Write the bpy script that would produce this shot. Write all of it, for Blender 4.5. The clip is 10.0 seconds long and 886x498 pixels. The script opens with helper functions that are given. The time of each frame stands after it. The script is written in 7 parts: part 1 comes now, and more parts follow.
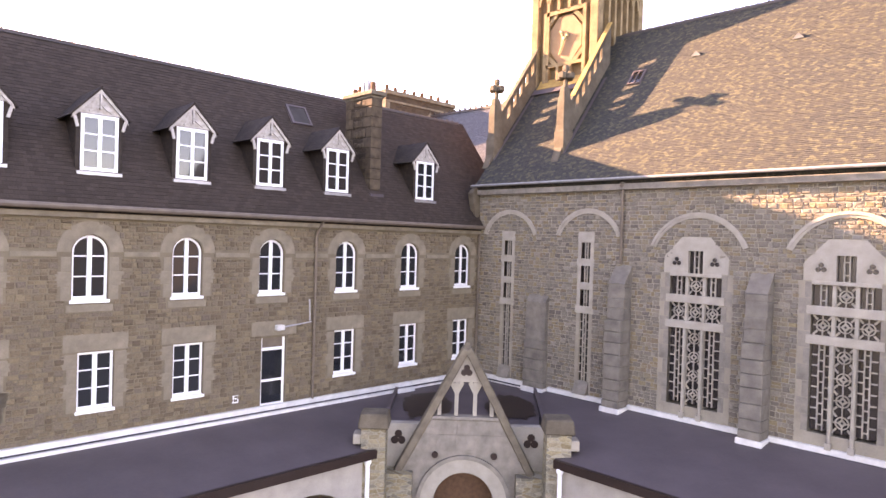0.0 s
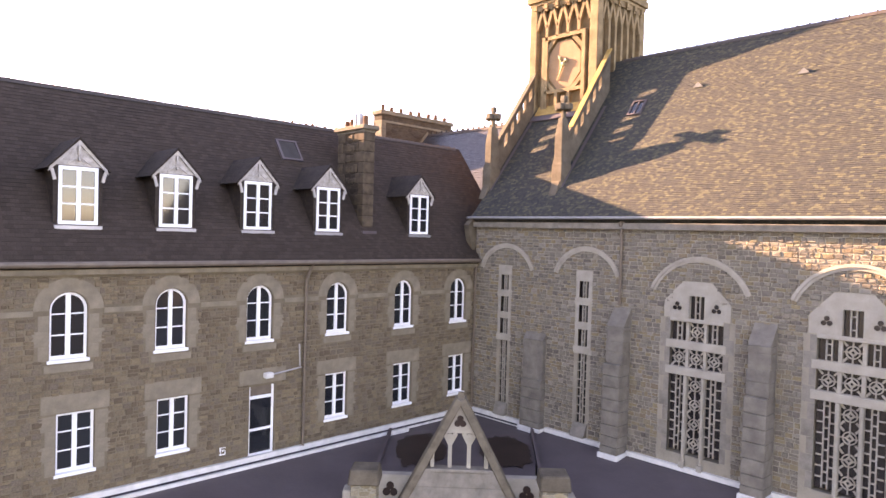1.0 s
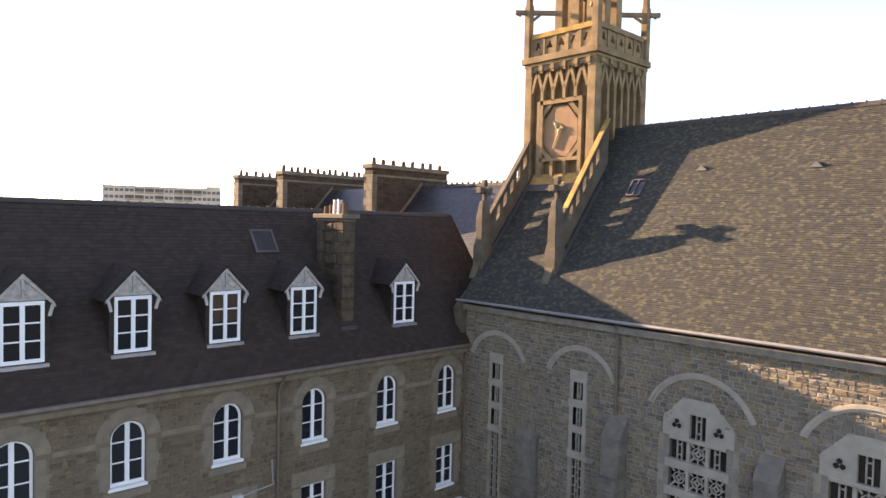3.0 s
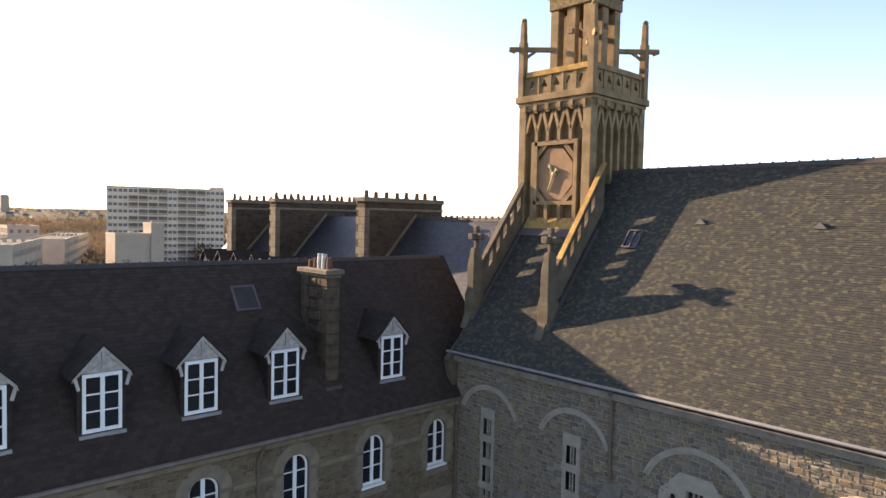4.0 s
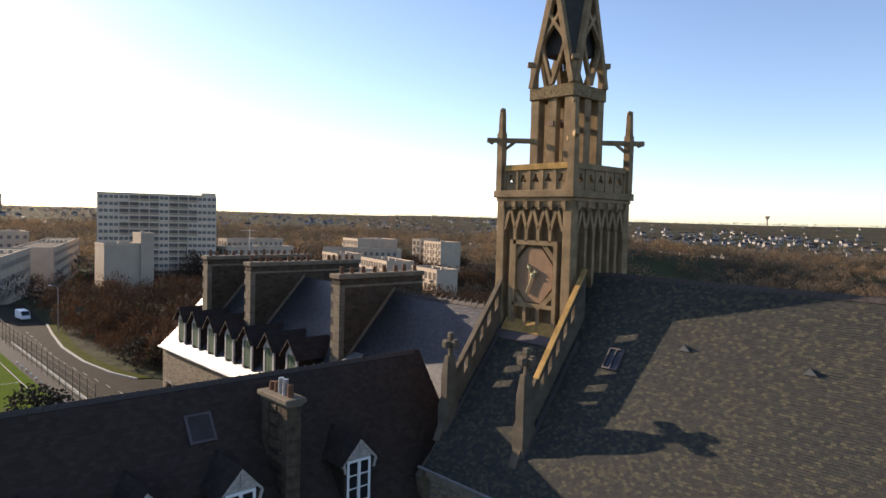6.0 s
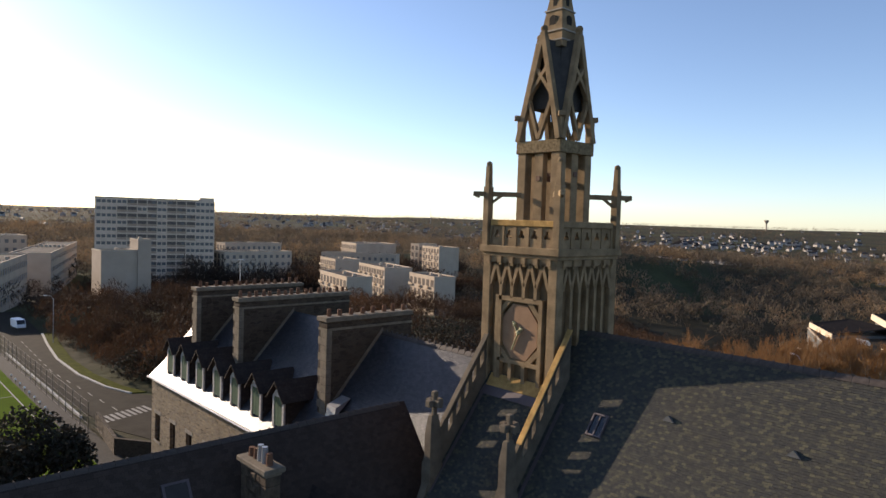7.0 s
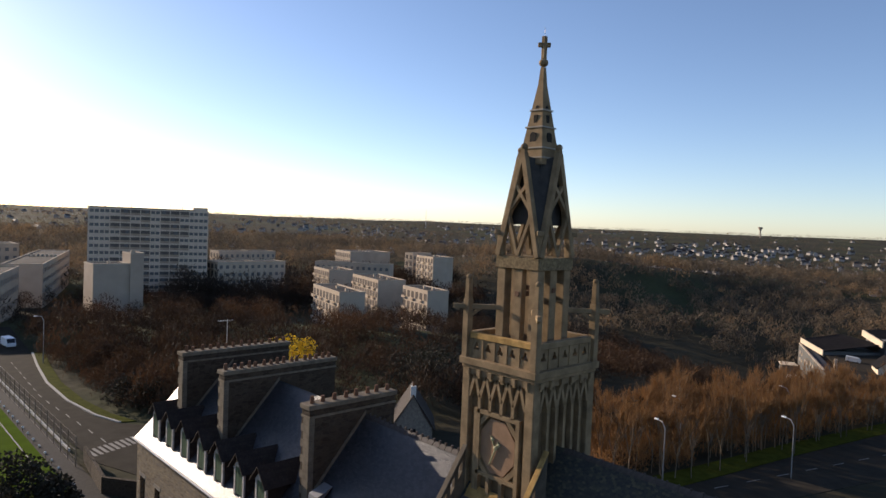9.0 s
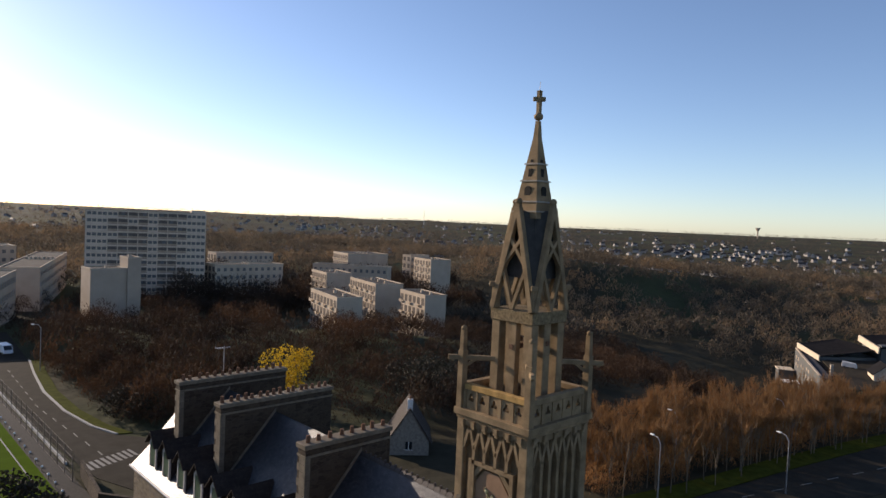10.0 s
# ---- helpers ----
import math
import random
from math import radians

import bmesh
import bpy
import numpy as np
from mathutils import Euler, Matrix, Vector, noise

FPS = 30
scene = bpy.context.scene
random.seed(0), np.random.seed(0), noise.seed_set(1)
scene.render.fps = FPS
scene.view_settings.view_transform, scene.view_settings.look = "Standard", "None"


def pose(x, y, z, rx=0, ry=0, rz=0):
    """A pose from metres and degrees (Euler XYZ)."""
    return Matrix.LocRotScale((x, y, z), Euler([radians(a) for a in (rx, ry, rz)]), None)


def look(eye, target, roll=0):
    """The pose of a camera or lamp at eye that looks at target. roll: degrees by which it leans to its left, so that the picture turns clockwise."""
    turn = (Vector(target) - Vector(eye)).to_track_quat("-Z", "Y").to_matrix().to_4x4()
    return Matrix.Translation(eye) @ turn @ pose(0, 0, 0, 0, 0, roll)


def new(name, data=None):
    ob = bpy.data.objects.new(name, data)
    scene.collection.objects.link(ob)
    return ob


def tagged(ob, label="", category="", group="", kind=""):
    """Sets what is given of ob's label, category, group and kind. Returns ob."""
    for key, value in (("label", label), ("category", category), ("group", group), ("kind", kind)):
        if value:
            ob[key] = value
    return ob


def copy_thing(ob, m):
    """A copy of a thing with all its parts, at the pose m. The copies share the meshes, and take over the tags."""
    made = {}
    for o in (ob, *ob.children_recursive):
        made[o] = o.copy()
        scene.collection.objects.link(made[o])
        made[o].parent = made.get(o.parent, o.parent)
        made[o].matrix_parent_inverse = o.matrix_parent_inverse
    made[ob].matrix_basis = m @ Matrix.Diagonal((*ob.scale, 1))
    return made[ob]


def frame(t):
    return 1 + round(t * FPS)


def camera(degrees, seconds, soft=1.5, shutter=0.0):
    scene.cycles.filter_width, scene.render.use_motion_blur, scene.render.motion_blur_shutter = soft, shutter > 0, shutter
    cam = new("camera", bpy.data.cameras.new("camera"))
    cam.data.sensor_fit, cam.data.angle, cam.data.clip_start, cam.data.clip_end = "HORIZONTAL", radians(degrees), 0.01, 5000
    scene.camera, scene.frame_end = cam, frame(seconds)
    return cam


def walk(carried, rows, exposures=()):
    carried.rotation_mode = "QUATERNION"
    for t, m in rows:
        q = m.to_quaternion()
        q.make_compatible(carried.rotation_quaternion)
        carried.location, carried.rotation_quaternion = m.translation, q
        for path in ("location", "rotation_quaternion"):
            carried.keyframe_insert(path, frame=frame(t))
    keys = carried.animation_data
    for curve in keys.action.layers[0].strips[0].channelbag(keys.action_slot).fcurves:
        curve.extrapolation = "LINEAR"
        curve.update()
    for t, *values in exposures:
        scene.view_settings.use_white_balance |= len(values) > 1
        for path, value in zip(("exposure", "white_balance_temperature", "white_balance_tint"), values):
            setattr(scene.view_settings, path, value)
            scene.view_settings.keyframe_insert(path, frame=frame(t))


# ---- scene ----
cam = camera(67.76, 10.0)
# t, x, y, z, yaw, pitch, lean to the left
ROWS = [
    (0, 20.01, -21.77, 10.35, 45.70, -0.70, 1.71),
    (0.5, 19.88, -21.44, 11.16, 45.80, -1.00, 1.66),
    (1, 19.71, -21.08, 12.05, 45.95, -1.23, 1.61),
    (1.5, 19.59, -20.71, 12.92, 46.14, -1.53, 1.56),
    (2, 19.47, -20.30, 13.85, 46.35, -1.72, 1.52),
    (2.5, 19.30, -19.82, 14.84, 46.64, -1.95, 1.44),
    (4, 18.77, -18.21, 17.99, 47.38, -2.50, 1.31),
    (4.5, 18.66, -17.76, 19.01, 47.45, -2.74, 1.31),
    (5, 18.49, -17.31, 20.06, 47.30, -2.75, 1.27),
    (5.5, 18.27, -16.92, 21.08, 47.11, -2.73, 1.31),
    (6, 18.14, -16.58, 22.17, 46.96, -2.64, 1.51),
    (7.5, 18.33, -15.78, 25.41, 46.90, -2.42, 1.97),
    (8, 18.43, -15.69, 26.53, 46.82, -2.33, 2.14),
    (8.5, 18.52, -15.67, 27.65, 46.66, -2.29, 2.24),
    (9, 18.59, -15.69, 28.83, 46.49, -2.26, 2.34),
    (9.5, 18.66, -15.72, 29.93, 46.39, -2.32, 2.44),
    (10, 18.69, -15.75, 31.03, 46.31, -2.35, 2.55),
]
EXPOSURES = [(0.0, 3.6, 11000, 45), (1.0, 3.3, 10600, 41), (2.5, 2.5, 9600, 31), (4.5, 1.52, 8100, 21), (5.5, 1.08, 7500, 19), (7.5, 0.55, 7000, 18), (10.0, 0.31, 6800, 18)]
walk(cam, [(t, pose(x, y, z, 90 + p, 0, yaw) @ pose(0, 0, 0, 0, 0, lean)) for t, x, y, z, yaw, p, lean in ROWS], EXPOSURES)

# ---- world and sun ----
TO_SUN = Vector((-1.0, -0.2, 0.295)).normalized()
world = bpy.data.worlds.new("sky")
scene.world = world
world.use_nodes = True
wn = world.node_tree.nodes
sky = wn.new("ShaderNodeTexSky")
sky.sky_type = "NISHITA"
sky.sun_disc = False
sky.sun_elevation = math.asin(TO_SUN.z)
sky.sun_rotation = math.atan2(TO_SUN.x, TO_SUN.y)
sky.air_density, sky.dust_density, sky.ozone_density = 0.75, 0.3, 2.6
wn["Background"].inputs[1].default_value = 0.145
world.node_tree.links.new(sky.outputs[0], wn["Background"].inputs[0])
sun = new("sun", bpy.data.lights.new("sun", "SUN"))
sun.data.energy, sun.data.angle, sun.data.color = 5.0, radians(0.6), (1.0, 0.89, 0.72)
sun.matrix_world = look((0, 0, 60), Vector((0, 0, 60)) - TO_SUN)


# ---- materials ----
class Nodes:
    """A short way to write node trees."""

    def __init__(self, name, rough=0.8, metal=0.0):
        self.m = bpy.data.materials.new(name)
        self.m.use_nodes = True
        self.t = self.m.node_tree
        self.b = self.t.nodes["Principled BSDF"]
        self.b.inputs["Roughness"].default_value = rough
        self.b.inputs["Metallic"].default_value = metal
        self.coord = self.t.nodes.new("ShaderNodeTexCoord").outputs["Object"]

    def add(self, kind, **k):
        n = self.t.nodes.new("ShaderNode" + kind)
        for a, v in k.items():
            if a == "feature":
                n.feature = v
            elif a == "blend":
                n.blend_type = v
            elif a == "op":
                n.operation = v
            elif a == "kind":
                n.data_type = v
        return n

    def link(self, a, b):
        self.t.links.new(a, b)

    def scaled(self, sx, sy, sz):
        n = self.add("Mapping")
        n.inputs["Scale"].default_value = (sx, sy, sz)
        self.link(self.coord, n.inputs["Vector"])
        return n.outputs[0]

    def noise(self, scale, detail=4.0, vec=None, rough=0.55):
        n = self.add("TexNoise")
        n.inputs["Scale"].default_value = scale
        n.inputs["Detail"].default_value = detail
        n.inputs["Roughness"].default_value = rough
        self.link(vec or self.coord, n.inputs["Vector"])
        return n.outputs["Fac"]

    def ramp(self, fac, stops):
        n = self.add("ValToRGB")
        e = n.color_ramp.elements
        while len(e) < len(stops):
            e.new(0.5)
        for i, (p, c) in enumerate(stops):
            e[i].position = p
            e[i].color = (*c, 1) if len(c) == 3 else c
        self.link(fac, n.inputs[0])
        return n.outputs[0]

    def mix(self, fac, a, b, blend="MIX"):
        n = self.add("MixRGB", blend=blend)
        for i, v in ((0, fac), (1, a), (2, b)):
            if isinstance(v, (int, float)):
                n.inputs[i].default_value = v
            elif isinstance(v, tuple):
                n.inputs[i].default_value = (*v, 1)
            else:
                self.link(v, n.inputs[i])
        return n.outputs[0]

    def math(self, op, a, b=0.0):
        n = self.add("Math", op=op)
        for i, v in ((0, a), (1, b)):
            if isinstance(v, (int, float)):
                n.inputs[i].default_value = v
            else:
                self.link(v, n.inputs[i])
        return n.outputs[0]

    def bump(self, height, strength=0.4, dist=0.02):
        n = self.add("Bump")
        n.inputs["Strength"].default_value = strength
        n.inputs["Distance"].default_value = dist
        self.link(height, n.inputs["Height"])
        self.link(n.outputs[0], self.b.inputs["Normal"])

    def color(self, c):
        if isinstance(c, tuple):
            self.b.inputs["Base Color"].default_value = (*c, 1)
        else:
            self.link(c, self.b.inputs["Base Color"])
        return self


def plain(name, c, rough=0.6, metal=0.0, var=0.25, scale=3.0, bump=0.15, spec=0.3):
    k = Nodes(name, rough, metal)
    k.b.inputs["Specular IOR Level"].default_value = spec if rough < 0.75 else spec * 0.4
    lo = tuple(v * (1 - var) for v in c)
    hi = tuple(min(1, v * (1 + var)) for v in c)
    a = k.ramp(k.noise(scale, 6), [(0.3, lo), (0.7, hi)])
    b = k.noise(scale * 14, 3)
    k.color(k.mix(0.25, a, k.ramp(b, [(0.3, lo), (0.75, hi)]), "MIX"))
    k.bump(b, bump, 0.01)
    return k.m


def rubble(name, tones, mortar, sx, sz, seed=0.0):
    """Coursed rubble: flat cells of stone with pale joints, in the wall's plane."""
    k = Nodes(name, 0.92)
    k.b.inputs["Specular IOR Level"].default_value = 0.15
    sep = k.add("SeparateXYZ")
    k.link(k.coord, sep.inputs[0])
    run = k.math("ADD", sep.outputs[0], sep.outputs[1])
    comb = k.add("CombineXYZ")
    wob = k.noise(1.7, 3)
    k.link(k.math("MULTIPLY", run, sx), comb.inputs[0])
    k.link(k.math("ADD", k.math("MULTIPLY", sep.outputs[2], sz), k.math("MULTIPLY", wob, 1.6)), comb.inputs[1])
    comb.inputs[2].default_value = seed
    cell = k.add("TexVoronoi", feature="F1")
    edge = k.add("TexVoronoi", feature="DISTANCE_TO_EDGE")
    for n in (cell, edge):
        n.inputs["Scale"].default_value = 1.0
        n.inputs["Randomness"].default_value = 0.72
        k.link(comb.outputs[0], n.inputs["Vector"])
    bw = k.add("RGBToBW")
    k.link(cell.outputs["Color"], bw.inputs[0])
    n = len(tones)
    stone = k.ramp(bw.outputs[0], [(0.12 + 0.76 * i / (n - 1), c) for i, c in enumerate(tones)])
    stone = k.mix(0.35, stone, k.ramp(k.noise(22, 5), [(0.3, (0.25, 0.25, 0.25)), (0.7, (0.9, 0.9, 0.9))]), "OVERLAY")
    joint = k.ramp(edge.outputs["Distance"], [(0.02, (0.85, 0.85, 0.85)), (0.075, (0, 0, 0))])
    col = k.mix(joint, stone, mortar)
    col = k.mix(k.ramp(k.noise(0.35, 5), [(0.42, (0, 0, 0)), (0.75, (0.5, 0.5, 0.5))]), col, tuple(v * 0.55 for v in mortar))
    k.color(col)
    h = k.math("ADD", k.math("MINIMUM", k.math("MULTIPLY", edge.outputs["Distance"], 4), 0.8), k.math("MULTIPLY", k.noise(30, 4), 0.4))
    k.bump(h, 0.6, 0.03)
    return k.m


def slate(name, tones, along, sx=3.4, sz=7.5, rough=0.55, lichen=(0.2, 0.17, 0.08), amount=0.35, spec=0.25):
    """Slates in courses; along is the horizontal axis of the slope."""
    k = Nodes(name, rough)
    k.b.inputs["Specular IOR Level"].default_value = spec
    sep = k.add("SeparateXYZ")
    k.link(k.coord, sep.inputs[0])
    comb = k.add("CombineXYZ")
    k.link(sep.outputs["XY".index(along)], comb.inputs[0])
    k.link(sep.outputs[2], comb.inputs[1])
    br = k.add("TexBrick")
    br.offset = 0.5
    br.inputs["Scale"].default_value = 1.0
    br.inputs["Brick Width"].default_value = 1.0 / sx
    br.inputs["Row Height"].default_value = 1.0 / sz
    br.inputs["Mortar Size"].default_value = 0.012
    br.inputs["Mortar Smooth"].default_value = 0.4
    br.inputs["Color1"].default_value = (0.15, 0.15, 0.15, 1)
    br.inputs["Color2"].default_value = (0.85, 0.85, 0.85, 1)
    br.inputs["Mortar"].default_value = (0, 0, 0, 1)
    k.link(comb.outputs[0], br.inputs["Vector"])
    n = len(tones)
    base = k.ramp(br.outputs["Color"], [(0.05 + 0.9 * i / (n - 1), c) for i, c in enumerate(tones)])
    patch = k.ramp(k.noise(1.3, 7, None, 0.7), [(0.45, (0, 0, 0)), (0.72, (amount, amount, amount))])
    spots = k.ramp(k.noise(9, 6), [(0.55, (0, 0, 0)), (0.7, (amount * 1.6,) * 3)])
    col = k.mix(patch, base, lichen)
    col = k.mix(spots, col, tuple(min(1, v * 1.7) for v in lichen))
    streak = k.noise(1.0, 4, k.scaled(2.2, 2.2, 0.25))
    col = k.mix(k.ramp(streak, [(0.45, (0, 0, 0)), (0.8, (0.45, 0.45, 0.45))]), col, tuple(v * 0.6 for v in tones[0]))
    k.color(col)
    k.bump(k.math("ADD", br.outputs["Color"], k.math("MULTIPLY", k.noise(40, 3), 0.5)), 0.55, 0.02)
    return k.m


RUBBLE_WING = rubble("brown_rubble", [(0.10, 0.075, 0.05), (0.17, 0.125, 0.08), (0.24, 0.18, 0.115), (0.14, 0.115, 0.095), (0.28, 0.21, 0.13)], (0.215, 0.175, 0.125), 3.0, 10.5)
RUBBLE_CHAPEL = rubble("grey_gold_rubble", [(0.13, 0.112, 0.085), (0.22, 0.192, 0.145), (0.30, 0.24, 0.145), (0.20, 0.15, 0.085), (0.33, 0.29, 0.215)], (0.31, 0.275, 0.205), 3.4, 9.5, 3.0)
# rubble toned down: the chimney stacks' shade is put into its colour
RUBBLE_DARK = rubble("shade_dark_rubble", [(0.042, 0.029, 0.02), (0.058, 0.041, 0.028), (0.075, 0.054, 0.037)], (0.075, 0.055, 0.038), 2.4, 5.5, 5.0)
CHAPEL_MORTAR = plain("chapel_mortar", (0.28, 0.24, 0.185), 0.95, 0, 0.25, 1.2, 0.5)
WING_MORTAR = plain("wing_mortar", (0.17, 0.135, 0.092), 0.95, 0, 0.25, 1.2, 0.5)


def pieces(name, tones, rough=0.92, spec=0.15, grain=24, stain=(0.12, 0.1, 0.075), amount=0.4, streaks=0.0):
    """Each loose piece has a tone of its own, with grain and broad stains over all of them."""
    k = Nodes(name, rough)
    k.b.inputs["Specular IOR Level"].default_value = spec
    geo, info = k.add("NewGeometry"), k.add("ObjectInfo")
    pick = k.math("FRACT", k.math("ADD", geo.outputs["Random Per Island"], info.outputs["Random"]))
    n = len(tones)
    c = k.ramp(pick, [(0.04 + 0.92 * i / (n - 1), t) for i, t in enumerate(tones)])
    c = k.mix(0.35, c, k.ramp(k.noise(grain, 5), [(0.3, (0.25, 0.25, 0.25)), (0.7, (0.85, 0.85, 0.85))]), "OVERLAY")
    c = k.mix(k.ramp(k.noise(0.5, 6, None, 0.65), [(0.45, (0, 0, 0)), (0.75, (amount,) * 3)]), c, stain)
    if streaks:
        c = k.mix(k.ramp(k.noise(7, 6), [(0.56, (0, 0, 0)), (0.72, (streaks,) * 3)]), c, tuple(v * 1.6 for v in stain))
    k.color(c)
    k.bump(k.noise(grain * 1.4, 4), 0.5, 0.012)
    return k.m


CHAPEL_STONE = pieces("chapel_rubble_stone", [(0.13, 0.108, 0.087), (0.175, 0.148, 0.118), (0.2, 0.172, 0.14), (0.155, 0.13, 0.104), (0.185, 0.158, 0.128), (0.24, 0.185, 0.108), (0.19, 0.138, 0.09), (0.24, 0.212, 0.172)], stain=(0.13, 0.115, 0.09))
WING_STONE = pieces("wing_rubble_stone", [(0.115, 0.084, 0.056), (0.15, 0.11, 0.071), (0.18, 0.133, 0.084), (0.14, 0.108, 0.08), (0.165, 0.126, 0.086), (0.2, 0.148, 0.092)], stain=(0.1, 0.078, 0.055))
CHAPEL_SLATES = pieces("chapel_slates", [(0.038, 0.039, 0.037), (0.044, 0.044, 0.041), (0.049, 0.048, 0.042), (0.057, 0.055, 0.044), (0.09, 0.083, 0.056)], 0.85, 0.15, 30, (0.056, 0.05, 0.038), 0.3, 0.5)
WING_SLATES = pieces("wing_slates", [(0.038, 0.027, 0.021), (0.045, 0.032, 0.025), (0.054, 0.038, 0.03)], 0.75, 0.15, 30, (0.03, 0.022, 0.018), 0.3)
REAR_SLATES = pieces("rear_slates", [(0.022, 0.021, 0.024), (0.034, 0.032, 0.035), (0.046, 0.043, 0.046)], 0.46, 0.5, 30, (0.05, 0.042, 0.036), 0.25)
# stone darkened so its colour holds the shaded side of the flyers
FLYER_STONE = plain("shade_dark_stone", (0.125, 0.1, 0.072), 0.9, 0, 0.35, 2.0, 0.5)
# stack stone keeps the chimney's shaded brown in its base colour
STACK_STONE = plain("shade_brown_stack_stone", (0.09, 0.066, 0.046), 0.92, 0, 0.45, 3.5, 0.5)
DARK_DRESSED = plain("dark_dressed_stone", (0.16, 0.13, 0.095), 0.9, 0, 0.35, 2.5, 0.4)
GRANITE = plain("grey_granite", (0.225, 0.195, 0.16), 0.85, 0, 0.35, 2.5, 0.4)
BUTTRESS_STONE = plain("buttress_granite", (0.175, 0.152, 0.125), 0.9, 0, 0.35, 2.5, 0.5)
WING_DRESSED = plain("tan_dressed_stone", (0.215, 0.175, 0.128), 0.88, 0, 0.3, 2.5, 0.4)
GRANITE_PALE = plain("pale_granite", (0.34, 0.30, 0.245), 0.85, 0, 0.22, 2.0, 0.4)
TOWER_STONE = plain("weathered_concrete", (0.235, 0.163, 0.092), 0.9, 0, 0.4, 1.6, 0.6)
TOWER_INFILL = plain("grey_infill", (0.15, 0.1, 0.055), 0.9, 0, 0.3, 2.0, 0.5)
LICHEN_STONE = plain("orange_lichen_stone", (0.36, 0.22, 0.08), 0.95, 0, 0.5, 2.2, 0.6)
SLATE_CHAPEL = slate("mossy_slate", [(0.028, 0.027, 0.024), (0.045, 0.043, 0.036), (0.058, 0.053, 0.041), (0.085, 0.077, 0.055)], "X", 5.2, 10.5, rough=0.8, lichen=(0.1, 0.091, 0.058), amount=0.36)
SLATE_WING = slate("dark_slate", [(0.03, 0.021, 0.018), (0.038, 0.028, 0.023), (0.048, 0.035, 0.028)], "Y", rough=0.75, lichen=(0.06, 0.05, 0.035), amount=0.2, spec=0.15)
SLATE_REAR = slate("blue_slate", [(0.022, 0.022, 0.025), (0.034, 0.034, 0.037), (0.046, 0.046, 0.049)], "X", rough=0.5, spec=0.3, lichen=(0.065, 0.055, 0.045), amount=0.25)
RIDGE_TILE = plain("ridge_tile", (0.06, 0.047, 0.04), 0.7, 0, 0.4, 5.0)
DULL_ZINC = plain("dull_zinc", (0.24, 0.23, 0.22), 0.55, 0.3, 0.25, 2.0)
ZINC = plain("zinc", (0.36, 0.35, 0.35), 0.4, 0.6, 0.15, 2.0)
FELT = plain("grey_vent_metal", (0.13, 0.13, 0.125), 0.6, 0.2, 0.25, 2.0)
LEAD = plain("asphalt_felt_roof", (0.09, 0.07, 0.072), 0.55, 0, 0.2, 0.8, 0.2)
# near-black brown: damp felt, and the painted shade of the porch's hollows
NEAR_BLACK = plain("near_black_damp_and_hollows", (0.028, 0.014, 0.011), 0.5, 0, 0.3, 1.5, 0.1)
WHITE = plain("white_paint", (0.8, 0.8, 0.78), 0.4, 0, 0.04, 4.0, 0.05)
PALE_WALL = plain("pale_gallery_render", (0.36, 0.32, 0.28), 0.9, 0, 0.2, 1.5, 0.3)
WHITE_RENDER = plain("white_upstand", (0.62, 0.6, 0.56), 0.8, 0, 0.18, 3.0, 0.3)
OLD_WOOD = plain("weathered_wood", (0.42, 0.385, 0.35), 0.85, 0, 0.35, 7.0, 0.4)
BROWN_METAL = plain("brown_downpipe", (0.17, 0.13, 0.1), 0.5, 0.3, 0.2, 4.0)
TERRACOTTA = plain("terracotta", (0.15, 0.075, 0.045), 0.85, 0, 0.35, 6.0)
BRONZE = plain("verdigris_bronze", (0.4, 0.36, 0.2), 0.6, 0.0, 0.3, 6.0)
CLOCK_FACE = plain("clay_clock_face", (0.27, 0.165, 0.1), 0.85, 0, 0.15, 3.0)
GREEN_PAINT = plain("dark_green_paint", (0.05, 0.085, 0.05), 0.5, 0, 0.2, 5.0)
OAK = plain("dark_oak", (0.11, 0.05, 0.025), 0.6, 0, 0.3, 8.0)


def glass(name, c=(0.015, 0.017, 0.02), rough=0.06):
    k = Nodes(name, rough)
    k.color(c)
    k.b.inputs["Specular IOR Level"].default_value = 0.6
    k.bump(k.noise(1.2, 2), 0.04, 0.02)
    return k.m


GLASS = glass("dark_pane")
GLASS_CHAPEL = glass("leaded_dark_glass", (0.02, 0.014, 0.014), 0.25)


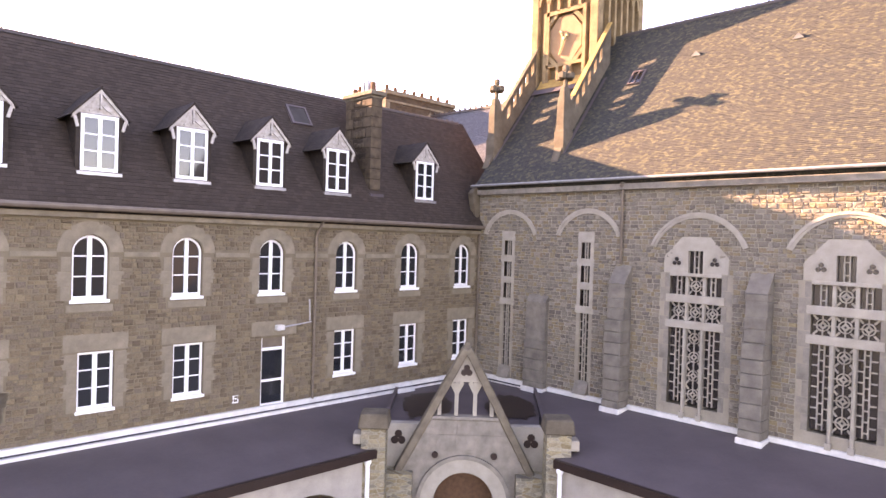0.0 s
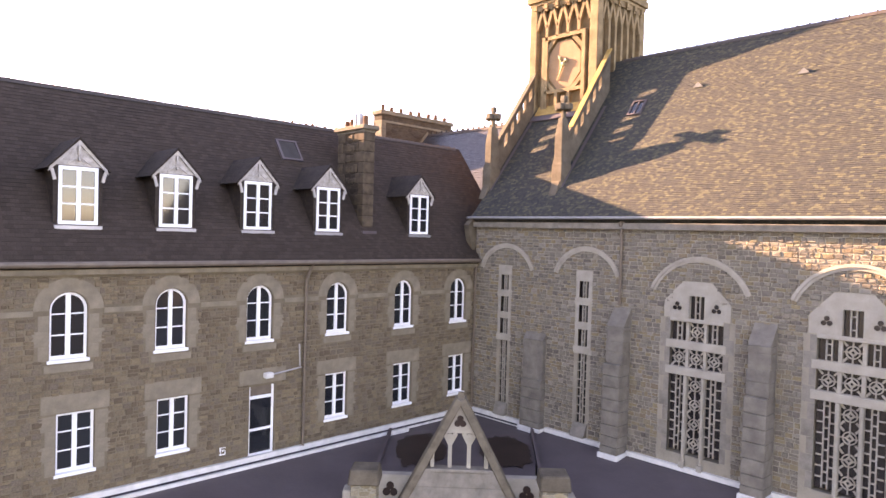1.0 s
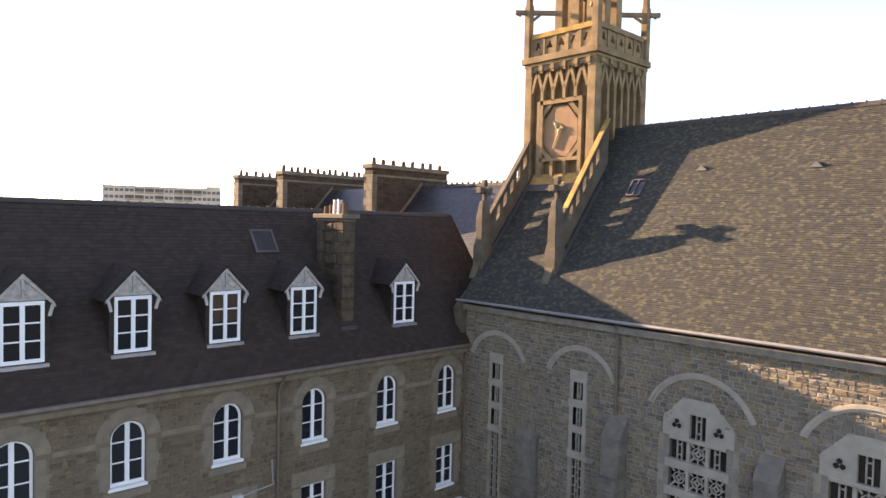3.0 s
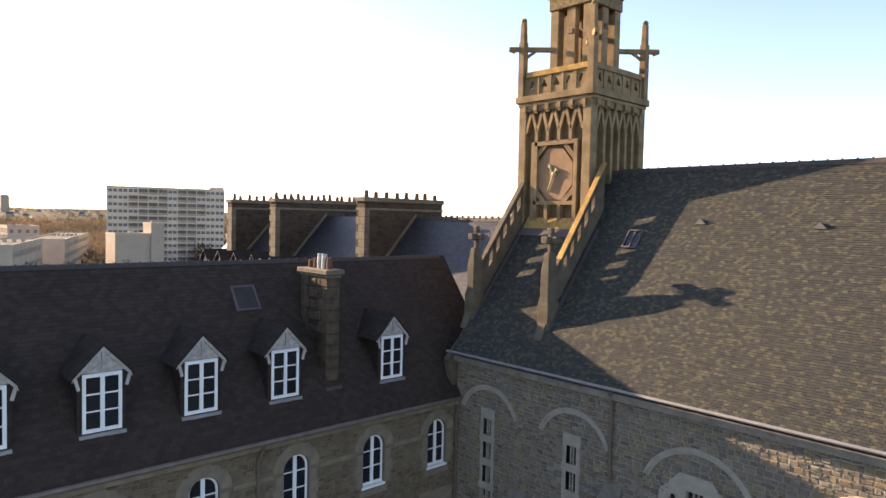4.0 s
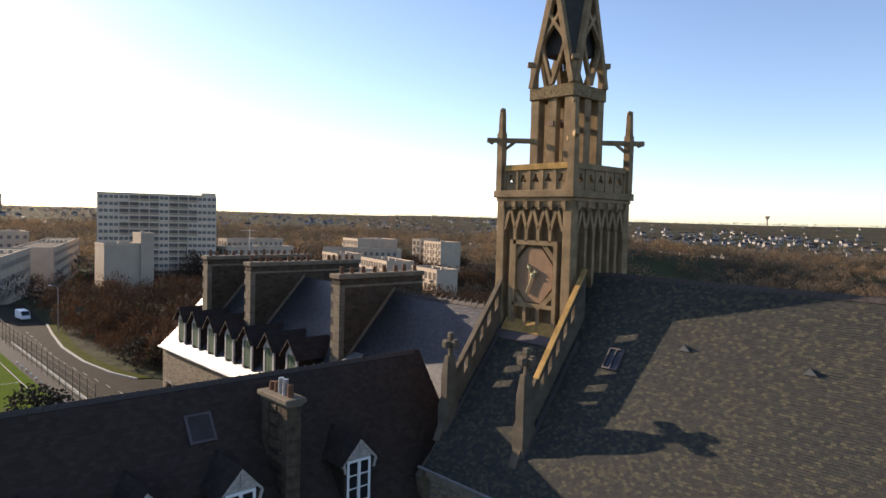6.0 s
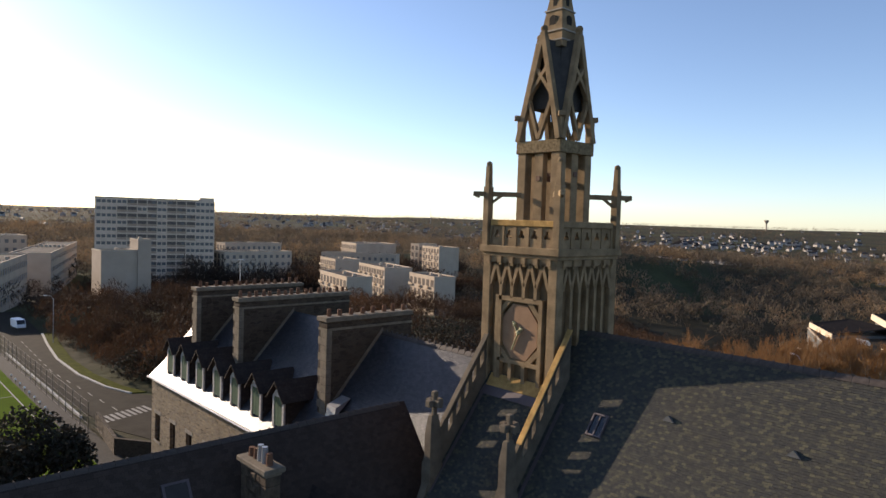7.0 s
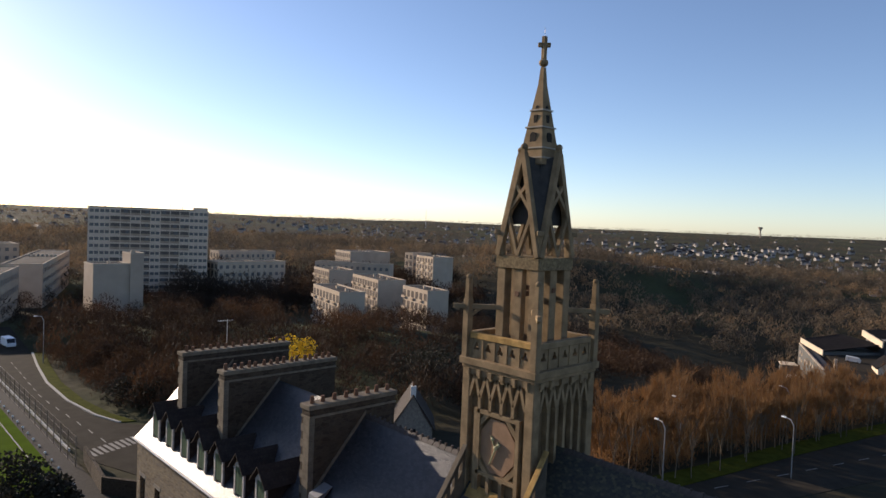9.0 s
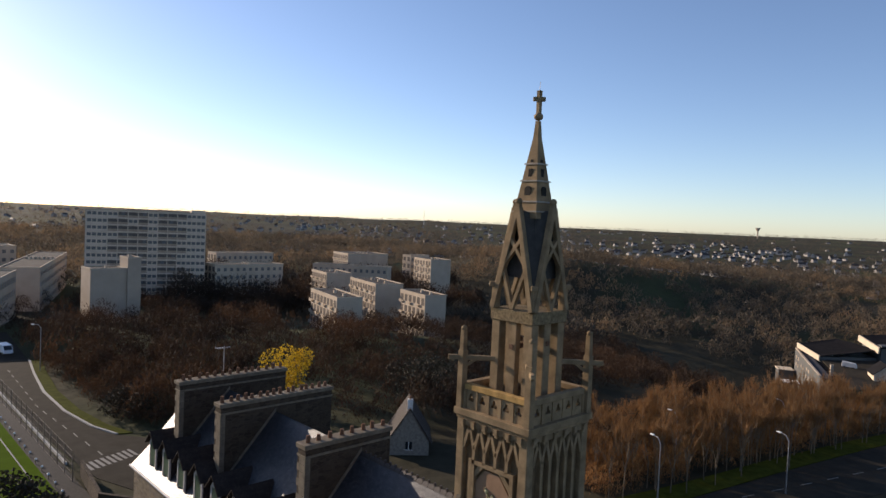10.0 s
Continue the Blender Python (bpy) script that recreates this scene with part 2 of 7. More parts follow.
# ---- builders ----
class Mesh:
    """Collects shapes into one bmesh."""

    def __init__(self):
        self.bm = bmesh.new()

    def poly(self, pts, depth):
        """A closed outline pushed along the vector depth."""
        d = Vector(depth)
        a = [self.bm.verts.new(p) for p in pts]
        b = [self.bm.verts.new(Vector(p) + d) for p in pts]
        n = len(a)
        self.bm.faces.new(a)
        self.bm.faces.new(b[::-1])
        for i in range(n):
            self.bm.faces.new((a[i], b[i], b[(i + 1) % n], a[(i + 1) % n]))
        return self

    def box(self, x0, y0, z0, x1, y1, z1):
        return self.poly([(x0, y0, z0), (x1, y0, z0), (x1, y1, z0), (x0, y1, z0)], (0, 0, z1 - z0))

    def strip(self, outer, inner, depth):
        """A band between two open lines of equal length, pushed along depth."""
        for i in range(len(outer) - 1):
            self.poly([outer[i], outer[i + 1], inner[i + 1], inner[i]], depth)
        return self

    def beam(self, p, q, w, h, up=(0, 0, 1)):
        p, q = Vector(p), Vector(q)
        d = (q - p).normalized()
        s = d.cross(Vector(up))
        if s.length < 1e-4:
            s = d.cross(Vector((1, 0, 0)))
        s.normalize()
        u = s.cross(d)
        return self.poly([p + s * a * w / 2 + u * b * h / 2 for a, b in ((-1, -1), (1, -1), (1, 1), (-1, 1))], q - p)

    def tube(self, p, q, r0, r1=None, n=10):
        p, q = Vector(p), Vector(q)
        r1 = r0 if r1 is None else r1
        d = (q - p).normalized()
        s = d.cross(Vector((0, 0, 1)))
        if s.length < 1e-3:
            s = Vector((1, 0, 0))
        s.normalize()
        u = d.cross(s)
        ang = [2 * math.pi * i / n for i in range(n)]
        a = [self.bm.verts.new(p + (s * math.cos(t) + u * math.sin(t)) * r0) for t in ang]
        b = [self.bm.verts.new(q + (s * math.cos(t) + u * math.sin(t)) * max(r1, 1e-4)) for t in ang]
        self.bm.faces.new(a[::-1])
        self.bm.faces.new(b)
        for i in range(n):
            self.bm.faces.new((a[i], a[(i + 1) % n], b[(i + 1) % n], b[i]))
        return self

    def ball(self, c, r, sz=1.0):
        bmesh.ops.create_icosphere(self.bm, subdivisions=2, radius=r, matrix=Matrix.Translation(c) @ Matrix.Diagonal((1, 1, sz, 1)))
        return self

    def frustum(self, x0, y0, x1, y1, z0, X0, Y0, X1, Y1, z1):
        a = [self.bm.verts.new(p) for p in ((x0, y0, z0), (x1, y0, z0), (x1, y1, z0), (x0, y1, z0))]
        b = [self.bm.verts.new(p) for p in ((X0, Y0, z1), (X1, Y0, z1), (X1, Y1, z1), (X0, Y1, z1))]
        self.bm.faces.new(a[::-1])
        self.bm.faces.new(b)
        for i in range(4):
            self.bm.faces.new((a[i], a[(i + 1) % 4], b[(i + 1) % 4], b[i]))
        return self

    def done(self, name, bevel=0.0):
        bmesh.ops.remove_doubles(self.bm, verts=self.bm.verts, dist=1e-5)
        bmesh.ops.recalc_face_normals(self.bm, faces=self.bm.faces)
        if bevel:
            sharp = [e for e in self.bm.edges if len(e.link_faces) == 2 and e.calc_face_angle(0) > 0.6]
            bmesh.ops.bevel(self.bm, geom=sharp, offset=bevel, segments=1, affect="EDGES", clamp_overlap=True)
        me = bpy.data.meshes.new(name)
        self.bm.to_mesh(me)
        self.bm.free()
        return me


def part(name, mesh, material, parent=None, label="", bevel=0.0):
    """One mesh object under a thing or under a part."""
    me = mesh.done(name, bevel) if isinstance(mesh, Mesh) else mesh
    if not me.materials:
        me.materials.append(material)
    ob = new(name, me)
    ob.parent = parent
    return tagged(ob, label)


def thing(name, label, category, at=None, group="", kind=""):
    ob = new(name)
    ob.empty_display_size = 0.2
    if at is not None:
        ob.matrix_basis = at
    return tagged(ob, label, category, group, kind)


def again(ob, parent, m):
    """A repeat of a part and its pieces at the pose m under parent, on the same meshes."""
    c = copy_thing(ob, m)
    c.parent = parent
    return c


def arch(cx, z0, r, n=14, a0=0.0, a1=math.pi, rz=None):
    """Points of an arch from its right foot to its left one, in the plane y = 0."""
    rz = rz or r
    return [(cx + r * math.cos(a0 + (a1 - a0) * i / n), 0, z0 + rz * math.sin(a0 + (a1 - a0) * i / n)) for i in range(n + 1)]


def wall_mesh(x0, x1, z0, z1, thick, holes):
    """A wall in the plane y = 0, thick towards +y, with holes (x0, x1, z0, z1, arched) through it; an arched hole's z1 is its spring."""
    m = Mesh()
    cuts = [(h[0], h[1], h[2], h[3] + ((h[1] - h[0]) / 2 + 0.02 if h[4] else 0)) for h in holes]
    xs = sorted({x0, x1, *(c for h in cuts for c in h[:2])})
    zs = sorted({z0, z1, *(c for h in cuts for c in h[2:] if z0 < c < z1)})
    nx, nz = len(xs) - 1, len(zs) - 1

    def solid(i, j):
        if not (0 <= i < nx and 0 <= j < nz):
            return False
        cx, cz = (xs[i] + xs[i + 1]) / 2, (zs[j] + zs[j + 1]) / 2
        return not any(h[0] < cx < h[1] and h[2] < cz < h[3] for h in cuts)

    made = {}

    def vert(i, j, y):
        if (i, j, y) not in made:
            made[i, j, y] = m.bm.verts.new((xs[i], y, zs[j]))
        return made[i, j, y]

    for i in range(nx):
        for j in range(nz):
            if not solid(i, j):
                continue
            q = ((i, j), (i + 1, j), (i + 1, j + 1), (i, j + 1))
            m.bm.faces.new([vert(a, b, 0.0) for a, b in q])
            m.bm.faces.new([vert(a, b, thick) for a, b in q[::-1]])
            for (di, dj), (p, r) in (((0, -1), (q[0], q[1])), ((1, 0), (q[1], q[2])), ((0, 1), (q[2], q[3])), ((-1, 0), (q[3], q[0]))):
                if not solid(i + di, j + dj):
                    m.bm.faces.new((vert(*p, 0.0), vert(*p, thick), vert(*r, thick), vert(*r, 0.0)))
    for h in holes:
        if h[4]:
            r = (h[1] - h[0]) / 2
            pts = arch((h[0] + h[1]) / 2, h[3], r)
            m.strip([(p[0], 0, h[3] + r + 0.02) for p in pts], pts, (0, thick, 0))
    return m


EAST = pose(0, 0, 0, 0, 0, 90)  # local x runs along world y, local -y looks to world +x


# ---- ground and distance ----
def smooth(a, b, v):
    t = min(1.0, max(0.0, (v - a) / (b - a)))
    return t * t * (3 - 2 * t)


def ground_height(x, y):
    """The court is level, the streets lie lower, the land falls into a valley and climbs to far hills."""
    d = math.hypot(x + 5, y)
    depth = 5 + 23 * smooth(0.1, 1.35, math.atan2(y, -x)) if y > 0 else 5
    h = -4.0 * smooth(42, 54, d) - depth * smooth(150, 290, d)
    if d > 340:
        far = min(1.0, (d - 340) / 2300)
        h += (29 - h) * far ** 0.8
        h += 7 * noise.noise((x * 0.0023, y * 0.0023, 3)) * min(1, (d - 340) / 500)
    # the bank below the road's wood
    bank = (y - 70) * 0.228 - (x + 22) * 0.974
    h -= 9.0 * smooth(5, 42, bank) * smooth(62, 95, y) * smooth(-150, -70, x) * (1 - smooth(340, 600, d))
    # a wooded hill across the valley: a ridge with a steep near side, falling to one end
    along, out = (x + 262) * 0.226 + (y - 400) * 0.974, (x + 262) * 0.974 - (y - 400) * 0.226
    crest = 29 * (max(0.0, 1 - along / 350) if along > 0 else math.exp(-(along / 90) ** 2))
    h += crest * math.exp(-(out / (48 if out > 0 else 170)) ** 2)
    return h


def make_ground():
    rings = [0, 20, 40, 43, 46, 49, 52, 55, 75, 110, 149, 160, 175, 200, 230, 260, 290, 320, 345, 370, 395, 420, 445, 470, 495, 520, 545, 570, 600, 640, 680, 720, 770, 820, 940, 1080, 1240, 1420, 1640, 1900, 2300, 2900, 3800]
    n = 220
    bm = bmesh.new()
    prev = None
    for r in rings[1:]:
        ring = []
        for i in range(n):
            a = 2 * math.pi * i / n
            x, y = -5 + r * math.cos(a), r * math.sin(a)
            ring.append(bm.verts.new((x, y, ground_height(x, y))))
        if prev is None:
            bm.faces.new(ring)
        else:
            for i in range(n):
                bm.faces.new((prev[i], ring[i], ring[(i + 1) % n], prev[(i + 1) % n]))
        prev = ring
    for f in bm.faces:
        f.smooth = True
    me = bpy.data.meshes.new("ground")
    bm.to_mesh(me)
    bm.free()
    return me


def ground_material():
    k = Nodes("valley_ground", 0.95)
    k.b.inputs["Specular IOR Level"].default_value = 0.05
    col = k.ramp(k.noise(0.006, 6), [(0.3, (0.03, 0.03, 0.019)), (0.5, (0.05, 0.043, 0.028)), (0.62, (0.07, 0.08, 0.033)), (0.8, (0.08, 0.06, 0.04))])
    k.color(k.mix(0.4, col, k.ramp(k.noise(0.35, 6), [(0.3, (0.024, 0.023, 0.014)), (0.7, (0.066, 0.055, 0.034))])))
    k.bump(k.noise(0.15, 5), 0.6, 1.0)
    return k.m


tagged(part("ground", make_ground(), ground_material()), "rough grass and scrub land falling into a valley", "ground", kind="structure")


# ---- wing along the court ----
WING_EAVE, WING_RIDGE_X, WING_RIDGE = 11.0, -3.7, 16.36
FIRST = [-18.7, -15.75, -13.1, -7.2, -4.05, -1.03]
SECOND = [-18.75, -15.95, -13.2, -10.3, -7.22, -4.08, -1.03]
DOOR_Y = -10.15


def casement(w, h, arched, parent):
    """A white two-leaf window in its own plane: x across, z up from the sill, looking to -y."""
    r = w / 2
    spring = h - r if arched else h
    root = new("window")
    root.parent = parent
    f = Mesh()
    t = 0.07
    f.box(-r, 0, 0, -r + t, 0.07, spring).box(r - t, 0, 0, r, 0.07, spring).box(-r + t, 0, 0, r - t, 0.07, t + 0.02)
    if arched:
        f.strip(arch(0, spring, r), arch(0, spring, r - t), (0, 0.07, 0))
    else:
        f.box(-r + t, 0, h - t, r - t, 0.07, h)
    part("frame", f, WHITE, root)
    c = Mesh().box(-0.06, -0.012, t + 0.02, 0.06, 0.058, h - t)
    part("mullion", c, WHITE, root)
    top = spring if arched else h - t
    for i in (1, 2) if not arched else (1, 2):
        z = t + (h - t) * (i / 3.0 if not arched else (0.33, 0.66)[i - 1])
        for a, b in ((-r + t, -0.06), (0.06, r - t)):
            part("glazing_bar", Mesh().box(a, 0.01, z - 0.018, b, 0.05, z + 0.018), WHITE, root)
    for s in (-1, 1):
        g = Mesh()
        a, b = (s * 0.055, s * (r - 0.04))
        if arched:
            pts = [(a, 0, 0.04)] + [(s * abs(p[0]), 0, p[2]) for p in arch(0, spring, r - 0.04, 8, 0, math.pi / 2 - 0.12)] + [(a, 0, h - 0.06)]
            pts.insert(1, (b, 0, 0.04))
            g.poly([(p[0], 0.035, p[2]) for p in pts], (0, 0.012, 0))
        else:
            g.box(min(a, b), 0.035, 0.04, max(a, b), 0.047, h - 0.04)
        part("pane", g, GLASS, root)
    return root


def on_wing(y, z, out=0.0):
    return pose(out, y, z, 0, 0, 90)


wing = thing("school_wing", "brown rubble stone wing with slate roof and white windows", "building")
holes = [(y - 0.48, y + 0.48, 5.3, 6.95, False) for y in FIRST] + [(y - 0.47, y + 0.47, 8.4, 9.75, True) for y in SECOND] + [(DOOR_Y - 0.47, DOOR_Y + 0.47, 4.55, 6.9, False)]
w = part("wall", wall_mesh(-34.0, 0.0, -0.2, WING_EAVE, 0.5, holes), WING_MORTAR, wing)
w.matrix_basis = EAST
part("room_wall", Mesh().box(-1.1, -34, -0.2, -0.9, 0, WING_EAVE), plain("dim_room_wall", (0.3, 0.24, 0.17), 0.9), wing)
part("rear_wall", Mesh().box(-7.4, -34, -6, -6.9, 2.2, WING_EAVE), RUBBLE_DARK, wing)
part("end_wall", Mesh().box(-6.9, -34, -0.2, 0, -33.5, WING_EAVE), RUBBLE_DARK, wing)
win = casement(0.96, 1.62, False, wing)
win.matrix_basis = on_wing(FIRST[0], 5.32, -0.12)
for y in FIRST[1:]:
    again(win, wing, on_wing(y, 5.32, -0.12))
win = casement(0.94, 1.8, True, wing)
win.matrix_basis = on_wing(SECOND[0], 8.42, -0.12)
for y in SECOND[1:]:
    again(win, wing, on_wing(y, 8.42, -0.12))

# dressed stone round the openings
surround = part("lintel", Mesh().box(-0.85, -0.02, 0, 0.85, 0.2, 0.5), WING_DRESSED, wing, bevel=0.01)
surround.matrix_basis = on_wing(FIRST[0], 6.97)
for y in FIRST[1:] + [DOOR_Y]:
    again(surround, wing, on_wing(y, 6.97))
jamb = part("jamb_stone", Mesh().box(0, -0.015, 0, 0.26, 0.2, 0.4), WING_DRESSED, wing, bevel=0.008)
jamb.matrix_basis = on_wing(FIRST[0] + 0.49, 5.3)
wide = part("jamb_stone", Mesh().box(0, -0.015, 0, 0.4, 0.2, 0.4), WING_DRESSED, wing, bevel=0.008)
wide.matrix_basis = on_wing(FIRST[0] + 0.49, 5.7)
for j, y in enumerate(FIRST + SECOND):
    z0 = 5.3 if j < len(FIRST) else 8.4
    for i in range(4 if j < len(FIRST) else 3):
        piece, width = ((jamb, 0.26), (wide, 0.4))[i % 2]
        again(piece, wing, on_wing(y + 0.485, z0 + 0.405 * i))
        again(piece, wing, on_wing(y - 0.485 - width, z0 + 0.405 * i))
hood = part("arch_ring", Mesh().strip(arch(0, 0, 0.86, 18), arch(0, 0, 0.5, 18), (0, 0.25, 0)), WING_DRESSED, wing)
hood.matrix_basis = on_wing(SECOND[0], 9.75, 0.02)
sill = part("sill", Mesh().box(-0.52, -0.03, 0.03, 0.52, 0.25, 0.125), WHITE, wing, bevel=0.01)
sill.matrix_basis = on_wing(SECOND[0], 8.29)
under = part("sill_stone", Mesh().box(-0.6, -0.03, 0, 0.6, 0.2, 0.2), WING_DRESSED, wing, bevel=0.01)
under.matrix_basis = on_wing(SECOND[0], 8.08)
for y in SECOND[1:]:
    again(hood, wing, on_wing(y, 9.75, 0.02))
    again(sill, wing, on_wing(y, 8.29))
    again(under, wing, on_wing(y, 8.08))
for y in FIRST:
    again(sill, wing, on_wing(y, 5.19))
edges = [-34.0] + [v for y in SECOND for v in (y - 0.86, y + 0.86)] + [0.0]
for a, b in zip(edges[::2], edges[1::2]):
    part("string_course", Mesh().box(0, a, 9.62, 0.05, b, 9.76), WING_DRESSED, wing)

# door onto the gallery roof
door = new("door")
door.parent = wing
door.matrix_basis = on_wing(DOOR_Y, 4.55, -0.1)
part("door_frame", Mesh().box(-0.47, 0, 0, -0.39, 0.08, 2.35).box(0.39, 0, 0, 0.47, 0.08, 2.35).box(-0.39, 0, 1.9, 0.39, 0.08, 2.0).box(-0.39, 0, 0, 0.39, 0.08, 0.1), WHITE, door)
part("rail", Mesh().box(-0.39, -0.01, 0.84, 0.39, 0.06, 0.92), WHITE, door)
part("pane", Mesh().box(-0.39, 0.03, 0.1, 0.39, 0.045, 0.84), GLASS, door)
part("pane", Mesh().box(-0.39, 0.03, 0.92, 0.39, 0.045, 1.9), GLASS, door)
part("transom_panel", Mesh().box(-0.39, 0.03, 2.0, 0.39, 0.06, 2.35), BROWN_METAL, door)

# roof with gutter and ridge tiles
SLOPE = (WING_RIDGE - WING_EAVE) / (0.3 - WING_RIDGE_X)


def wing_roof_z(x):
    return WING_EAVE + SLOPE * (0.3 - x)


part("roof", Mesh().poly([(0.3, -34.2, WING_EAVE), (WING_RIDGE_X, -34.2, WING_RIDGE), (-7.5, -34.2, WING_EAVE), (-7.3, -34.2, WING_EAVE - 0.15), (0.1, -34.2, WING_EAVE - 0.15)], (0, 36.7, 0)), SLATE_WING, wing)
part("gutter", Mesh().tube((0.36, -34.2, WING_EAVE - 0.02), (0.36, 0.1, WING_EAVE - 0.02), 0.085, n=8), BROWN_METAL, wing)
part("cornice", Mesh().box(0, -34, WING_EAVE - 0.3, 0.16, -0.01, WING_EAVE - 0.16), WING_DRESSED, wing)
tile = part("ridge_tile", Mesh().poly([(-0.13, 0, -0.12), (0, 0, 0.03), (0.13, 0, -0.12)], (0, 0.375, 0)).box(-0.02, 0.33, 0.0, 0.02, 0.375, 0.06), RIDGE_TILE, wing)
tile.matrix_basis = pose(WING_RIDGE_X, -34, WING_RIDGE)
for i in range(1, 94):
    again(tile, wing, pose(WING_RIDGE_X, -34 + 0.385 * i, WING_RIDGE))


def dormer(parent, y):
    root = new("dormer")
    root.parent = parent
    root.matrix_basis = on_wing(y, 12.05, -0.45)
    part("cheek_front", Mesh().box(-0.62, 0.03, -0.12, -0.5, 0.12, 1.62).box(0.5, 0.03, -0.12, 0.62, 0.12, 1.62).box(-0.5, 0.03, -0.12, 0.5, 0.12, 0.0), SLATE_WING, root)
    part("sill", Mesh().box(-0.6, -0.08, -0.14, 0.6, 0.1, -0.03), ZINC, root)
    part("window", Mesh().box(-0.5, 0, 0, -0.41, 0.07, 1.6).box(0.41, 0, 0, 0.5, 0.07, 1.6).box(-0.41, 0, 0, 0.41, 0.07, 0.1).box(-0.41, 0, 1.5, 0.41, 0.07, 1.6).box(-0.055, -0.01, 0.1, 0.055, 0.06, 1.5)
         .box(-0.41, 0.01, 0.55, -0.055, 0.05, 0.59).box(-0.41, 0.01, 1.02, -0.055, 0.05, 1.06).box(0.055, 0.01, 0.55, 0.41, 0.05, 0.59).box(0.055, 0.01, 1.02, 0.41, 0.05, 1.06), WHITE, root)
    for s in (-1, 1):
        part("pane", Mesh().box(min(s * 0.05, s * 0.42), 0.03, 0.08, max(s * 0.05, s * 0.42), 0.042, 1.52), GLASS, root)
    part("gable_board", Mesh().poly([(-0.6, 0.02, 1.62), (0.6, 0.02, 1.62), (0, 0.02, 2.25)], (0, 0.08, 0)), OLD_WOOD, root)
    for s in (-1, 1):
        part("bargeboard", Mesh().poly([(s * 0.76, -0.06, 1.42), (s * 0.7, -0.06, 1.62), (0, -0.06, 2.36), (0, -0.06, 2.22), (s * 0.6, -0.06, 1.58)], (0, 0.06, 0)), OLD_WOOD, root)
        part("roof_side", Mesh().poly([(s * 0.78, -0.1, 1.5), (0, -0.1, 2.34), (0, -0.1, 2.42), (s * 0.84, -0.1, 1.5)], (0, 2.0, 0)), SLATE_WING, root)
        part("cheek", Mesh().poly([(s * 0.6, 0.1, -0.1), (s * 0.6, 0.1, 1.62), (s * 0.6, 1.2, 1.62)], (s * -0.06, 0, 0)), SLATE_WING, root)
        part("bracket", Mesh().beam((s * 0.6, -0.04, 1.2), (s * 0.68, -0.04, 1.5), 0.06, 0.08), OLD_WOOD, root)
    part("pendant", Mesh().box(-0.03, -0.07, 1.75, 0.03, 0.0, 2.3).beam((-0.3, -0.03, 1.68), (0, -0.03, 1.9), 0.04, 0.05).beam((0.3, -0.03, 1.68), (0, -0.03, 1.9), 0.04, 0.05), OLD_WOOD, root)
    return root


DORMERS = [-18.5, -15.65, -12.95, -10.22, -7.42, -2.98]
d0 = dormer(wing, DORMERS[0])
for y in DORMERS[1:]:
    again(d0, wing, on_wing(y, 12.05, -0.45))

# chimney on the wing
stack = new("chimney")
stack.parent = wing
part("shaft", Mesh().box(-2.3, -5.75, 12.0, -0.62, -5.28, 15.9), RUBBLE_DARK, stack, "rubble chimney shaft, coloured dark brown as in shade")
rnd = random.Random(3)
for i in range(9):
    z = 12.3 + 0.41 * i
    for x0, x1 in ((-0.95 if i % 2 else -1.15, -0.6), (-2.32, -2.0 if i % 2 else -1.85)):
        part("quoin", Mesh().box(x0, -5.78, z, x1, -5.25, z + 0.39), STACK_STONE, stack, bevel=0.02)
    if z > 13.6:
        for k in range(3):
            x = -1.72 + 0.24 * k + rnd.uniform(-0.03, 0.03)
            part("stone", Mesh().box(x, -5.78 - rnd.uniform(0, 0.03), z + 0.02, x + 0.21, -5.7, z + rnd.uniform(0.18, 0.36)), STACK_STONE, stack, bevel=0.03)
part("neck", Mesh().box(-2.36, -5.81, 15.9, -0.56, -5.22, 16.0), DARK_DRESSED, stack, bevel=0.02)
part("cap", Mesh().box(-2.45, -5.9, 16.0, -0.47, -5.13, 16.18), DARK_DRESSED, stack, "weathered stone cap", 0.03)
for x, hh, mat in ((-2.1, 0.28, TERRACOTTA), (-1.75, 0.34, TERRACOTTA), (-1.5, 0.52, ZINC), (-1.22, 0.52, ZINC), (-0.9, 0.4, TERRACOTTA)):
    part("chimney_pot", Mesh().tube((x, -5.5, 16.18), (x, -5.5, 16.18 + hh), 0.12, 0.1), mat, stack)
part("flashing", Mesh().box(-0.66, -5.85, 11.95, -0.44, -5.18, 12.12), LEAD, stack)

# ---- chapel ----
CH_EAVE, CH_RIDGE_Y, CH_RIDGE, CH_END = 12.85, 5.6, 20.2, 34.0
CH_SLOPE = (CH_RIDGE - CH_EAVE) / (CH_RIDGE_Y + 0.35)


def chapel_roof_z(y):
    return CH_EAVE + CH_SLOPE * (y + 0.35)


chapel = thing("chapel", "grey and gold rubble chapel with mossy slate roof", "church")
BIG = [10.0, 14.5, 19.0, 23.5]
NARROW = [1.72, 5.62]
chholes = [(c - 0.9, c + 0.9, 4.95, 9.5, False) for c in BIG] + [(c - 0.28, c + 0.28, 9.5, 10.3, False) for c in BIG]
LIGHTS = ((9.83, 10.45), (8.91, 9.55), (7.99, 8.63), (5.1, 7.71))
chholes += [(c - 0.2, c + 0.2, a, b, False) for c in NARROW for a, b in LIGHTS]
part("wall", wall_mesh(0, CH_END, -0.2, CH_EAVE, 0.7, chholes), CHAPEL_MORTAR, chapel)
part("rear_wall", Mesh().box(-0.4, 10.8, -8, CH_END, 11.5, CH_EAVE), RUBBLE_CHAPEL, chapel)
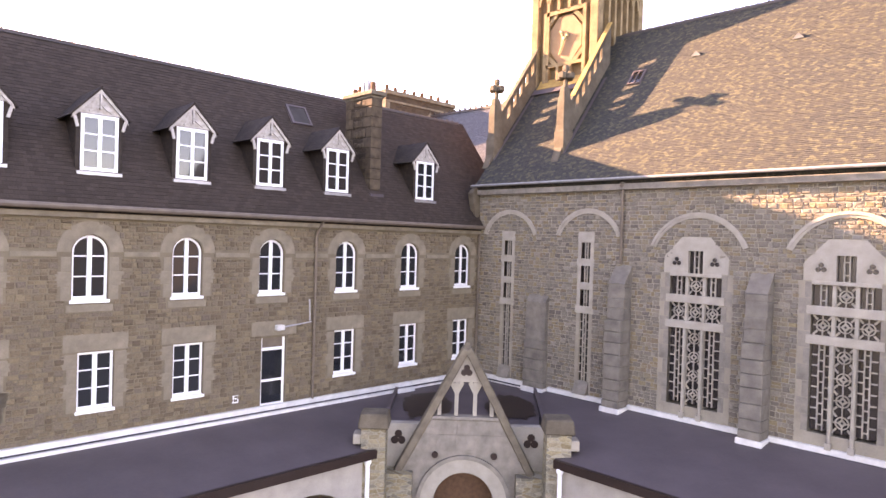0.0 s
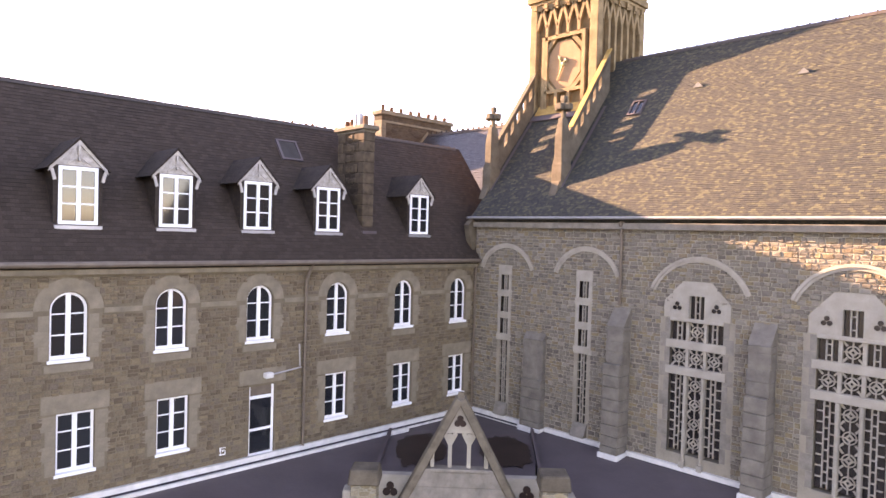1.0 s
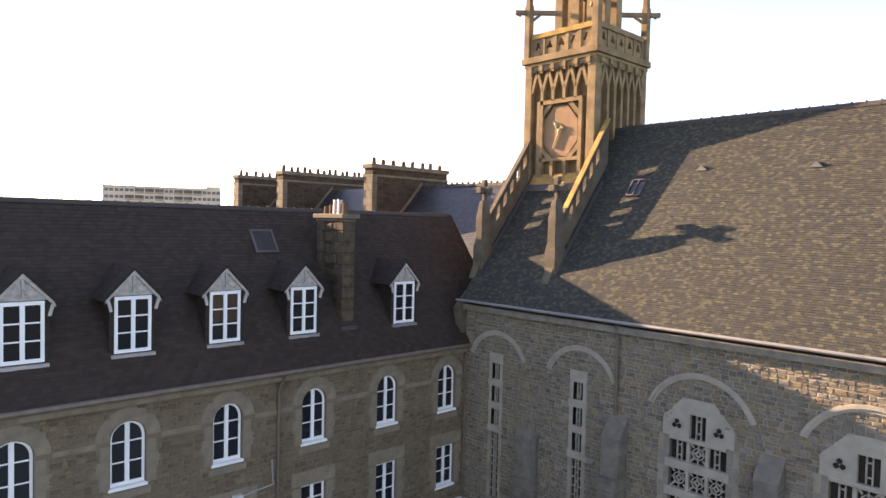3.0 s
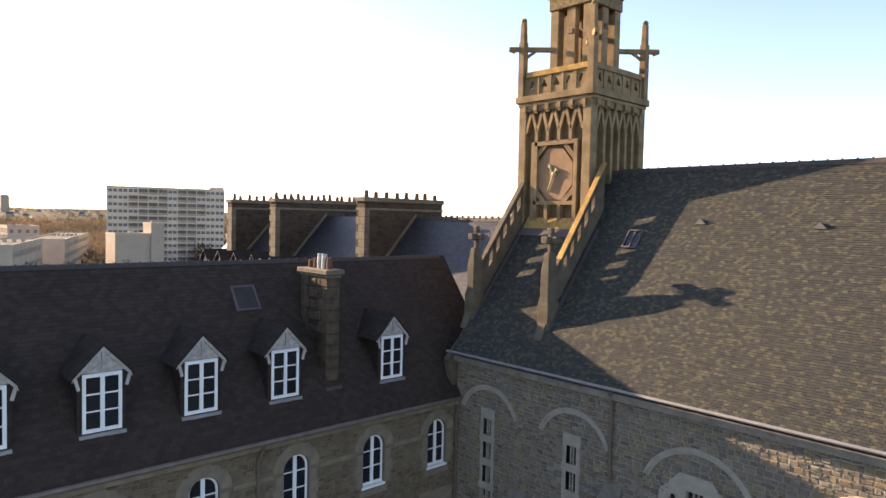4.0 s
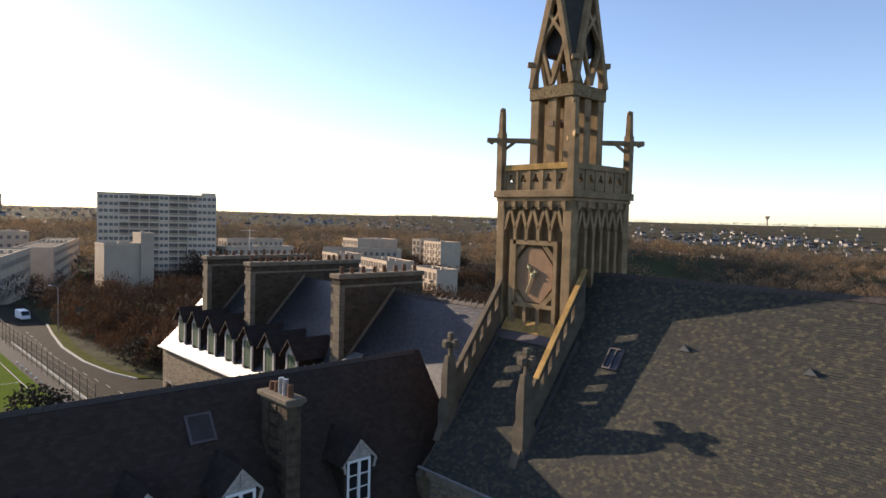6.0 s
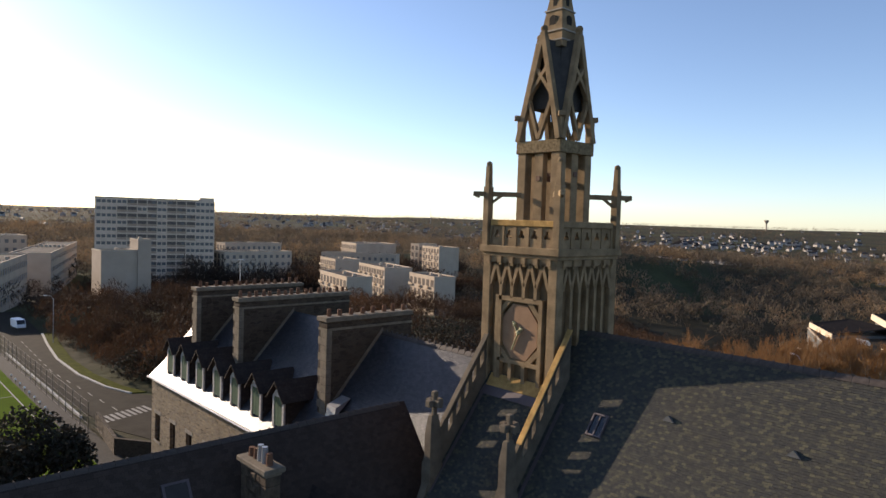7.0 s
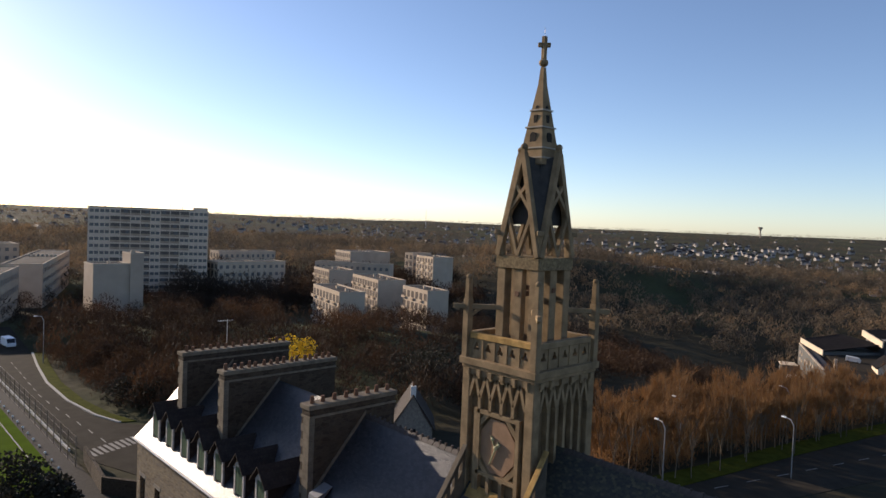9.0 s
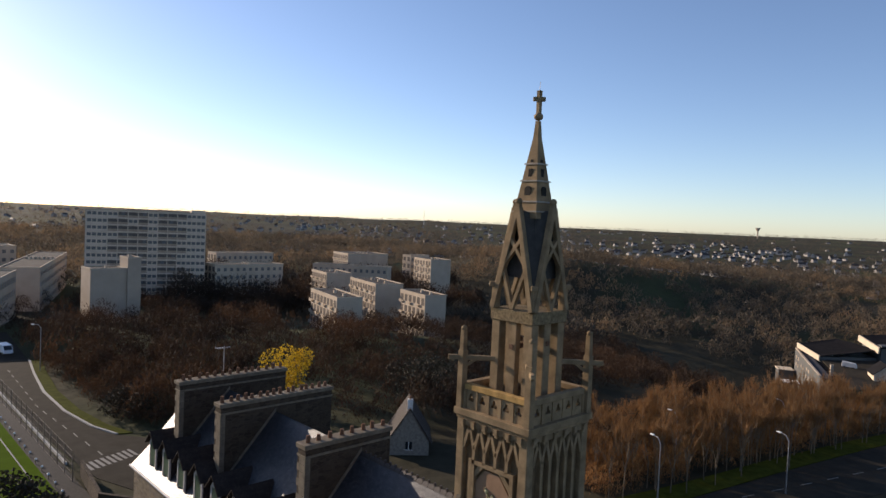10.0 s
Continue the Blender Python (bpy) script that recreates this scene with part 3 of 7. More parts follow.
part("end_wall", Mesh().box(CH_END - 0.6, 0.7, -0.2, CH_END, 10.8, CH_EAVE), RUBBLE_CHAPEL, chapel)
part("roof", Mesh().poly([(0.0, -0.35, CH_EAVE), (0.0, CH_RIDGE_Y, CH_RIDGE), (0.0, 11.6, CH_EAVE), (0.0, 11.4, CH_EAVE - 0.2), (0.0, -0.1, CH_EAVE - 0.2)], (CH_END, 0, 0)), SLATE_CHAPEL, chapel)
part("gutter", Mesh().tube((-0.2, -0.42, CH_EAVE - 0.03), (CH_END, -0.42, CH_EAVE - 0.03), 0.055, n=8), DULL_ZINC, chapel)
part("cornice", Mesh().box(0, -0.22, CH_EAVE - 0.42, CH_END, 0, CH_EAVE - 0.2), GRANITE, chapel)
tile = part("ridge_tile", Mesh().poly([(0, -0.16, -0.14), (0, 0, 0.04), (0, 0.16, -0.14)], (0.42, 0, 0)).box(0.37, -0.025, 0.0, 0.42, 0.025, 0.075), RIDGE_TILE, chapel)
tile.matrix_basis = pose(3.6, CH_RIDGE_Y, CH_RIDGE)
for i in range(1, 70):
    again(tile, chapel, pose(3.6 + 0.43 * i, CH_RIDGE_Y, CH_RIDGE))
# added dark sheet behind the windows, painted as the nave's shade
part("inner_dark", Mesh().box(0.1, 1.1, 0, CH_END - 0.7, 1.2, CH_EAVE - 0.3), plain("nave_shade_colour", (0.06, 0.05, 0.045), 0.9), chapel)



def lattice(m, x0, x1, z0, z1, y, t=0.034):
    """Upright bars with staggered rungs, cast as one claustra panel."""
    w = x1 - x0
    a, b = x0 + w * 0.36, x0 + w * 0.64
    for x in (a, b):
        m.box(x - t / 2, y, z0, x + t / 2, y + 0.08, z1)
    n = max(2, round((z1 - z0) / 0.33))
    for i in range(n):
        z = z0 + (z1 - z0) * (i + 0.5) / n
        m.box(a + t / 2, y, z - t / 2, b - t / 2, y + 0.08, z + t / 2)
        z += (z1 - z0) * 0.5 / n
        if z < z1 - 0.05 and n > 2:
            m.box(x0, y, z - t / 2, a - t / 2, y + 0.08, z + t / 2)
            m.box(b + t / 2, y, z - t / 2, x1, y + 0.08, z + t / 2)


def ring(m, cx, cz, r, t, y, n=14):
    o = [(cx + (r + t / 2) * math.cos(2 * math.pi * i / n), y, cz + (r + t / 2) * math.sin(2 * math.pi * i / n)) for i in range(n + 1)]
    q = [(cx + (r - t / 2) * math.cos(2 * math.pi * i / n), y, cz + (r - t / 2) * math.sin(2 * math.pi * i / n)) for i in range(n + 1)]
    m.strip(o, q, (0, 0.08, 0))


def roses(m, x0, x1, z0, z1, y, t=0.03):
    """Circles with crossed lozenges, stacked."""
    w = x1 - x0
    cx = (x0 + x1) / 2
    n = max(1, round((z1 - z0) / (w * 1.25)))
    h = (z1 - z0) / n
    for i in range(n):
        cz = z0 + h * (i + 0.5)
        ring(m, cx, cz, min(w, h) * 0.33, t, y)
        for sx, sz in ((1, 1), (1, -1), (-1, 1), (-1, -1)):
            m.beam((cx + sx * w * 0.17, y + 0.04, cz), (cx, y + 0.04, cz + sz * w * 0.17), 0.06, t, (0, 1, 0))
            m.beam((cx + sx * w * 0.27, y + 0.04, cz + sz * h * 0.27), (cx + sx * w * 0.5, y + 0.04, cz + sz * h * 0.48), 0.06, t, (0, 1, 0))
        m.box(cx - t / 2, y, cz + w * 0.17, cx + t / 2, y + 0.07, cz + h * 0.5)
        m.box(cx - t / 2, y, cz - h * 0.5, cx + t / 2, y + 0.07, cz - w * 0.17)
        m.box(x0, y, cz - t / 2, cx - w * 0.17, y + 0.07, cz + t / 2)
        m.box(cx + w * 0.17, y, cz - t / 2, x1, y + 0.07, cz + t / 2)


COLS = ((-0.85, -0.33), (-0.26, 0.27), (0.34, 0.85))
LEVELS = ((5.05, 7.6), (7.87, 8.48), (8.75, 9.38))


def chapel_window(parent):
    root = new("window")
    root.parent = parent
    root.matrix_basis = pose(BIG[0], 0, 0)
    s = Mesh()
    s.strip([(-1.12, 0, 9.5), (-1.12, 0, 10.05), (-0.5, 0, 10.72), (0, 0, 10.74), (0.5, 0, 10.72), (1.12, 0, 10.05), (1.12, 0, 9.5)],
            [(-0.26, 0, 9.5), (-0.26, 0, 10.0), (-0.26, 0, 10.26), (0, 0, 10.26), (0.26, 0, 10.26), (0.26, 0, 10.0), (0.26, 0, 9.5)], (0, 0.3, 0))
    part("head_slab", s, GRANITE_PALE, root, "pale cut-stone window head").location.y = -0.04
    for sx in (-1, 1):
        t = Mesh()
        for a in (90, 210, 330):
            t.tube((sx * 0.66 + 0.09 * math.cos(radians(a)), -0.055, 9.88 + 0.09 * math.sin(radians(a))), (sx * 0.66 + 0.09 * math.cos(radians(a)), -0.035, 9.88 + 0.09 * math.sin(radians(a))), 0.075, n=12)
        part("trefoil", t, GLASS_CHAPEL, root)
        h = Mesh().strip([(sx * 0.66 - 0.24, -0.06, 9.72), (sx * 0.66 - 0.19, -0.06, 9.98), (sx * 0.66, -0.06, 10.22), (sx * 0.66 + 0.19, -0.06, 9.98), (sx * 0.66 + 0.24, -0.06, 9.72)],
                         [(sx * 0.66 - 0.21, -0.06, 9.74), (sx * 0.66 - 0.16, -0.06, 9.96), (sx * 0.66, -0.06, 10.17), (sx * 0.66 + 0.16, -0.06, 9.96), (sx * 0.66 + 0.21, -0.06, 9.74)], (0, 0.03, 0))
        part("trefoil_hood", h, GRANITE_PALE, root)
    for z0, z1 in ((7.6, 7.87), (8.48, 8.75), (9.38, 9.5)):
        part("transom", Mesh().box(-0.9 if z0 > 9 else -1.02, -0.06, z0, 0.9 if z0 > 9 else 1.02, 0.25, z1), GRANITE_PALE, root, bevel=0.015)
    for x0, x1 in ((-0.33, -0.26), (0.27, 0.34)):
        part("mullion", Mesh().box(x0 - 0.015, 0.0, 4.95, x1 + 0.015, 0.22, 7.6).box(x0 - 0.015, 0.0, 7.87, x1 + 0.015, 0.22, 8.48).box(x0 - 0.015, 0.0, 8.75, x1 + 0.015, 0.22, 9.38), GRANITE_PALE, root)
        part("mullion_shaft", Mesh().tube(((x0 + x1) / 2, -0.06, 4.6), ((x0 + x1) / 2, -0.06, 7.6), 0.06, n=8).box(x0 - 0.05, -0.16, 4.55, x1 + 0.05, 0.02, 4.75), GRANITE_PALE, root)
    for i, (z0, z1) in enumerate(LEVELS):
        for j, (x0, x1) in enumerate(COLS):
            m = Mesh()
            if (i == 0 and j != 1) or (i == 2 and j != 1):
                lattice(m, x0, x1, z0, z1, 0.04)
            else:
                roses(m, x0, x1, z0, z1, 0.04)
            part("claustra", m, GRANITE_PALE, root)
            part("pane", Mesh().box(x0 - 0.02, 0.125, z0 - 0.02, x1 + 0.02, 0.14, z1 + 0.02), GLASS_CHAPEL, root)
    m = Mesh()
    lattice(m, -0.26, 0.26, 9.5, 10.26, 0.04)
    part("claustra", m, GRANITE_PALE, root)
    part("pane", Mesh().box(-0.3, 0.125, 9.46, 0.3, 0.14, 10.3), GLASS_CHAPEL, root)
    for sx in (-1, 1):
        for i in range(9):
            wd = (0.18, 0.34)[i % 2]
            part("jamb_stone", Mesh().box(min(sx * 0.9, sx * (0.9 + wd)), -0.012, 4.98 + 0.5 * i, max(sx * 0.9, sx * (0.9 + wd)), 0.25, 5.46 + 0.5 * i), GRANITE, root)
    return root


cwin = chapel_window(chapel)
for c in BIG[1:]:
    again(cwin, chapel, pose(c, 0, 0))


def moulding(cx, cz, r, a0, a1):
    m = Mesh()
    n = 20
    for k, (ra, rb, out) in enumerate(((0.0, 0.1, 0.1), (0.1, 0.19, 0.06))):
        o = [(cx + (r - ra) * math.cos(a0 + (a1 - a0) * i / n), -out, cz + (r - ra) * math.sin(a0 + (a1 - a0) * i / n)) for i in range(n + 1)]
        q = [(cx + (r - rb) * math.cos(a0 + (a1 - a0) * i / n), -out, cz + (r - rb) * math.sin(a0 + (a1 - a0) * i / n)) for i in range(n + 1)]
        m.strip(o, q, (0, out + 0.05, 0))
    return m


for c in BIG:
    part("blind_arch", moulding(c + 0.05, 9.75, 1.82, radians(22), radians(158)), GRANITE_PALE, chapel)
for c in NARROW:
    part("blind_arch", moulding(c + 0.08, 10.22, 1.55, radians(20), radians(160)), GRANITE_PALE, chapel)
    win = new("window")
    win.parent = chapel
    win.matrix_basis = pose(c, 0, 0)
    for a, b in LIGHTS:
        m = Mesh()
        lattice(m, -0.2, 0.2, a, b, 0.02, 0.03)
        part("claustra", m, GRANITE_PALE, win)
        part("pane", Mesh().box(-0.22, 0.105, a - 0.02, 0.22, 0.12, b + 0.02), GLASS_CHAPEL, win)
    for z0, z1, wd in ((10.45, 10.85, 0.36), (9.55, 9.83, 0.4), (8.63, 8.91, 0.36), (7.71, 7.99, 0.42)):
        part("lintel", Mesh().box(-wd, -0.02, z0, wd, 0.3, z1), GRANITE_PALE, win, bevel=0.01)
    part("jamb_stone", Mesh().box(-0.34, -0.014, 7.99, -0.2, 0.25, 10.45), GRANITE_PALE, win)
    part("jamb_stone", Mesh().box(0.2, -0.014, 7.99, 0.34, 0.25, 10.45), GRANITE_PALE, win)
    part("sill", Mesh().poly([(-0.3, -0.02, 5.1), (-0.3, 0.2, 5.1), (-0.3, 0.0, 4.6), (-0.3, -0.25, 4.6)], (0.6, 0, 0)), GRANITE, win)


def buttress(x0, x1, out, top):
    root = new("buttress")
    root.parent = chapel
    z, i = 4.3, 0
    rnd = random.Random(int(x0 * 10))
    while z < top - 0.05:
        h = min(rnd.uniform(0.34, 0.52), top - z)
        o = out if z < top - 1.6 else out * 0.72
        j = rnd.uniform(-0.012, 0.012)
        part("stone", Mesh().box(x0 + j, -o + j, z, x1 + j, 0.0, z + h - 0.015), BUTTRESS_STONE, root, bevel=0.02)
        z += h
    part("weathering", Mesh().poly([(x0, 0, top + out * 0.9), (x0, -out * 0.72, top), (x0, 0, top)], (x1 - x0, 0, 0)), BUTTRESS_STONE, root)
    part("core", Mesh().box(x0 + 0.03, -out * 0.7, 4.2, x1 - 0.03, 0.0, top - 0.02), BUTTRESS_STONE, root)
    part("foot", Mesh().box(x0 - 0.06, -out - 0.07, 4.0, x1 + 0.06, 0.02, 4.5), WHITE_RENDER, root, bevel=0.02)
    return root


buttress(2.95, 3.95, 0.32, 8.0)
for x0 in (6.95, 11.85, 16.5, 21.0):
    buttress(x0, x0 + 0.68, 0.72, 9.0)
for a, b in ((0.05, 2.83), (4.07, 6.73), (7.65, 11.63), (12.55, 16.28), (17.2, 20.78), (21.7, 33.9)):
    part("upstand", Mesh().box(a, -0.14, 4.0, b, 0.0, 4.58), WHITE_RENDER, chapel)
    part("flashing", Mesh().box(a, -0.17, 4.36, b, -0.141, 4.42), plain("dark_flashing", (0.05, 0.045, 0.05), 0.5), chapel)
part("downpipe", Mesh().tube((7.2, -0.12, 9.7), (7.2, -0.12, CH_EAVE - 0.15), 0.055, n=8).ball((7.2, -0.14, CH_EAVE - 0.25), 0.13), BROWN_METAL, chapel)
part("downpipe", Mesh().tube((0.1, -0.1, 4.5), (0.1, -0.1, 10.7), 0.05, n=8), BROWN_METAL, chapel)

# roof vents and skylight
SL = math.degrees(math.atan(CH_SLOPE))
for x, y in ((7.95, 4.05), (11.75, 4.0)):
    v = Mesh().poly([(-0.2, -0.05, 0), (0.2, -0.05, 0), (0.0, -0.05, 0.2)], (0, 0.42, -0.08))
    o = part("roof_vent", v, FELT, chapel)
    o.matrix_basis = pose(x, y - 0.2, chapel_roof_z(y - 0.2) + 0.02)
sk = new("skylight")
sk.parent = chapel
sk.matrix_basis = pose(5.65, 3.35, chapel_roof_z(3.35), SL, 0, 0)
part("frame", Mesh().box(-0.3, -0.42, 0.0, -0.24, 0.42, 0.1).box(0.24, -0.42, 0.0, 0.3, 0.42, 0.1).box(-0.24, -0.42, 0, 0.24, -0.36, 0.1).box(-0.24, 0.36, 0, 0.24, 0.42, 0.1).box(-0.02, -0.36, 0.02, 0.02, 0.36, 0.09), LEAD, sk)
part("pane", Mesh().box(-0.25, -0.37, 0.03, 0.25, 0.37, 0.05), GLASS, sk)

# raking flyers with pierced parapets, on each side of the tower's front
for x, low in ((3.53, 0.62), (-0.25, 0.6)):
    fl = new("flyer")
    fl.parent = chapel
    y0, y1 = low + 0.65, 4.25
    za, zb = 16.3, 20.36
    lead = [(0, y0, chapel_roof_z(y0) - 0.3), (0, y1, chapel_roof_z(y1) - 0.3)]
    fl.matrix_basis = pose(x, 0, 0)
    def top(y):
        return za + (zb - za) * (y - y0) / (y1 - y0)
    holes_y = [y0 + 0.55 + 0.42 * i for i in range(5)]
    lo = lambda y: top(y) - 0.82
    part("web", Mesh().poly([(0.07, y0, chapel_roof_z(y0) - 0.3), (0.07, y1, chapel_roof_z(y1) - 0.3), (0.07, y1, lo(y1)), (0.07, y0, lo(y0))], (0.15, 0, 0)), FLYER_STONE, fl)
    edges = [y0] + [v for h in holes_y for v in (h - 0.105, h + 0.105)] + [y1]
    for a, b in zip(edges[::2], edges[1::2]):
        part("baluster", Mesh().poly([(0.07, a, lo(a) - 0.01), (0.07, b, lo(b) - 0.01), (0.07, b, top(b) - 0.26), (0.07, a, top(a) - 0.26)], (0.15, 0, 0)), FLYER_STONE, fl)
    part("upper_band", Mesh().poly([(0.07, y0, top(y0) - 0.34), (0.07, y1, top(y1) - 0.34), (0.07, y1, top(y1)), (0.07, y0, top(y0))], (0.15, 0, 0)), FLYER_STONE, fl)
    part("coping", Mesh().poly([(0.04, y0 + 0.25, top(y0 + 0.25) - 0.02), (0.04, y1, top(y1)), (0.04, y1, top(y1) + 0.07), (0.04, y0 + 0.25, top(y0 + 0.25) + 0.05)], (0.26, 0, 0)), LICHEN_STONE if x > 0 else FLYER_STONE, fl, "orange lichen-covered coping" if x > 0 else "", 0.02)
    part("pier", Mesh().box(-0.06, low, chapel_roof_z(low) - 0.6, 0.42, y0 + 0.02, 15.0).frustum(-0.06, low, 0.42, y0 + 0.02, 15.0, 0.0, low + 0.06, 0.36, y0 - 0.04, 15.3).box(0.0, low + 0.06, 15.3, 0.36, y0 - 0.04, 16.2)
         .frustum(0.0, low + 0.06, 0.36, y0 - 0.04, 16.2, 0.08, low + 0.16, 0.28, y0 - 0.14, 16.9), FLYER_STONE, fl, bevel=0.015)
    cy = low + 0.36
    c = Mesh().box(0.1, cy - 0.09, 16.88, 0.26, cy + 0.09, 17.75)
    for dx, dy in ((0.24, 0), (-0.24, 0), (0, 0.24), (0, -0.24)):
        c.box(0.18 + dx - 0.13, cy + dy - 0.13, 17.22, 0.18 + dx + 0.13, cy + dy + 0.13, 17.48)
    c.box(0.07, cy - 0.11, 17.56, 0.29, cy + 0.11, 17.8)
    part("finial_cross", c, FLYER_STONE, fl, bevel=0.03)
    part("kneeler", Mesh().poly([(0.0, low - 0.28, chapel_roof_z(low - 0.28)), (0.0, low, chapel_roof_z(low)), (0.0, low, chapel_roof_z(low) + 0.3)], (0.34, 0, 0)), FLYER_STONE, fl)
    part("flashing", Mesh().poly([(0.35, low, chapel_roof_z(low) + 0.02), (0.35, 3.6, chapel_roof_z(3.6) + 0.02), (0.5, 3.6, chapel_roof_z(3.6) + 0.03), (0.5, low, chapel_roof_z(low) + 0.03)], (0, 0, 0.02)), LEAD, fl)
# parapet kneeler at the chapel's near gable
part("gable_coping", Mesh().poly([(-0.3, -0.5, CH_EAVE - 0.35), (-0.3, 0.3, CH_EAVE + 0.4), (-0.3, 3.6, chapel_roof_z(3.6) + 0.05), (-0.3, 3.6, chapel_roof_z(3.6) - 0.6), (-0.3, -0.2, CH_EAVE - 1.6)], (0.28, 0, 0)), FLYER_STONE, chapel)

# ---- bell tower ----
tower = thing("bell_tower", "weathered concrete bell tower with clock and open belfry", "tower")
TX0, TX1, TY0, TY1 = -0.4, 3.38, 3.74, 7.7
CX, CY = (TX0 + TX1) / 2, (TY0 + TY1) / 2
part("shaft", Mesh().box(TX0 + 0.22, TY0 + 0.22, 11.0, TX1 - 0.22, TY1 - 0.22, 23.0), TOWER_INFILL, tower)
for x in (TX0, TX1):
    for y in (TY0, TY1):
        sx, sy = (1 if x == TX0 else -1), (1 if y == TY0 else -1)
        m = Mesh().box(min(x, x + sx * 0.42), min(y, y + sy * 0.42), 11.0, max(x, x + sx * 0.42), max(y, y + sy * 0.42), 22.95)
        part("corner_post", m, TOWER_STONE, tower, bevel=0.03)
        part("pinnacle", Mesh().box(x + sx * 0.09 - 0.15, y + sy * 0.09 - 0.15, 23.3, x + sx * 0.09 + 0.15, y + sy * 0.09 + 0.15, 25.75)
             .frustum(x + sx * 0.09 - 0.12, y + sy * 0.09 - 0.12, x + sx * 0.09 + 0.12, y + sy * 0.09 + 0.12, 25.75, x + sx * 0.09 - 0.1, y + sy * 0.09 - 0.1, x + sx * 0.09 + 0.1, y + sy * 0.09 + 0.1, 26.6)
             .ball((x + sx * 0.09, y + sy * 0.09, 26.66), 0.13), TOWER_STONE, tower, bevel=0.015)
        d = Vector((-sx, -sy, 0)).normalized()
        p = Vector((x + sx * 0.09, y + sy * 0.09, 25.45))
        part("gargoyle_beam", Mesh().beam(p - d * 1.35, p + d * 0.62, 0.16, 0.2).beam(p + d * 0.35 - Vector((0, 0, 0.12)), p + d * 0.62 + Vector((0, 0, 0.0)), 0.14, 0.14).beam(p - d * 0.15 - Vector((0, 0, 0.35)), p - d * 0.6, 0.12, 0.12), TOWER_STONE, tower, bevel=0.02)


def face_frame(side):
    """A face of the tower as its own plane: x across from 0 to the face's width, z up, outwards to -y."""
    return {"front": pose(TX0, TY0, 0), "right": pose(TX1, TY0, 0, 0, 0, 90), "back": pose(TX1, TY1, 0, 0, 0, 180), "left": pose(TX0, TY1, 0, 0, 0, -90)}[side]


def zigzag(side, n, z0, zs, ztop, clock):
    w = (TX1 - TX0) if side in ("front", "back") else (TY1 - TY0)
    root = new("arcade")
    root.parent = tower
    root.matrix_basis = face_frame(side)
    a, b = 0.42, w - 0.42
    step = (b - a) / n
    for i in range(n):
        x0, x1 = a + step * i, a + step * (i + 1)
        xm = (x0 + x1) / 2
        for s, e in ((x0, xm), (x1, xm)):
            part("arch_rib", Mesh().beam((s, 0.11, zs), (e, 0.11, ztop), 0.14, 0.2, (0, 1, 0)), TOWER_STONE, root)
        if 0 < i:
            part("rib", Mesh().box(x0 - 0.075, 0.0, (z0 if not clock or i in (1, n) else 21.35), x0 + 0.075, 0.24, zs + 0.05), TOWER_STONE, root)
    part("top_rail", Mesh().box(a, 0.02, ztop - 0.05, b, 0.24, 22.95), TOWER_STONE, root)
    return root


zigzag("front", 5, 18.0, 21.8, 22.75, True)
for side in ("right", "back", "left"):
    zigzag(side, 6, 17.0, 21.8, 22.75, False)

# the clock in its octagonal frame
clock = new("clock")
clock.parent = tower
clock.matrix_basis = pose(1.55, TY0, 20.02)
fr = Mesh()
for x in (-1.1, 1.1):
    fr.box(x - 0.09, 0.0, -2.45, x + 0.09, 0.24, 1.38)
fr.box(-1.01, 0.0, 1.2, 1.01, 0.24, 1.38).box(-1.01, 0.0, -1.28, 1.01, 0.24, -1.12)
for x in (-0.34, 0.34):
    fr.box(x - 0.08, 0.0, -2.45, x + 0.08, 0.24, -1.28)
for sx in (-1, 1):
    fr.beam((sx * 1.06, 0.12, 0.62), (sx * 0.48, 0.12, 1.25), 0.2, 0.13, (0, 1, 0)).beam((sx * 1.06, 0.12, -0.6), (sx * 0.48, 0.12, -1.18), 0.2, 0.13, (0, 1, 0))
part("clock_frame", fr, TOWER_STONE, clock)
oc = [(0.9 * math.cos(radians(22.5 + 45 * i)) / math.cos(radians(22.5)), 0.12, 1.08 * math.sin(radians(22.5 + 45 * i)) / math.cos(radians(22.5))) for i in range(8)]
part("clock_face", Mesh().poly(oc, (0, 0.1, 0)), CLOCK_FACE, clock, "plain clay-red clock face")
part("hour_pointer", Mesh().beam((-0.04, 0.08, -0.05), (-0.28, 0.08, 0.42), 0.03, 0.1, (0, 1, 0)).ball((-0.2, 0.08, 0.3), 0.08), BRONZE, clock, "green-gold metal pointer")
part("minute_pointer", Mesh().beam((0.12, 0.06, 0.25), (-0.3, 0.06, -0.72), 0.03, 0.09, (0, 1, 0)).ball((0.0, 0.07, 0.0), 0.1).ball((0.16, 0.06, 0.14), 0.07), BRONZE, clock, "green-gold metal pointer")
part("base_sill", Mesh().poly([(0.2, TY0 - 0.22, 17.75), (0.2, TY0 + 0.1, 18.2), (0.2, TY0 + 0.1, 17.4)], (2.7, 0, 0)), LICHEN_STONE, tower, "orange lichen-covered sill")
part("base_flashing", Mesh().poly([(0.1, TY0 - 0.5, 17.44), (0.1, TY0 - 0.2, 17.74), (0.1, TY0 - 0.2, 17.4)], (2.95, 0, 0)), LEAD, tower)

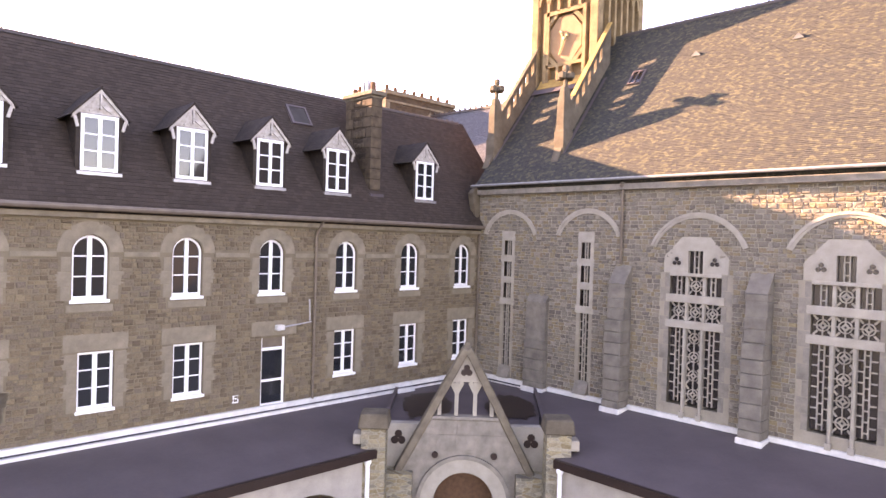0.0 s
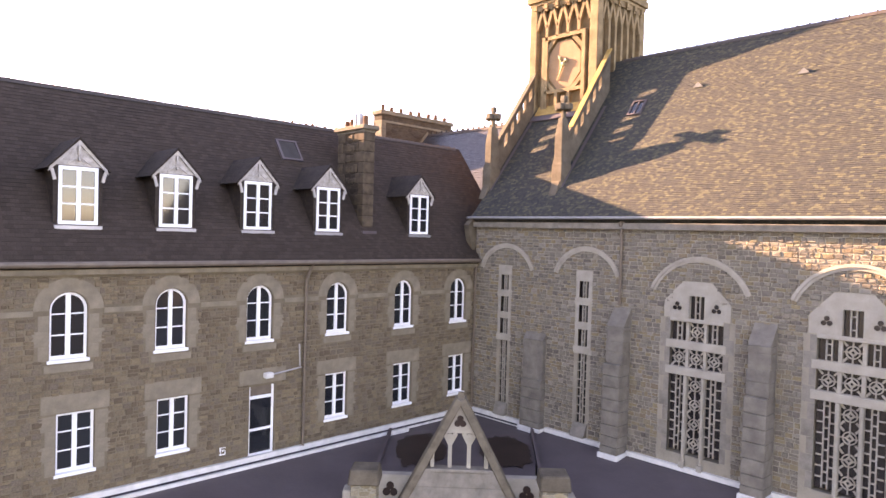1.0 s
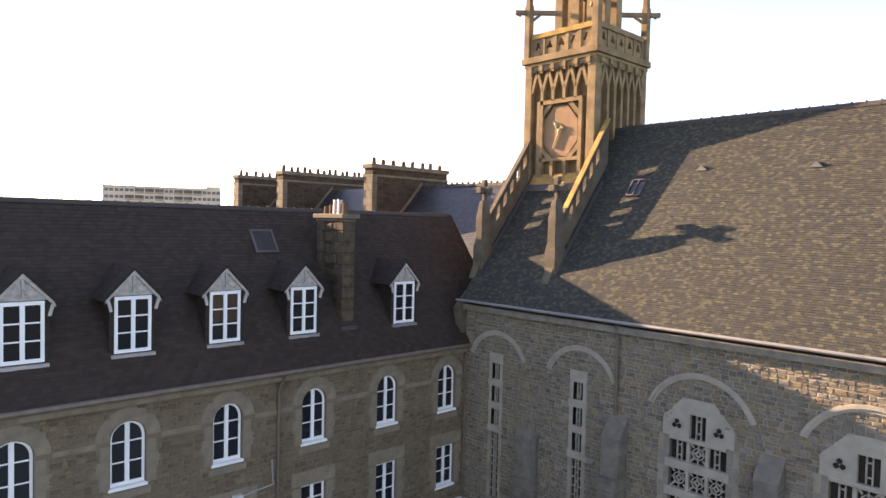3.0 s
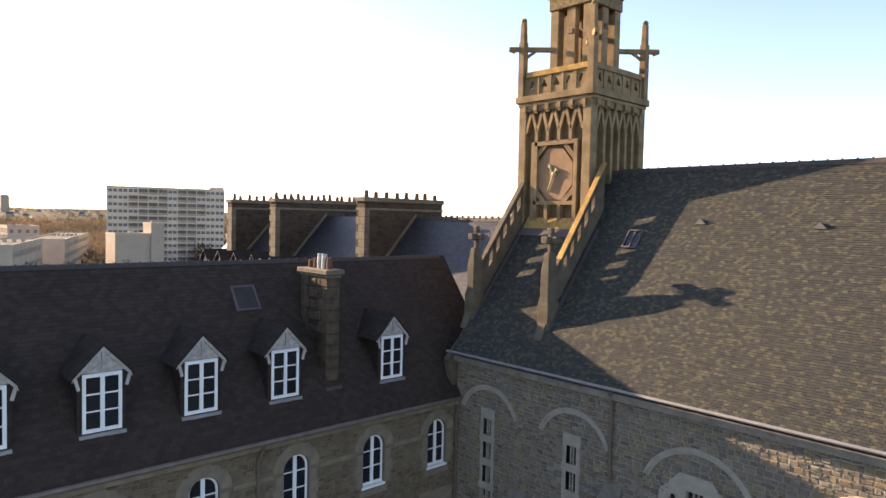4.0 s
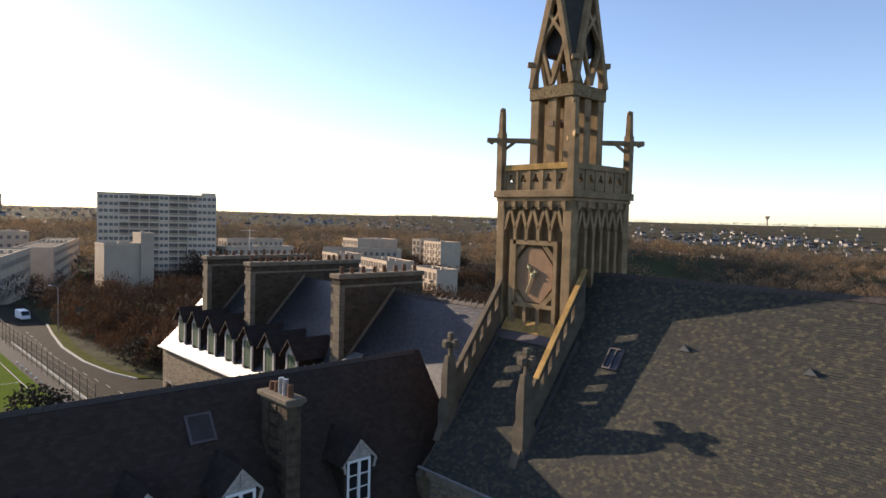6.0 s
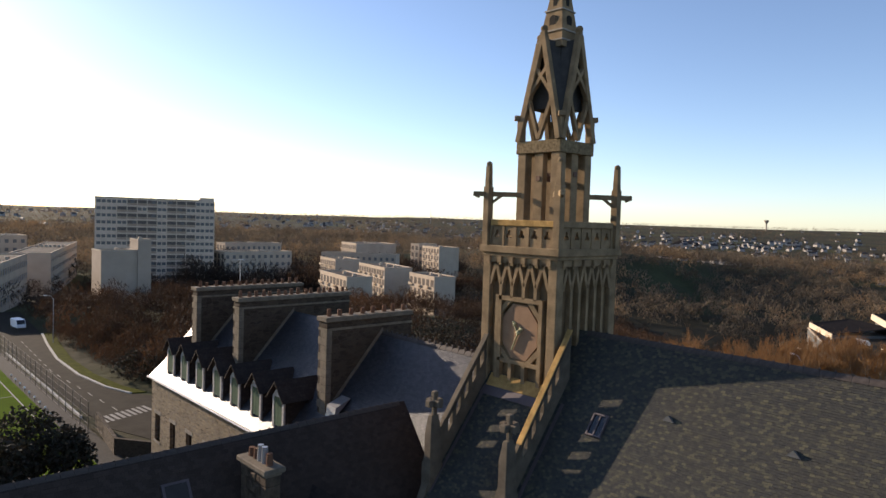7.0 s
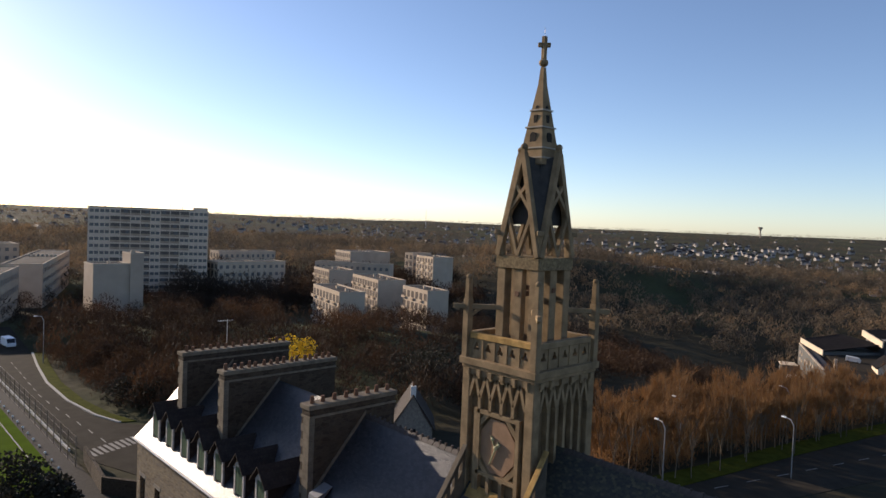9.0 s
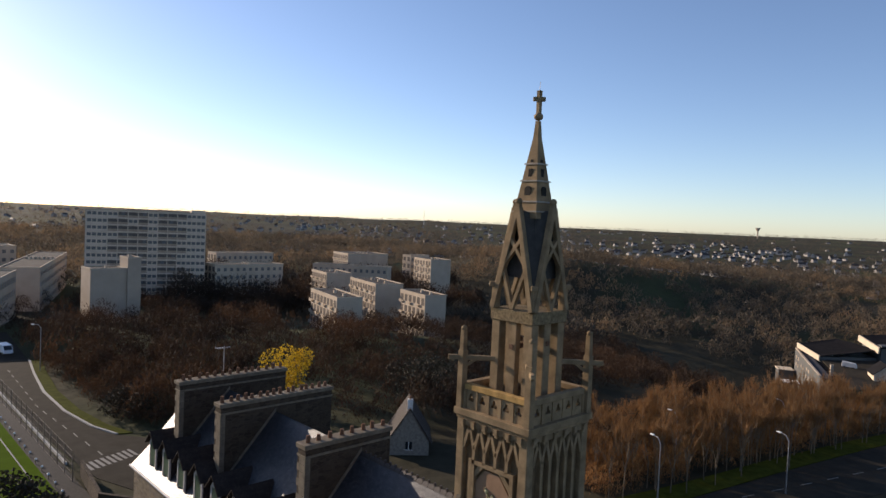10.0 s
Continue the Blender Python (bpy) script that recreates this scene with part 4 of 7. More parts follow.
# cornice with corbels, pierced balustrade
part("cornice", Mesh().box(TX0 - 0.12, TY0 - 0.12, 23.1, TX1 + 0.12, TY1 + 0.12, 23.38).box(TX0 - 0.03, TY0 - 0.03, 22.95, TX1 + 0.03, TY1 + 0.03, 23.1), TOWER_STONE, tower, bevel=0.02)
for side in ("front", "right", "back", "left"):
    w = (TX1 - TX0) if side in ("front", "back") else (TY1 - TY0)
    root = new("balustrade")
    root.parent = tower
    root.matrix_basis = face_frame(side)
    for i in range(6):
        x = 0.35 + (w - 0.7) * i / 5
        part("corbel", Mesh().box(x - 0.09, -0.1, 22.72, x + 0.09, 0.05, 22.95).box(x - 0.07, -0.04, 22.62, x + 0.07, 0.05, 22.72), TOWER_STONE, root)
    part("top_rail", Mesh().box(0.3, 0.04, 24.18, w - 0.3, 0.34, 24.42), LICHEN_STONE if side == "front" else TOWER_STONE, root, bevel=0.02)
    n = 5
    step = (w - 0.6) / n
    for i in range(n + 1):
        x = 0.3 + step * i
        part("baluster", Mesh().box(x - 0.085, 0.08, 23.38, x + 0.085, 0.3, 24.18), TOWER_STONE, root)
    for i in range(n):
        x = 0.3 + step * (i + 0.5)
        m = Mesh()
        hw = step / 2 - 0.085
        hole = [(x + 0.13 * (1 + 0.35 * math.cos(3 * (t - math.pi / 2))) * math.cos(t), 0.12, 23.83 + 0.15 * (1 + 0.35 * math.cos(3 * (t - math.pi / 2))) * math.sin(t)) for t in [2 * math.pi * q / 24 for q in range(25)]]
        rim = []
        for q in range(25):
            t = 2 * math.pi * q / 24
            cx, cz = math.cos(t), math.sin(t)
            k = min(hw / max(abs(cx), 1e-6), 0.4 / max(abs(cz), 1e-6))
            rim.append((x + cx * k, 0.12, 23.78 + cz * k))
        m.strip(rim, hole, (0, 0.14, 0))
        part("pierced_panel", m, TOWER_STONE, root)

# open belfry
BX0, BX1, BY0, BY1 = 0.43, 2.55, 4.71, 6.83
for x in (BX0, BX1 - 0.42):
    for y in (BY0, BY1 - 0.42):
        part("belfry_pier", Mesh().box(x, y, 23.3, x + 0.42, y + 0.42, 27.1), TOWER_STONE, tower, bevel=0.02)
for x0, y0, x1, y1 in ((1.27, BY0 + 0.04, 1.71, BY0 + 0.34), (1.27, BY1 - 0.34, 1.71, BY1 - 0.04), (BX0 + 0.04, 5.55, BX0 + 0.34, 5.99), (BX1 - 0.34, 5.55, BX1 - 0.04, 5.99)):
    part("belfry_mullion", Mesh().box(x0, y0, 23.3, x1, y1, 27.1), TOWER_STONE, tower, bevel=0.02)
part("belfry_band", Mesh().box(BX0 - 0.06, BY0 - 0.06, 27.1, BX1 + 0.06, BY1 + 0.06, 27.6), plain("pitted_concrete", (0.2, 0.145, 0.08), 0.95, 0, 0.6, 9.0, 0.9), tower, "pitted concrete band", 0.03)
part("belfry_floor", Mesh().box(TX0 + 0.2, TY0 + 0.2, 23.3, TX1 - 0.2, TY1 - 0.2, 23.42), LEAD, tower)
part("bell_beam", Mesh().box(BX0, 5.67, 26.2, BX1, 5.87, 26.4).box(1.4, BY0, 26.0, 1.6, BY1, 26.2), OAK, tower)

# four steep gables and the core roof between them
BCX, BCY = (BX0 + BX1) / 2, (BY0 + BY1) / 2
H0, H1 = 27.6, 31.75
half = 1.1


def gable(side):
    root = new("gable")
    root.parent = tower
    root.matrix_basis = pose(BCX, BCY, 0, 0, 0, {"front": 0, "right": 90, "back": 180, "left": 270}[side]) 
    lean = 0.1
    def at(x, z):
        return (x, -half + 0.02 + lean * (z - H0) / (H1 - H0), z)
    for s in (-1, 1):
        part("rafter", Mesh().beam(at(s * 1.02, H0), at(s * 0.02, H1), 0.24, 0.24, (0, 1, 0)), TOWER_STONE, root, bevel=0.02)
        part("brace", Mesh().beam(at(0.0, H0 + 0.05), at(s * 0.62, H0 + 1.75), 0.14, 0.17, (0, 1, 0)), TOWER_STONE, root)
        part("brace", Mesh().beam(at(s * 0.62, H0 + 1.72), at(-s * 0.36, H0 + 3.0), 0.14, 0.17, (0, 1, 0)), TOWER_STONE, root)
    part("finial", Mesh().beam(at(0, H1 - 0.35), at(0, H1 + 0.15), 0.2, 0.2, (0, 1, 0)).ball(at(0, H1 + 0.25), 0.15), TOWER_STONE, root)
    return root


for side in ("front", "right", "back", "left"):
    gable(side)
core = Mesh()
# slated valleys between the gables: each runs from a corner to the spire's foot
for a in range(4):
    r = Matrix.Rotation(radians(90 * a), 4, "Z")
    def put(x, y, z):
        return Vector((BCX, BCY, 0)) + (r @ Vector((x, y, 0))) + Vector((0, 0, z))
    fy = lambda z: -half + 0.14 + 0.1 * (z - H0) / (H1 - H0)
    apex, corner = put(0, fy(H1), H1 - 0.1), put(0.92, -0.92, H0 + 0.9)
    side_apex = put(-fy(H1), 0, H1 - 0.1)
    mid = put(0.42, -0.42, H1 - 0.25)
    v = [core.bm.verts.new(p) for p in (apex, corner, mid)]
    core.bm.faces.new(v)
    v = [core.bm.verts.new(p) for p in (side_apex, mid, corner)]
    core.bm.faces.new(v)
    v = [core.bm.verts.new(p) for p in (apex, mid, put(0, 0, H1 - 0.1))]
    core.bm.faces.new(v)
    v = [core.bm.verts.new(p) for p in (side_apex, put(0, 0, H1 - 0.1), mid)]
    core.bm.faces.new(v)
rf = part("gable_roof", core, plain("dark_lead_slate", (0.06, 0.055, 0.05), 0.8, 0, 0.3, 3.0, 0.4), tower, "dark slated valleys between the gables")
mod = rf.modifiers.new("thick", "SOLIDIFY")
mod.thickness = 0.06
for sx in (-1, 1):
    for sy in (-1, 1):
        x, y = BCX + sx * 0.98, BCY + sy * 0.98
        d = Vector((sx, sy, 0)).normalized()
        part("corner_block", Mesh().box(x - 0.14, y - 0.14, H0, x + 0.14, y + 0.14, H0 + 0.88), TOWER_STONE, tower, bevel=0.03)
        part("gargoyle", Mesh().beam(Vector((x, y, H0 + 0.95)) - d * 0.16, Vector((x, y, H0 + 0.97)) + d * 0.3, 0.26, 0.2), TOWER_STONE, tower, bevel=0.02)

# added dark core, only there to block sky showing between the gables
part("sky_block_core", Mesh().frustum(BCX - 0.74, BCY - 0.74, BCX + 0.74, BCY + 0.74, H0 + 1.3, BCX - 0.45, BCY - 0.45, BCX + 0.45, BCY + 0.45, H1), bpy.data.materials["dark_lead_slate"], tower)

# spire with stages, openings painted dark, ball and cross
def stage(z):
    return 0.60 - 0.47 * (z - 31.43) / (34.63 - 31.43)


spire = new("spire")
spire.parent = tower
for z0, z1 in ((31.33, 31.98), (32.03, 32.83), (32.88, 33.53), (33.58, 34.68)):
    a, b = stage(z0), stage(z1)
    part("stage", Mesh().frustum(BCX - a, BCY - a, BCX + a, BCY + a, z0, BCX - b, BCY - b, BCX + b, BCY + b, z1), TOWER_STONE, spire)
for z in (31.58, 31.98, 32.83, 33.53):
    a = stage(z) + 0.05
    part("band", Mesh().box(BCX - a, BCY - a, z, BCX + a, BCY + a, z + 0.06), GRANITE_PALE, spire)
for k, (z, hh, ww) in enumerate(((32.15, 0.5, 0.32), (32.98, 0.38, 0.18), (33.63, 0.12, 0.16))):
    for a in range(4):
        r = Matrix.Translation((BCX, BCY, 0)) @ Matrix.Rotation(radians(90 * a), 4, "Z")
        off = -stage(z + hh / 2) + 0.03
        pts = [(-ww / 2, off - 0.05, z), (ww / 2, off - 0.05, z)] + [(p[0], off - 0.05 , p[2]) for p in arch(0, z + hh - ww / 2, ww / 2, 8)] if k != 1 else [(-ww / 2, off - 0.05, z), (ww / 2, off - 0.05, z), (ww / 2, off - 0.05, z + hh), (-ww / 2, off - 0.05, z + hh)]
        # solid dark inlay: shade of an opening put into the colour
        part("spire_opening", Mesh().poly([r @ Vector(p) for p in pts], r.to_3x3() @ Vector((0, 0.12, 0))), plain("shadowed_opening", (0.03, 0.026, 0.022), 0.9) if (k, a) == (0, 0) else bpy.data.materials["shadowed_opening"], spire)
part("spire_tip", Mesh().frustum(BCX - 0.13, BCY - 0.13, BCX + 0.13, BCY + 0.13, 34.63, BCX - 0.08, BCY - 0.08, BCX + 0.08, BCY + 0.08, 35.33), TOWER_STONE, spire)
part("ball", Mesh().ball((BCX, BCY, 35.51), 0.2, 0.85), TOWER_STONE, spire)
part("cross", Mesh().box(BCX - 0.09, BCY - 0.09, 35.63, BCX + 0.09, BCY + 0.09, 36.58).beam((BCX - 0.18, BCY - 0.18, 36.23), (BCX + 0.18, BCY + 0.18, 36.23), 0.14, 0.18), TOWER_STONE, spire, bevel=0.02)
part("lightning_rod", Mesh().tube((BCX, BCY, 36.53), (BCX, BCY, 36.93), 0.01, n=5), BROWN_METAL, spire)

# ---- rear wing ----
rear = thing("rear_wing", "long stone wing with slate roof and tall chimney gables", "building")
RY, RZ, REY, REZ, RBY, RBZ = 6.3, 18.1, 1.0, 12.4, 2.25, 13.56


def rear_roof_z(y):
    return RBZ + (RZ - RBZ) * (y - RBY) / (RY - RBY) if y > RBY else REZ + (RBZ - REZ) * (y - REY) / (RBY - REY)


part("roof", Mesh().poly([(0.2, REY, REZ), (0.2, RBY, RBZ), (0.2, RY, RZ), (0.2, 11.6, REZ), (0.2, 11.4, REZ - .2), (0.2, REY + 0.25, REZ - 0.12)], (-30.9, 0, 0)), SLATE_REAR, rear)
rholes = []
for i in range(8):
    x = 2.3 + 2.75 * i
    rholes += [(x, x + 0.95, 8.0, 9.9, False), (x, x + 0.95, 4.4, 6.3, False), (x, x + 0.95, 0.6, 2.6, False)]
rw = part("wall", wall_mesh(1.6, 24.5, -10, REZ - 0.05, 0.5, rholes), RUBBLE_WING, rear)
rw.matrix_basis = pose(-32.0, 1.15, 0)
for (a, b, c, d, _) in rholes:
    part("window_pane", Mesh().box(a - 32, 1.4, c, b - 32, 1.42, d), GLASS, rear)
    part("window_surround", Mesh().box(a - 32.12, 1.12, d, b - 31.88, 1.35, d + 0.25).box(a - 32.12, 1.09, c - 0.14, b - 31.88, 1.35, c), GRANITE, rear)
part("gable_wall", Mesh().poly([(-30.4, 1.65, -10), (-30.4, 11.2, -10), (-30.4, 11.2, REZ - 0.1), (-30.4, RY, RZ - 0.2), (-30.4, 1.65, REZ + 0.3)], (0.5, 0, 0)), RUBBLE_DARK, rear)
part("back_wall", Mesh().box(-30.4, 11.2, -10, -0.4, 11.5, REZ - 0.05), RUBBLE_DARK, rear)
part("gutter", Mesh().tube((-30.7, REY - 0.06, REZ - 0.02), (-7.0, REY - 0.06, REZ - 0.02), 0.08, n=8), ZINC, rear)
rtile = part("ridge_tile", Mesh().poly([(0, -0.18, -0.14), (0, 0, 0.06), (0, 0.18, -0.14)], (0.4, 0, 0)).box(0.3, -0.05, 0.02, 0.4, 0.05, 0.16), RIDGE_TILE, rear)
rtile.matrix_basis = pose(-10.6, RY, RZ)
for i in range(1, 24):
    again(rtile, rear, pose(-10.6 + 0.43 * i, RY, RZ))
for k, (x, y0, y1, n) in enumerate(((-10.25, 2.72, 8.35, 8), (-19.63, 2.5, 10.66, 16), (-26.3, 2.65, 10.9, 14))):
    g = new("chimney_gable")
    g.parent = rear
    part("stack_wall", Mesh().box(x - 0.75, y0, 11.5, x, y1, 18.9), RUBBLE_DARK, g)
    part("string", Mesh().box(x - 0.8, y0 - 0.04, 18.45, x + 0.05, y1 + 0.04, 18.57), DARK_DRESSED, g)
    part("coping", Mesh().box(x - 0.85, y0 - 0.1, 18.9, x + 0.1, y1 + 0.1, 19.15), DARK_DRESSED, g, bevel=0.03)
    rnd = random.Random(k)
    for i in range(n):
        y = y0 + 0.3 + (y1 - y0 - 0.6) * i / (n - 1) + rnd.uniform(-0.08, 0.08)
        part("chimney_pot", Mesh().tube((x - 0.37, y, 19.15), (x - 0.37, y, 19.15 + rnd.uniform(0.28, 0.42)), 0.13, 0.1, 8), TERRACOTTA, g)
    # quoins on the lit end
    for i in range(11):
        part("quoin", Mesh().box(x - (0.78 if i % 2 else 0.55), y0 - 0.025, 14.0 + 0.41 * i, x + 0.02, y0 + 0.3, 14.39 + 0.41 * i), DARK_DRESSED, g)
    ya = 2.7
    part("raking_flashing", Mesh().poly([(x + 0.01, y0 + 0.05, rear_roof_z(y0 + 0.05)), (x + 0.01, RY, RZ + 0.02), (x + 0.01, RY, RZ + 0.26), (x + 0.01, y0 + 0.05, rear_roof_z(y0 + 0.05) + 0.24)], (0.05, 0, 0)), DARK_DRESSED, g)


def rear_dormer(x):
    root = new("dormer")
    root.parent = rear
    root.matrix_basis = pose(x, 1.5, 13.2)
    part("front", Mesh().box(-0.6, 0, -0.25, -0.42, 0.12, 1.45).box(0.42, 0, -0.25, 0.6, 0.12, 1.45).poly([(-0.6, 0, 1.45), (0.6, 0, 1.45), (0, 0, 2.1)], (0, 0.12, 0)), OLD_WOOD, root)
    part("shutter", Mesh().box(-0.42, 0.02, -0.1, -0.01, 0.08, 1.45).box(0.01, 0.02, -0.1, 0.42, 0.08, 1.45), GREEN_PAINT, root)
    for s in (-1, 1):
        part("roof_side", Mesh().poly([(s * 0.85, -0.25, 1.3), (0, -0.25, 2.25), (0, -0.25, 2.33), (s * 0.92, -0.25, 1.3)], (0, 2.6, 0)), SLATE_WING, root)
        part("cheek", Mesh().poly([(s * 0.6, 0.1, -0.3), (s * 0.6, 0.1, 1.5), (s * 0.6, 2.0, 1.5)], (-s * 0.06, 0, 0)), SLATE_WING, root)
    return root


rd = rear_dormer(-12.9)
for x in (-15.4, -18.0, -20.4, -23.0, -25.5, -27.9):
    again(rd, rear, pose(x, 1.5, 13.2))
ant = Mesh().tube((-27.9, 6.55, 18.7), (-27.9, 6.55, 21.0), 0.035, n=6).beam((-27.9, 5.85, 20.9), (-27.9, 7.05, 20.9), 0.03, 0.03)
for i in range(5):
    ant.beam((-28.2, 5.95 + 0.18 * i, 20.9), (-27.6, 5.95 + 0.18 * i, 20.9), 0.02, 0.02)
part("antenna", ant, ZINC, rear)
part("small_hatch", Mesh().poly([(-9.9, 2.5, 14.2), (-9.9, 3.5, 15.1), (-9.9, 2.6, 14.75)], (0.8, 0, 0)), ZINC, rear)

# ---- gallery round the court ----
gallery = thing("cloister_gallery", "cloister gallery with dark felt lean-to roof", "gallery")
def lean(x):
    return 4.42 - 0.136 * x


m = Mesh()
pts = [(0.02, -34), (0.02, -4.6), (3.05, -7.8), (4.2, -9.0), (4.2, -34)]
m.poly([(x, y, lean(x)) for x, y in pts], (0, 0, -0.16))
part("roof", m, LEAD, gallery)
m = Mesh()
pts = [(3.5, -0.02), (34, -0.02), (34, -5.2), (8.2, -5.2), (6.7, -3.75)]
m.poly([(x, y, lean(-0.9 * y)) for x, y in pts], (0, 0, -0.16))
part("roof", m, LEAD, gallery)
part("corner_roof", Mesh().poly([(0.02, -0.02, 4.3), (0.02, -4.7, 4.3), (2.85, -7.55, 4.14), (6.55, -3.85, 4.14), (3.6, -0.02, 4.3)], (0, 0, -0.15)), LEAD, gallery)


def puddle(cx, cy, rx, ry, turn, seed):
    m = Mesh()
    pts = []
    for i in range(60):
        a = 2 * math.pi * i / 60
        k = 1 + 0.25 * noise.noise((math.cos(a) * 1.6 + seed, math.sin(a) * 1.6, seed)) + 0.22 * noise.noise((math.cos(a) * 5 + seed, math.sin(a) * 5, seed + 2))
        x, y = rx * k * math.cos(a), ry * k * math.sin(a)
        c, s = math.cos(turn), math.sin(turn)
        X, Y = cx + c * x - s * y, cy + s * x + c * y
        pts.append((X, Y, 4.312 - 0.032 * max(0.0, (X - Y) / 2 - 1.6)))
    return m.poly(pts, (0, 0, 0.006))


part("edge_fascia", Mesh().box(4.15, -34, 3.62, 4.3, -9.0, 3.88), NEAR_BLACK, gallery)
part("edge_fascia", Mesh().box(8.2, -5.3, 3.55, 34, -5.15, 3.8), NEAR_BLACK, gallery)
part("front_wall", wall_mesh(-34, -9.0, -0.1, 3.55, 0.4, [(-12.9, -9.5, -0.1, 1.2, True), (-17.4, -14.0, -0.1, 1.2, True), (-21.9, -18.5, -0.1, 1.2, True)]), PALE_WALL, gallery).matrix_basis = pose(3.95, 0, 0, 0, 0, 90)
part("front_wall", wall_mesh(7.75, 34, -0.1, 3.55, 0.4, [(8.6, 12.0, -0.1, 1.2, True), (13.1, 16.5, -0.1, 1.2, True)]), PALE_WALL, gallery).matrix_basis = pose(0, -5.0, 0)
for p in ((4.1, -9.2), (8.4, -5.22)):
    part("downpipe", Mesh().tube((*p, 0), (*p, 3.6), 0.07, n=8).ball((*p, 3.5), 0.12), WHITE, gallery)
for y0, y1 in ((-34, DOOR_Y - 0.6), (DOOR_Y - 0.6, -0.1)):
    part("upstand", Mesh().box(0.0, y0, 4.1, 0.12, y1, 4.62), WHITE_RENDER, gallery)
    part("flashing", Mesh().box(0.121, y0, 4.4, 0.15, y1, 4.46), bpy.data.materials["dark_flashing"], gallery)
part("kerb", Mesh().box(0.3, -34, 4.3, 0.42, -4.0, 4.46), WHITE_RENDER, gallery)
part("roof_rib", Mesh().beam((0.15, -4.7, 4.36), (3.1, -7.85, 4.14), 0.12, 0.3), LEAD, gallery)
part("roof_rib", Mesh().beam((3.5, -0.2, 4.36), (6.75, -3.8, 4.14), 0.12, 0.3), LEAD, gallery)

# porch in the corner of the court, turned to the middle of the yard
porch = thing("porch", "grey granite gabled porch with small columns and trefoil", "porch")
porch.matrix_basis = pose(5.22, -6.08, 0, 0, 0, 45) @ Matrix.Diagonal((1.05, 1.05, 1.075, 1))  # local x across, local -y towards the yard
g = Mesh()
SL_P = 2.15 / 4.5
def gx(z):
    return (6.3 - z) * SL_P * 1.12
body = Mesh()
ap = arch(0, 1.65, 0.93, 16)
rim = [(gx(0.9 + 0.55 * i), 0, 0.9 + 0.55 * i) for i in range(7)] + [(gx(4.2) * t, 0, 4.2) for t in (0.4, 0.0, -0.4)] + [(-gx(4.2 - 0.55 * i), 0, 4.2 - 0.55 * i) for i in range(7)]
body.strip(rim, ap, (0, 0.35, 0))
for s in (-1, 1):
    body.poly([(s * gx(0.9), 0, 0.9), (s * 0.93, 0, 1.65), (s * 0.93, 0, 0), (s * gx(0.9), 0, 0)], (0, 0.35, 0))
part("gable_wall", body, GRANITE, porch)
part("arch_ring", Mesh().strip(arch(0, 1.65, 1.36, 20), arch(0, 1.65, 0.95, 20), (0, 0.3, 0)), GRANITE_PALE, porch).location.y = -0.06
part("hood_mould", Mesh().strip(arch(0, 1.65, 1.48, 20), arch(0, 1.65, 1.36, 20), (0, 0.3, 0)), GRANITE, porch).location.y = -0.12
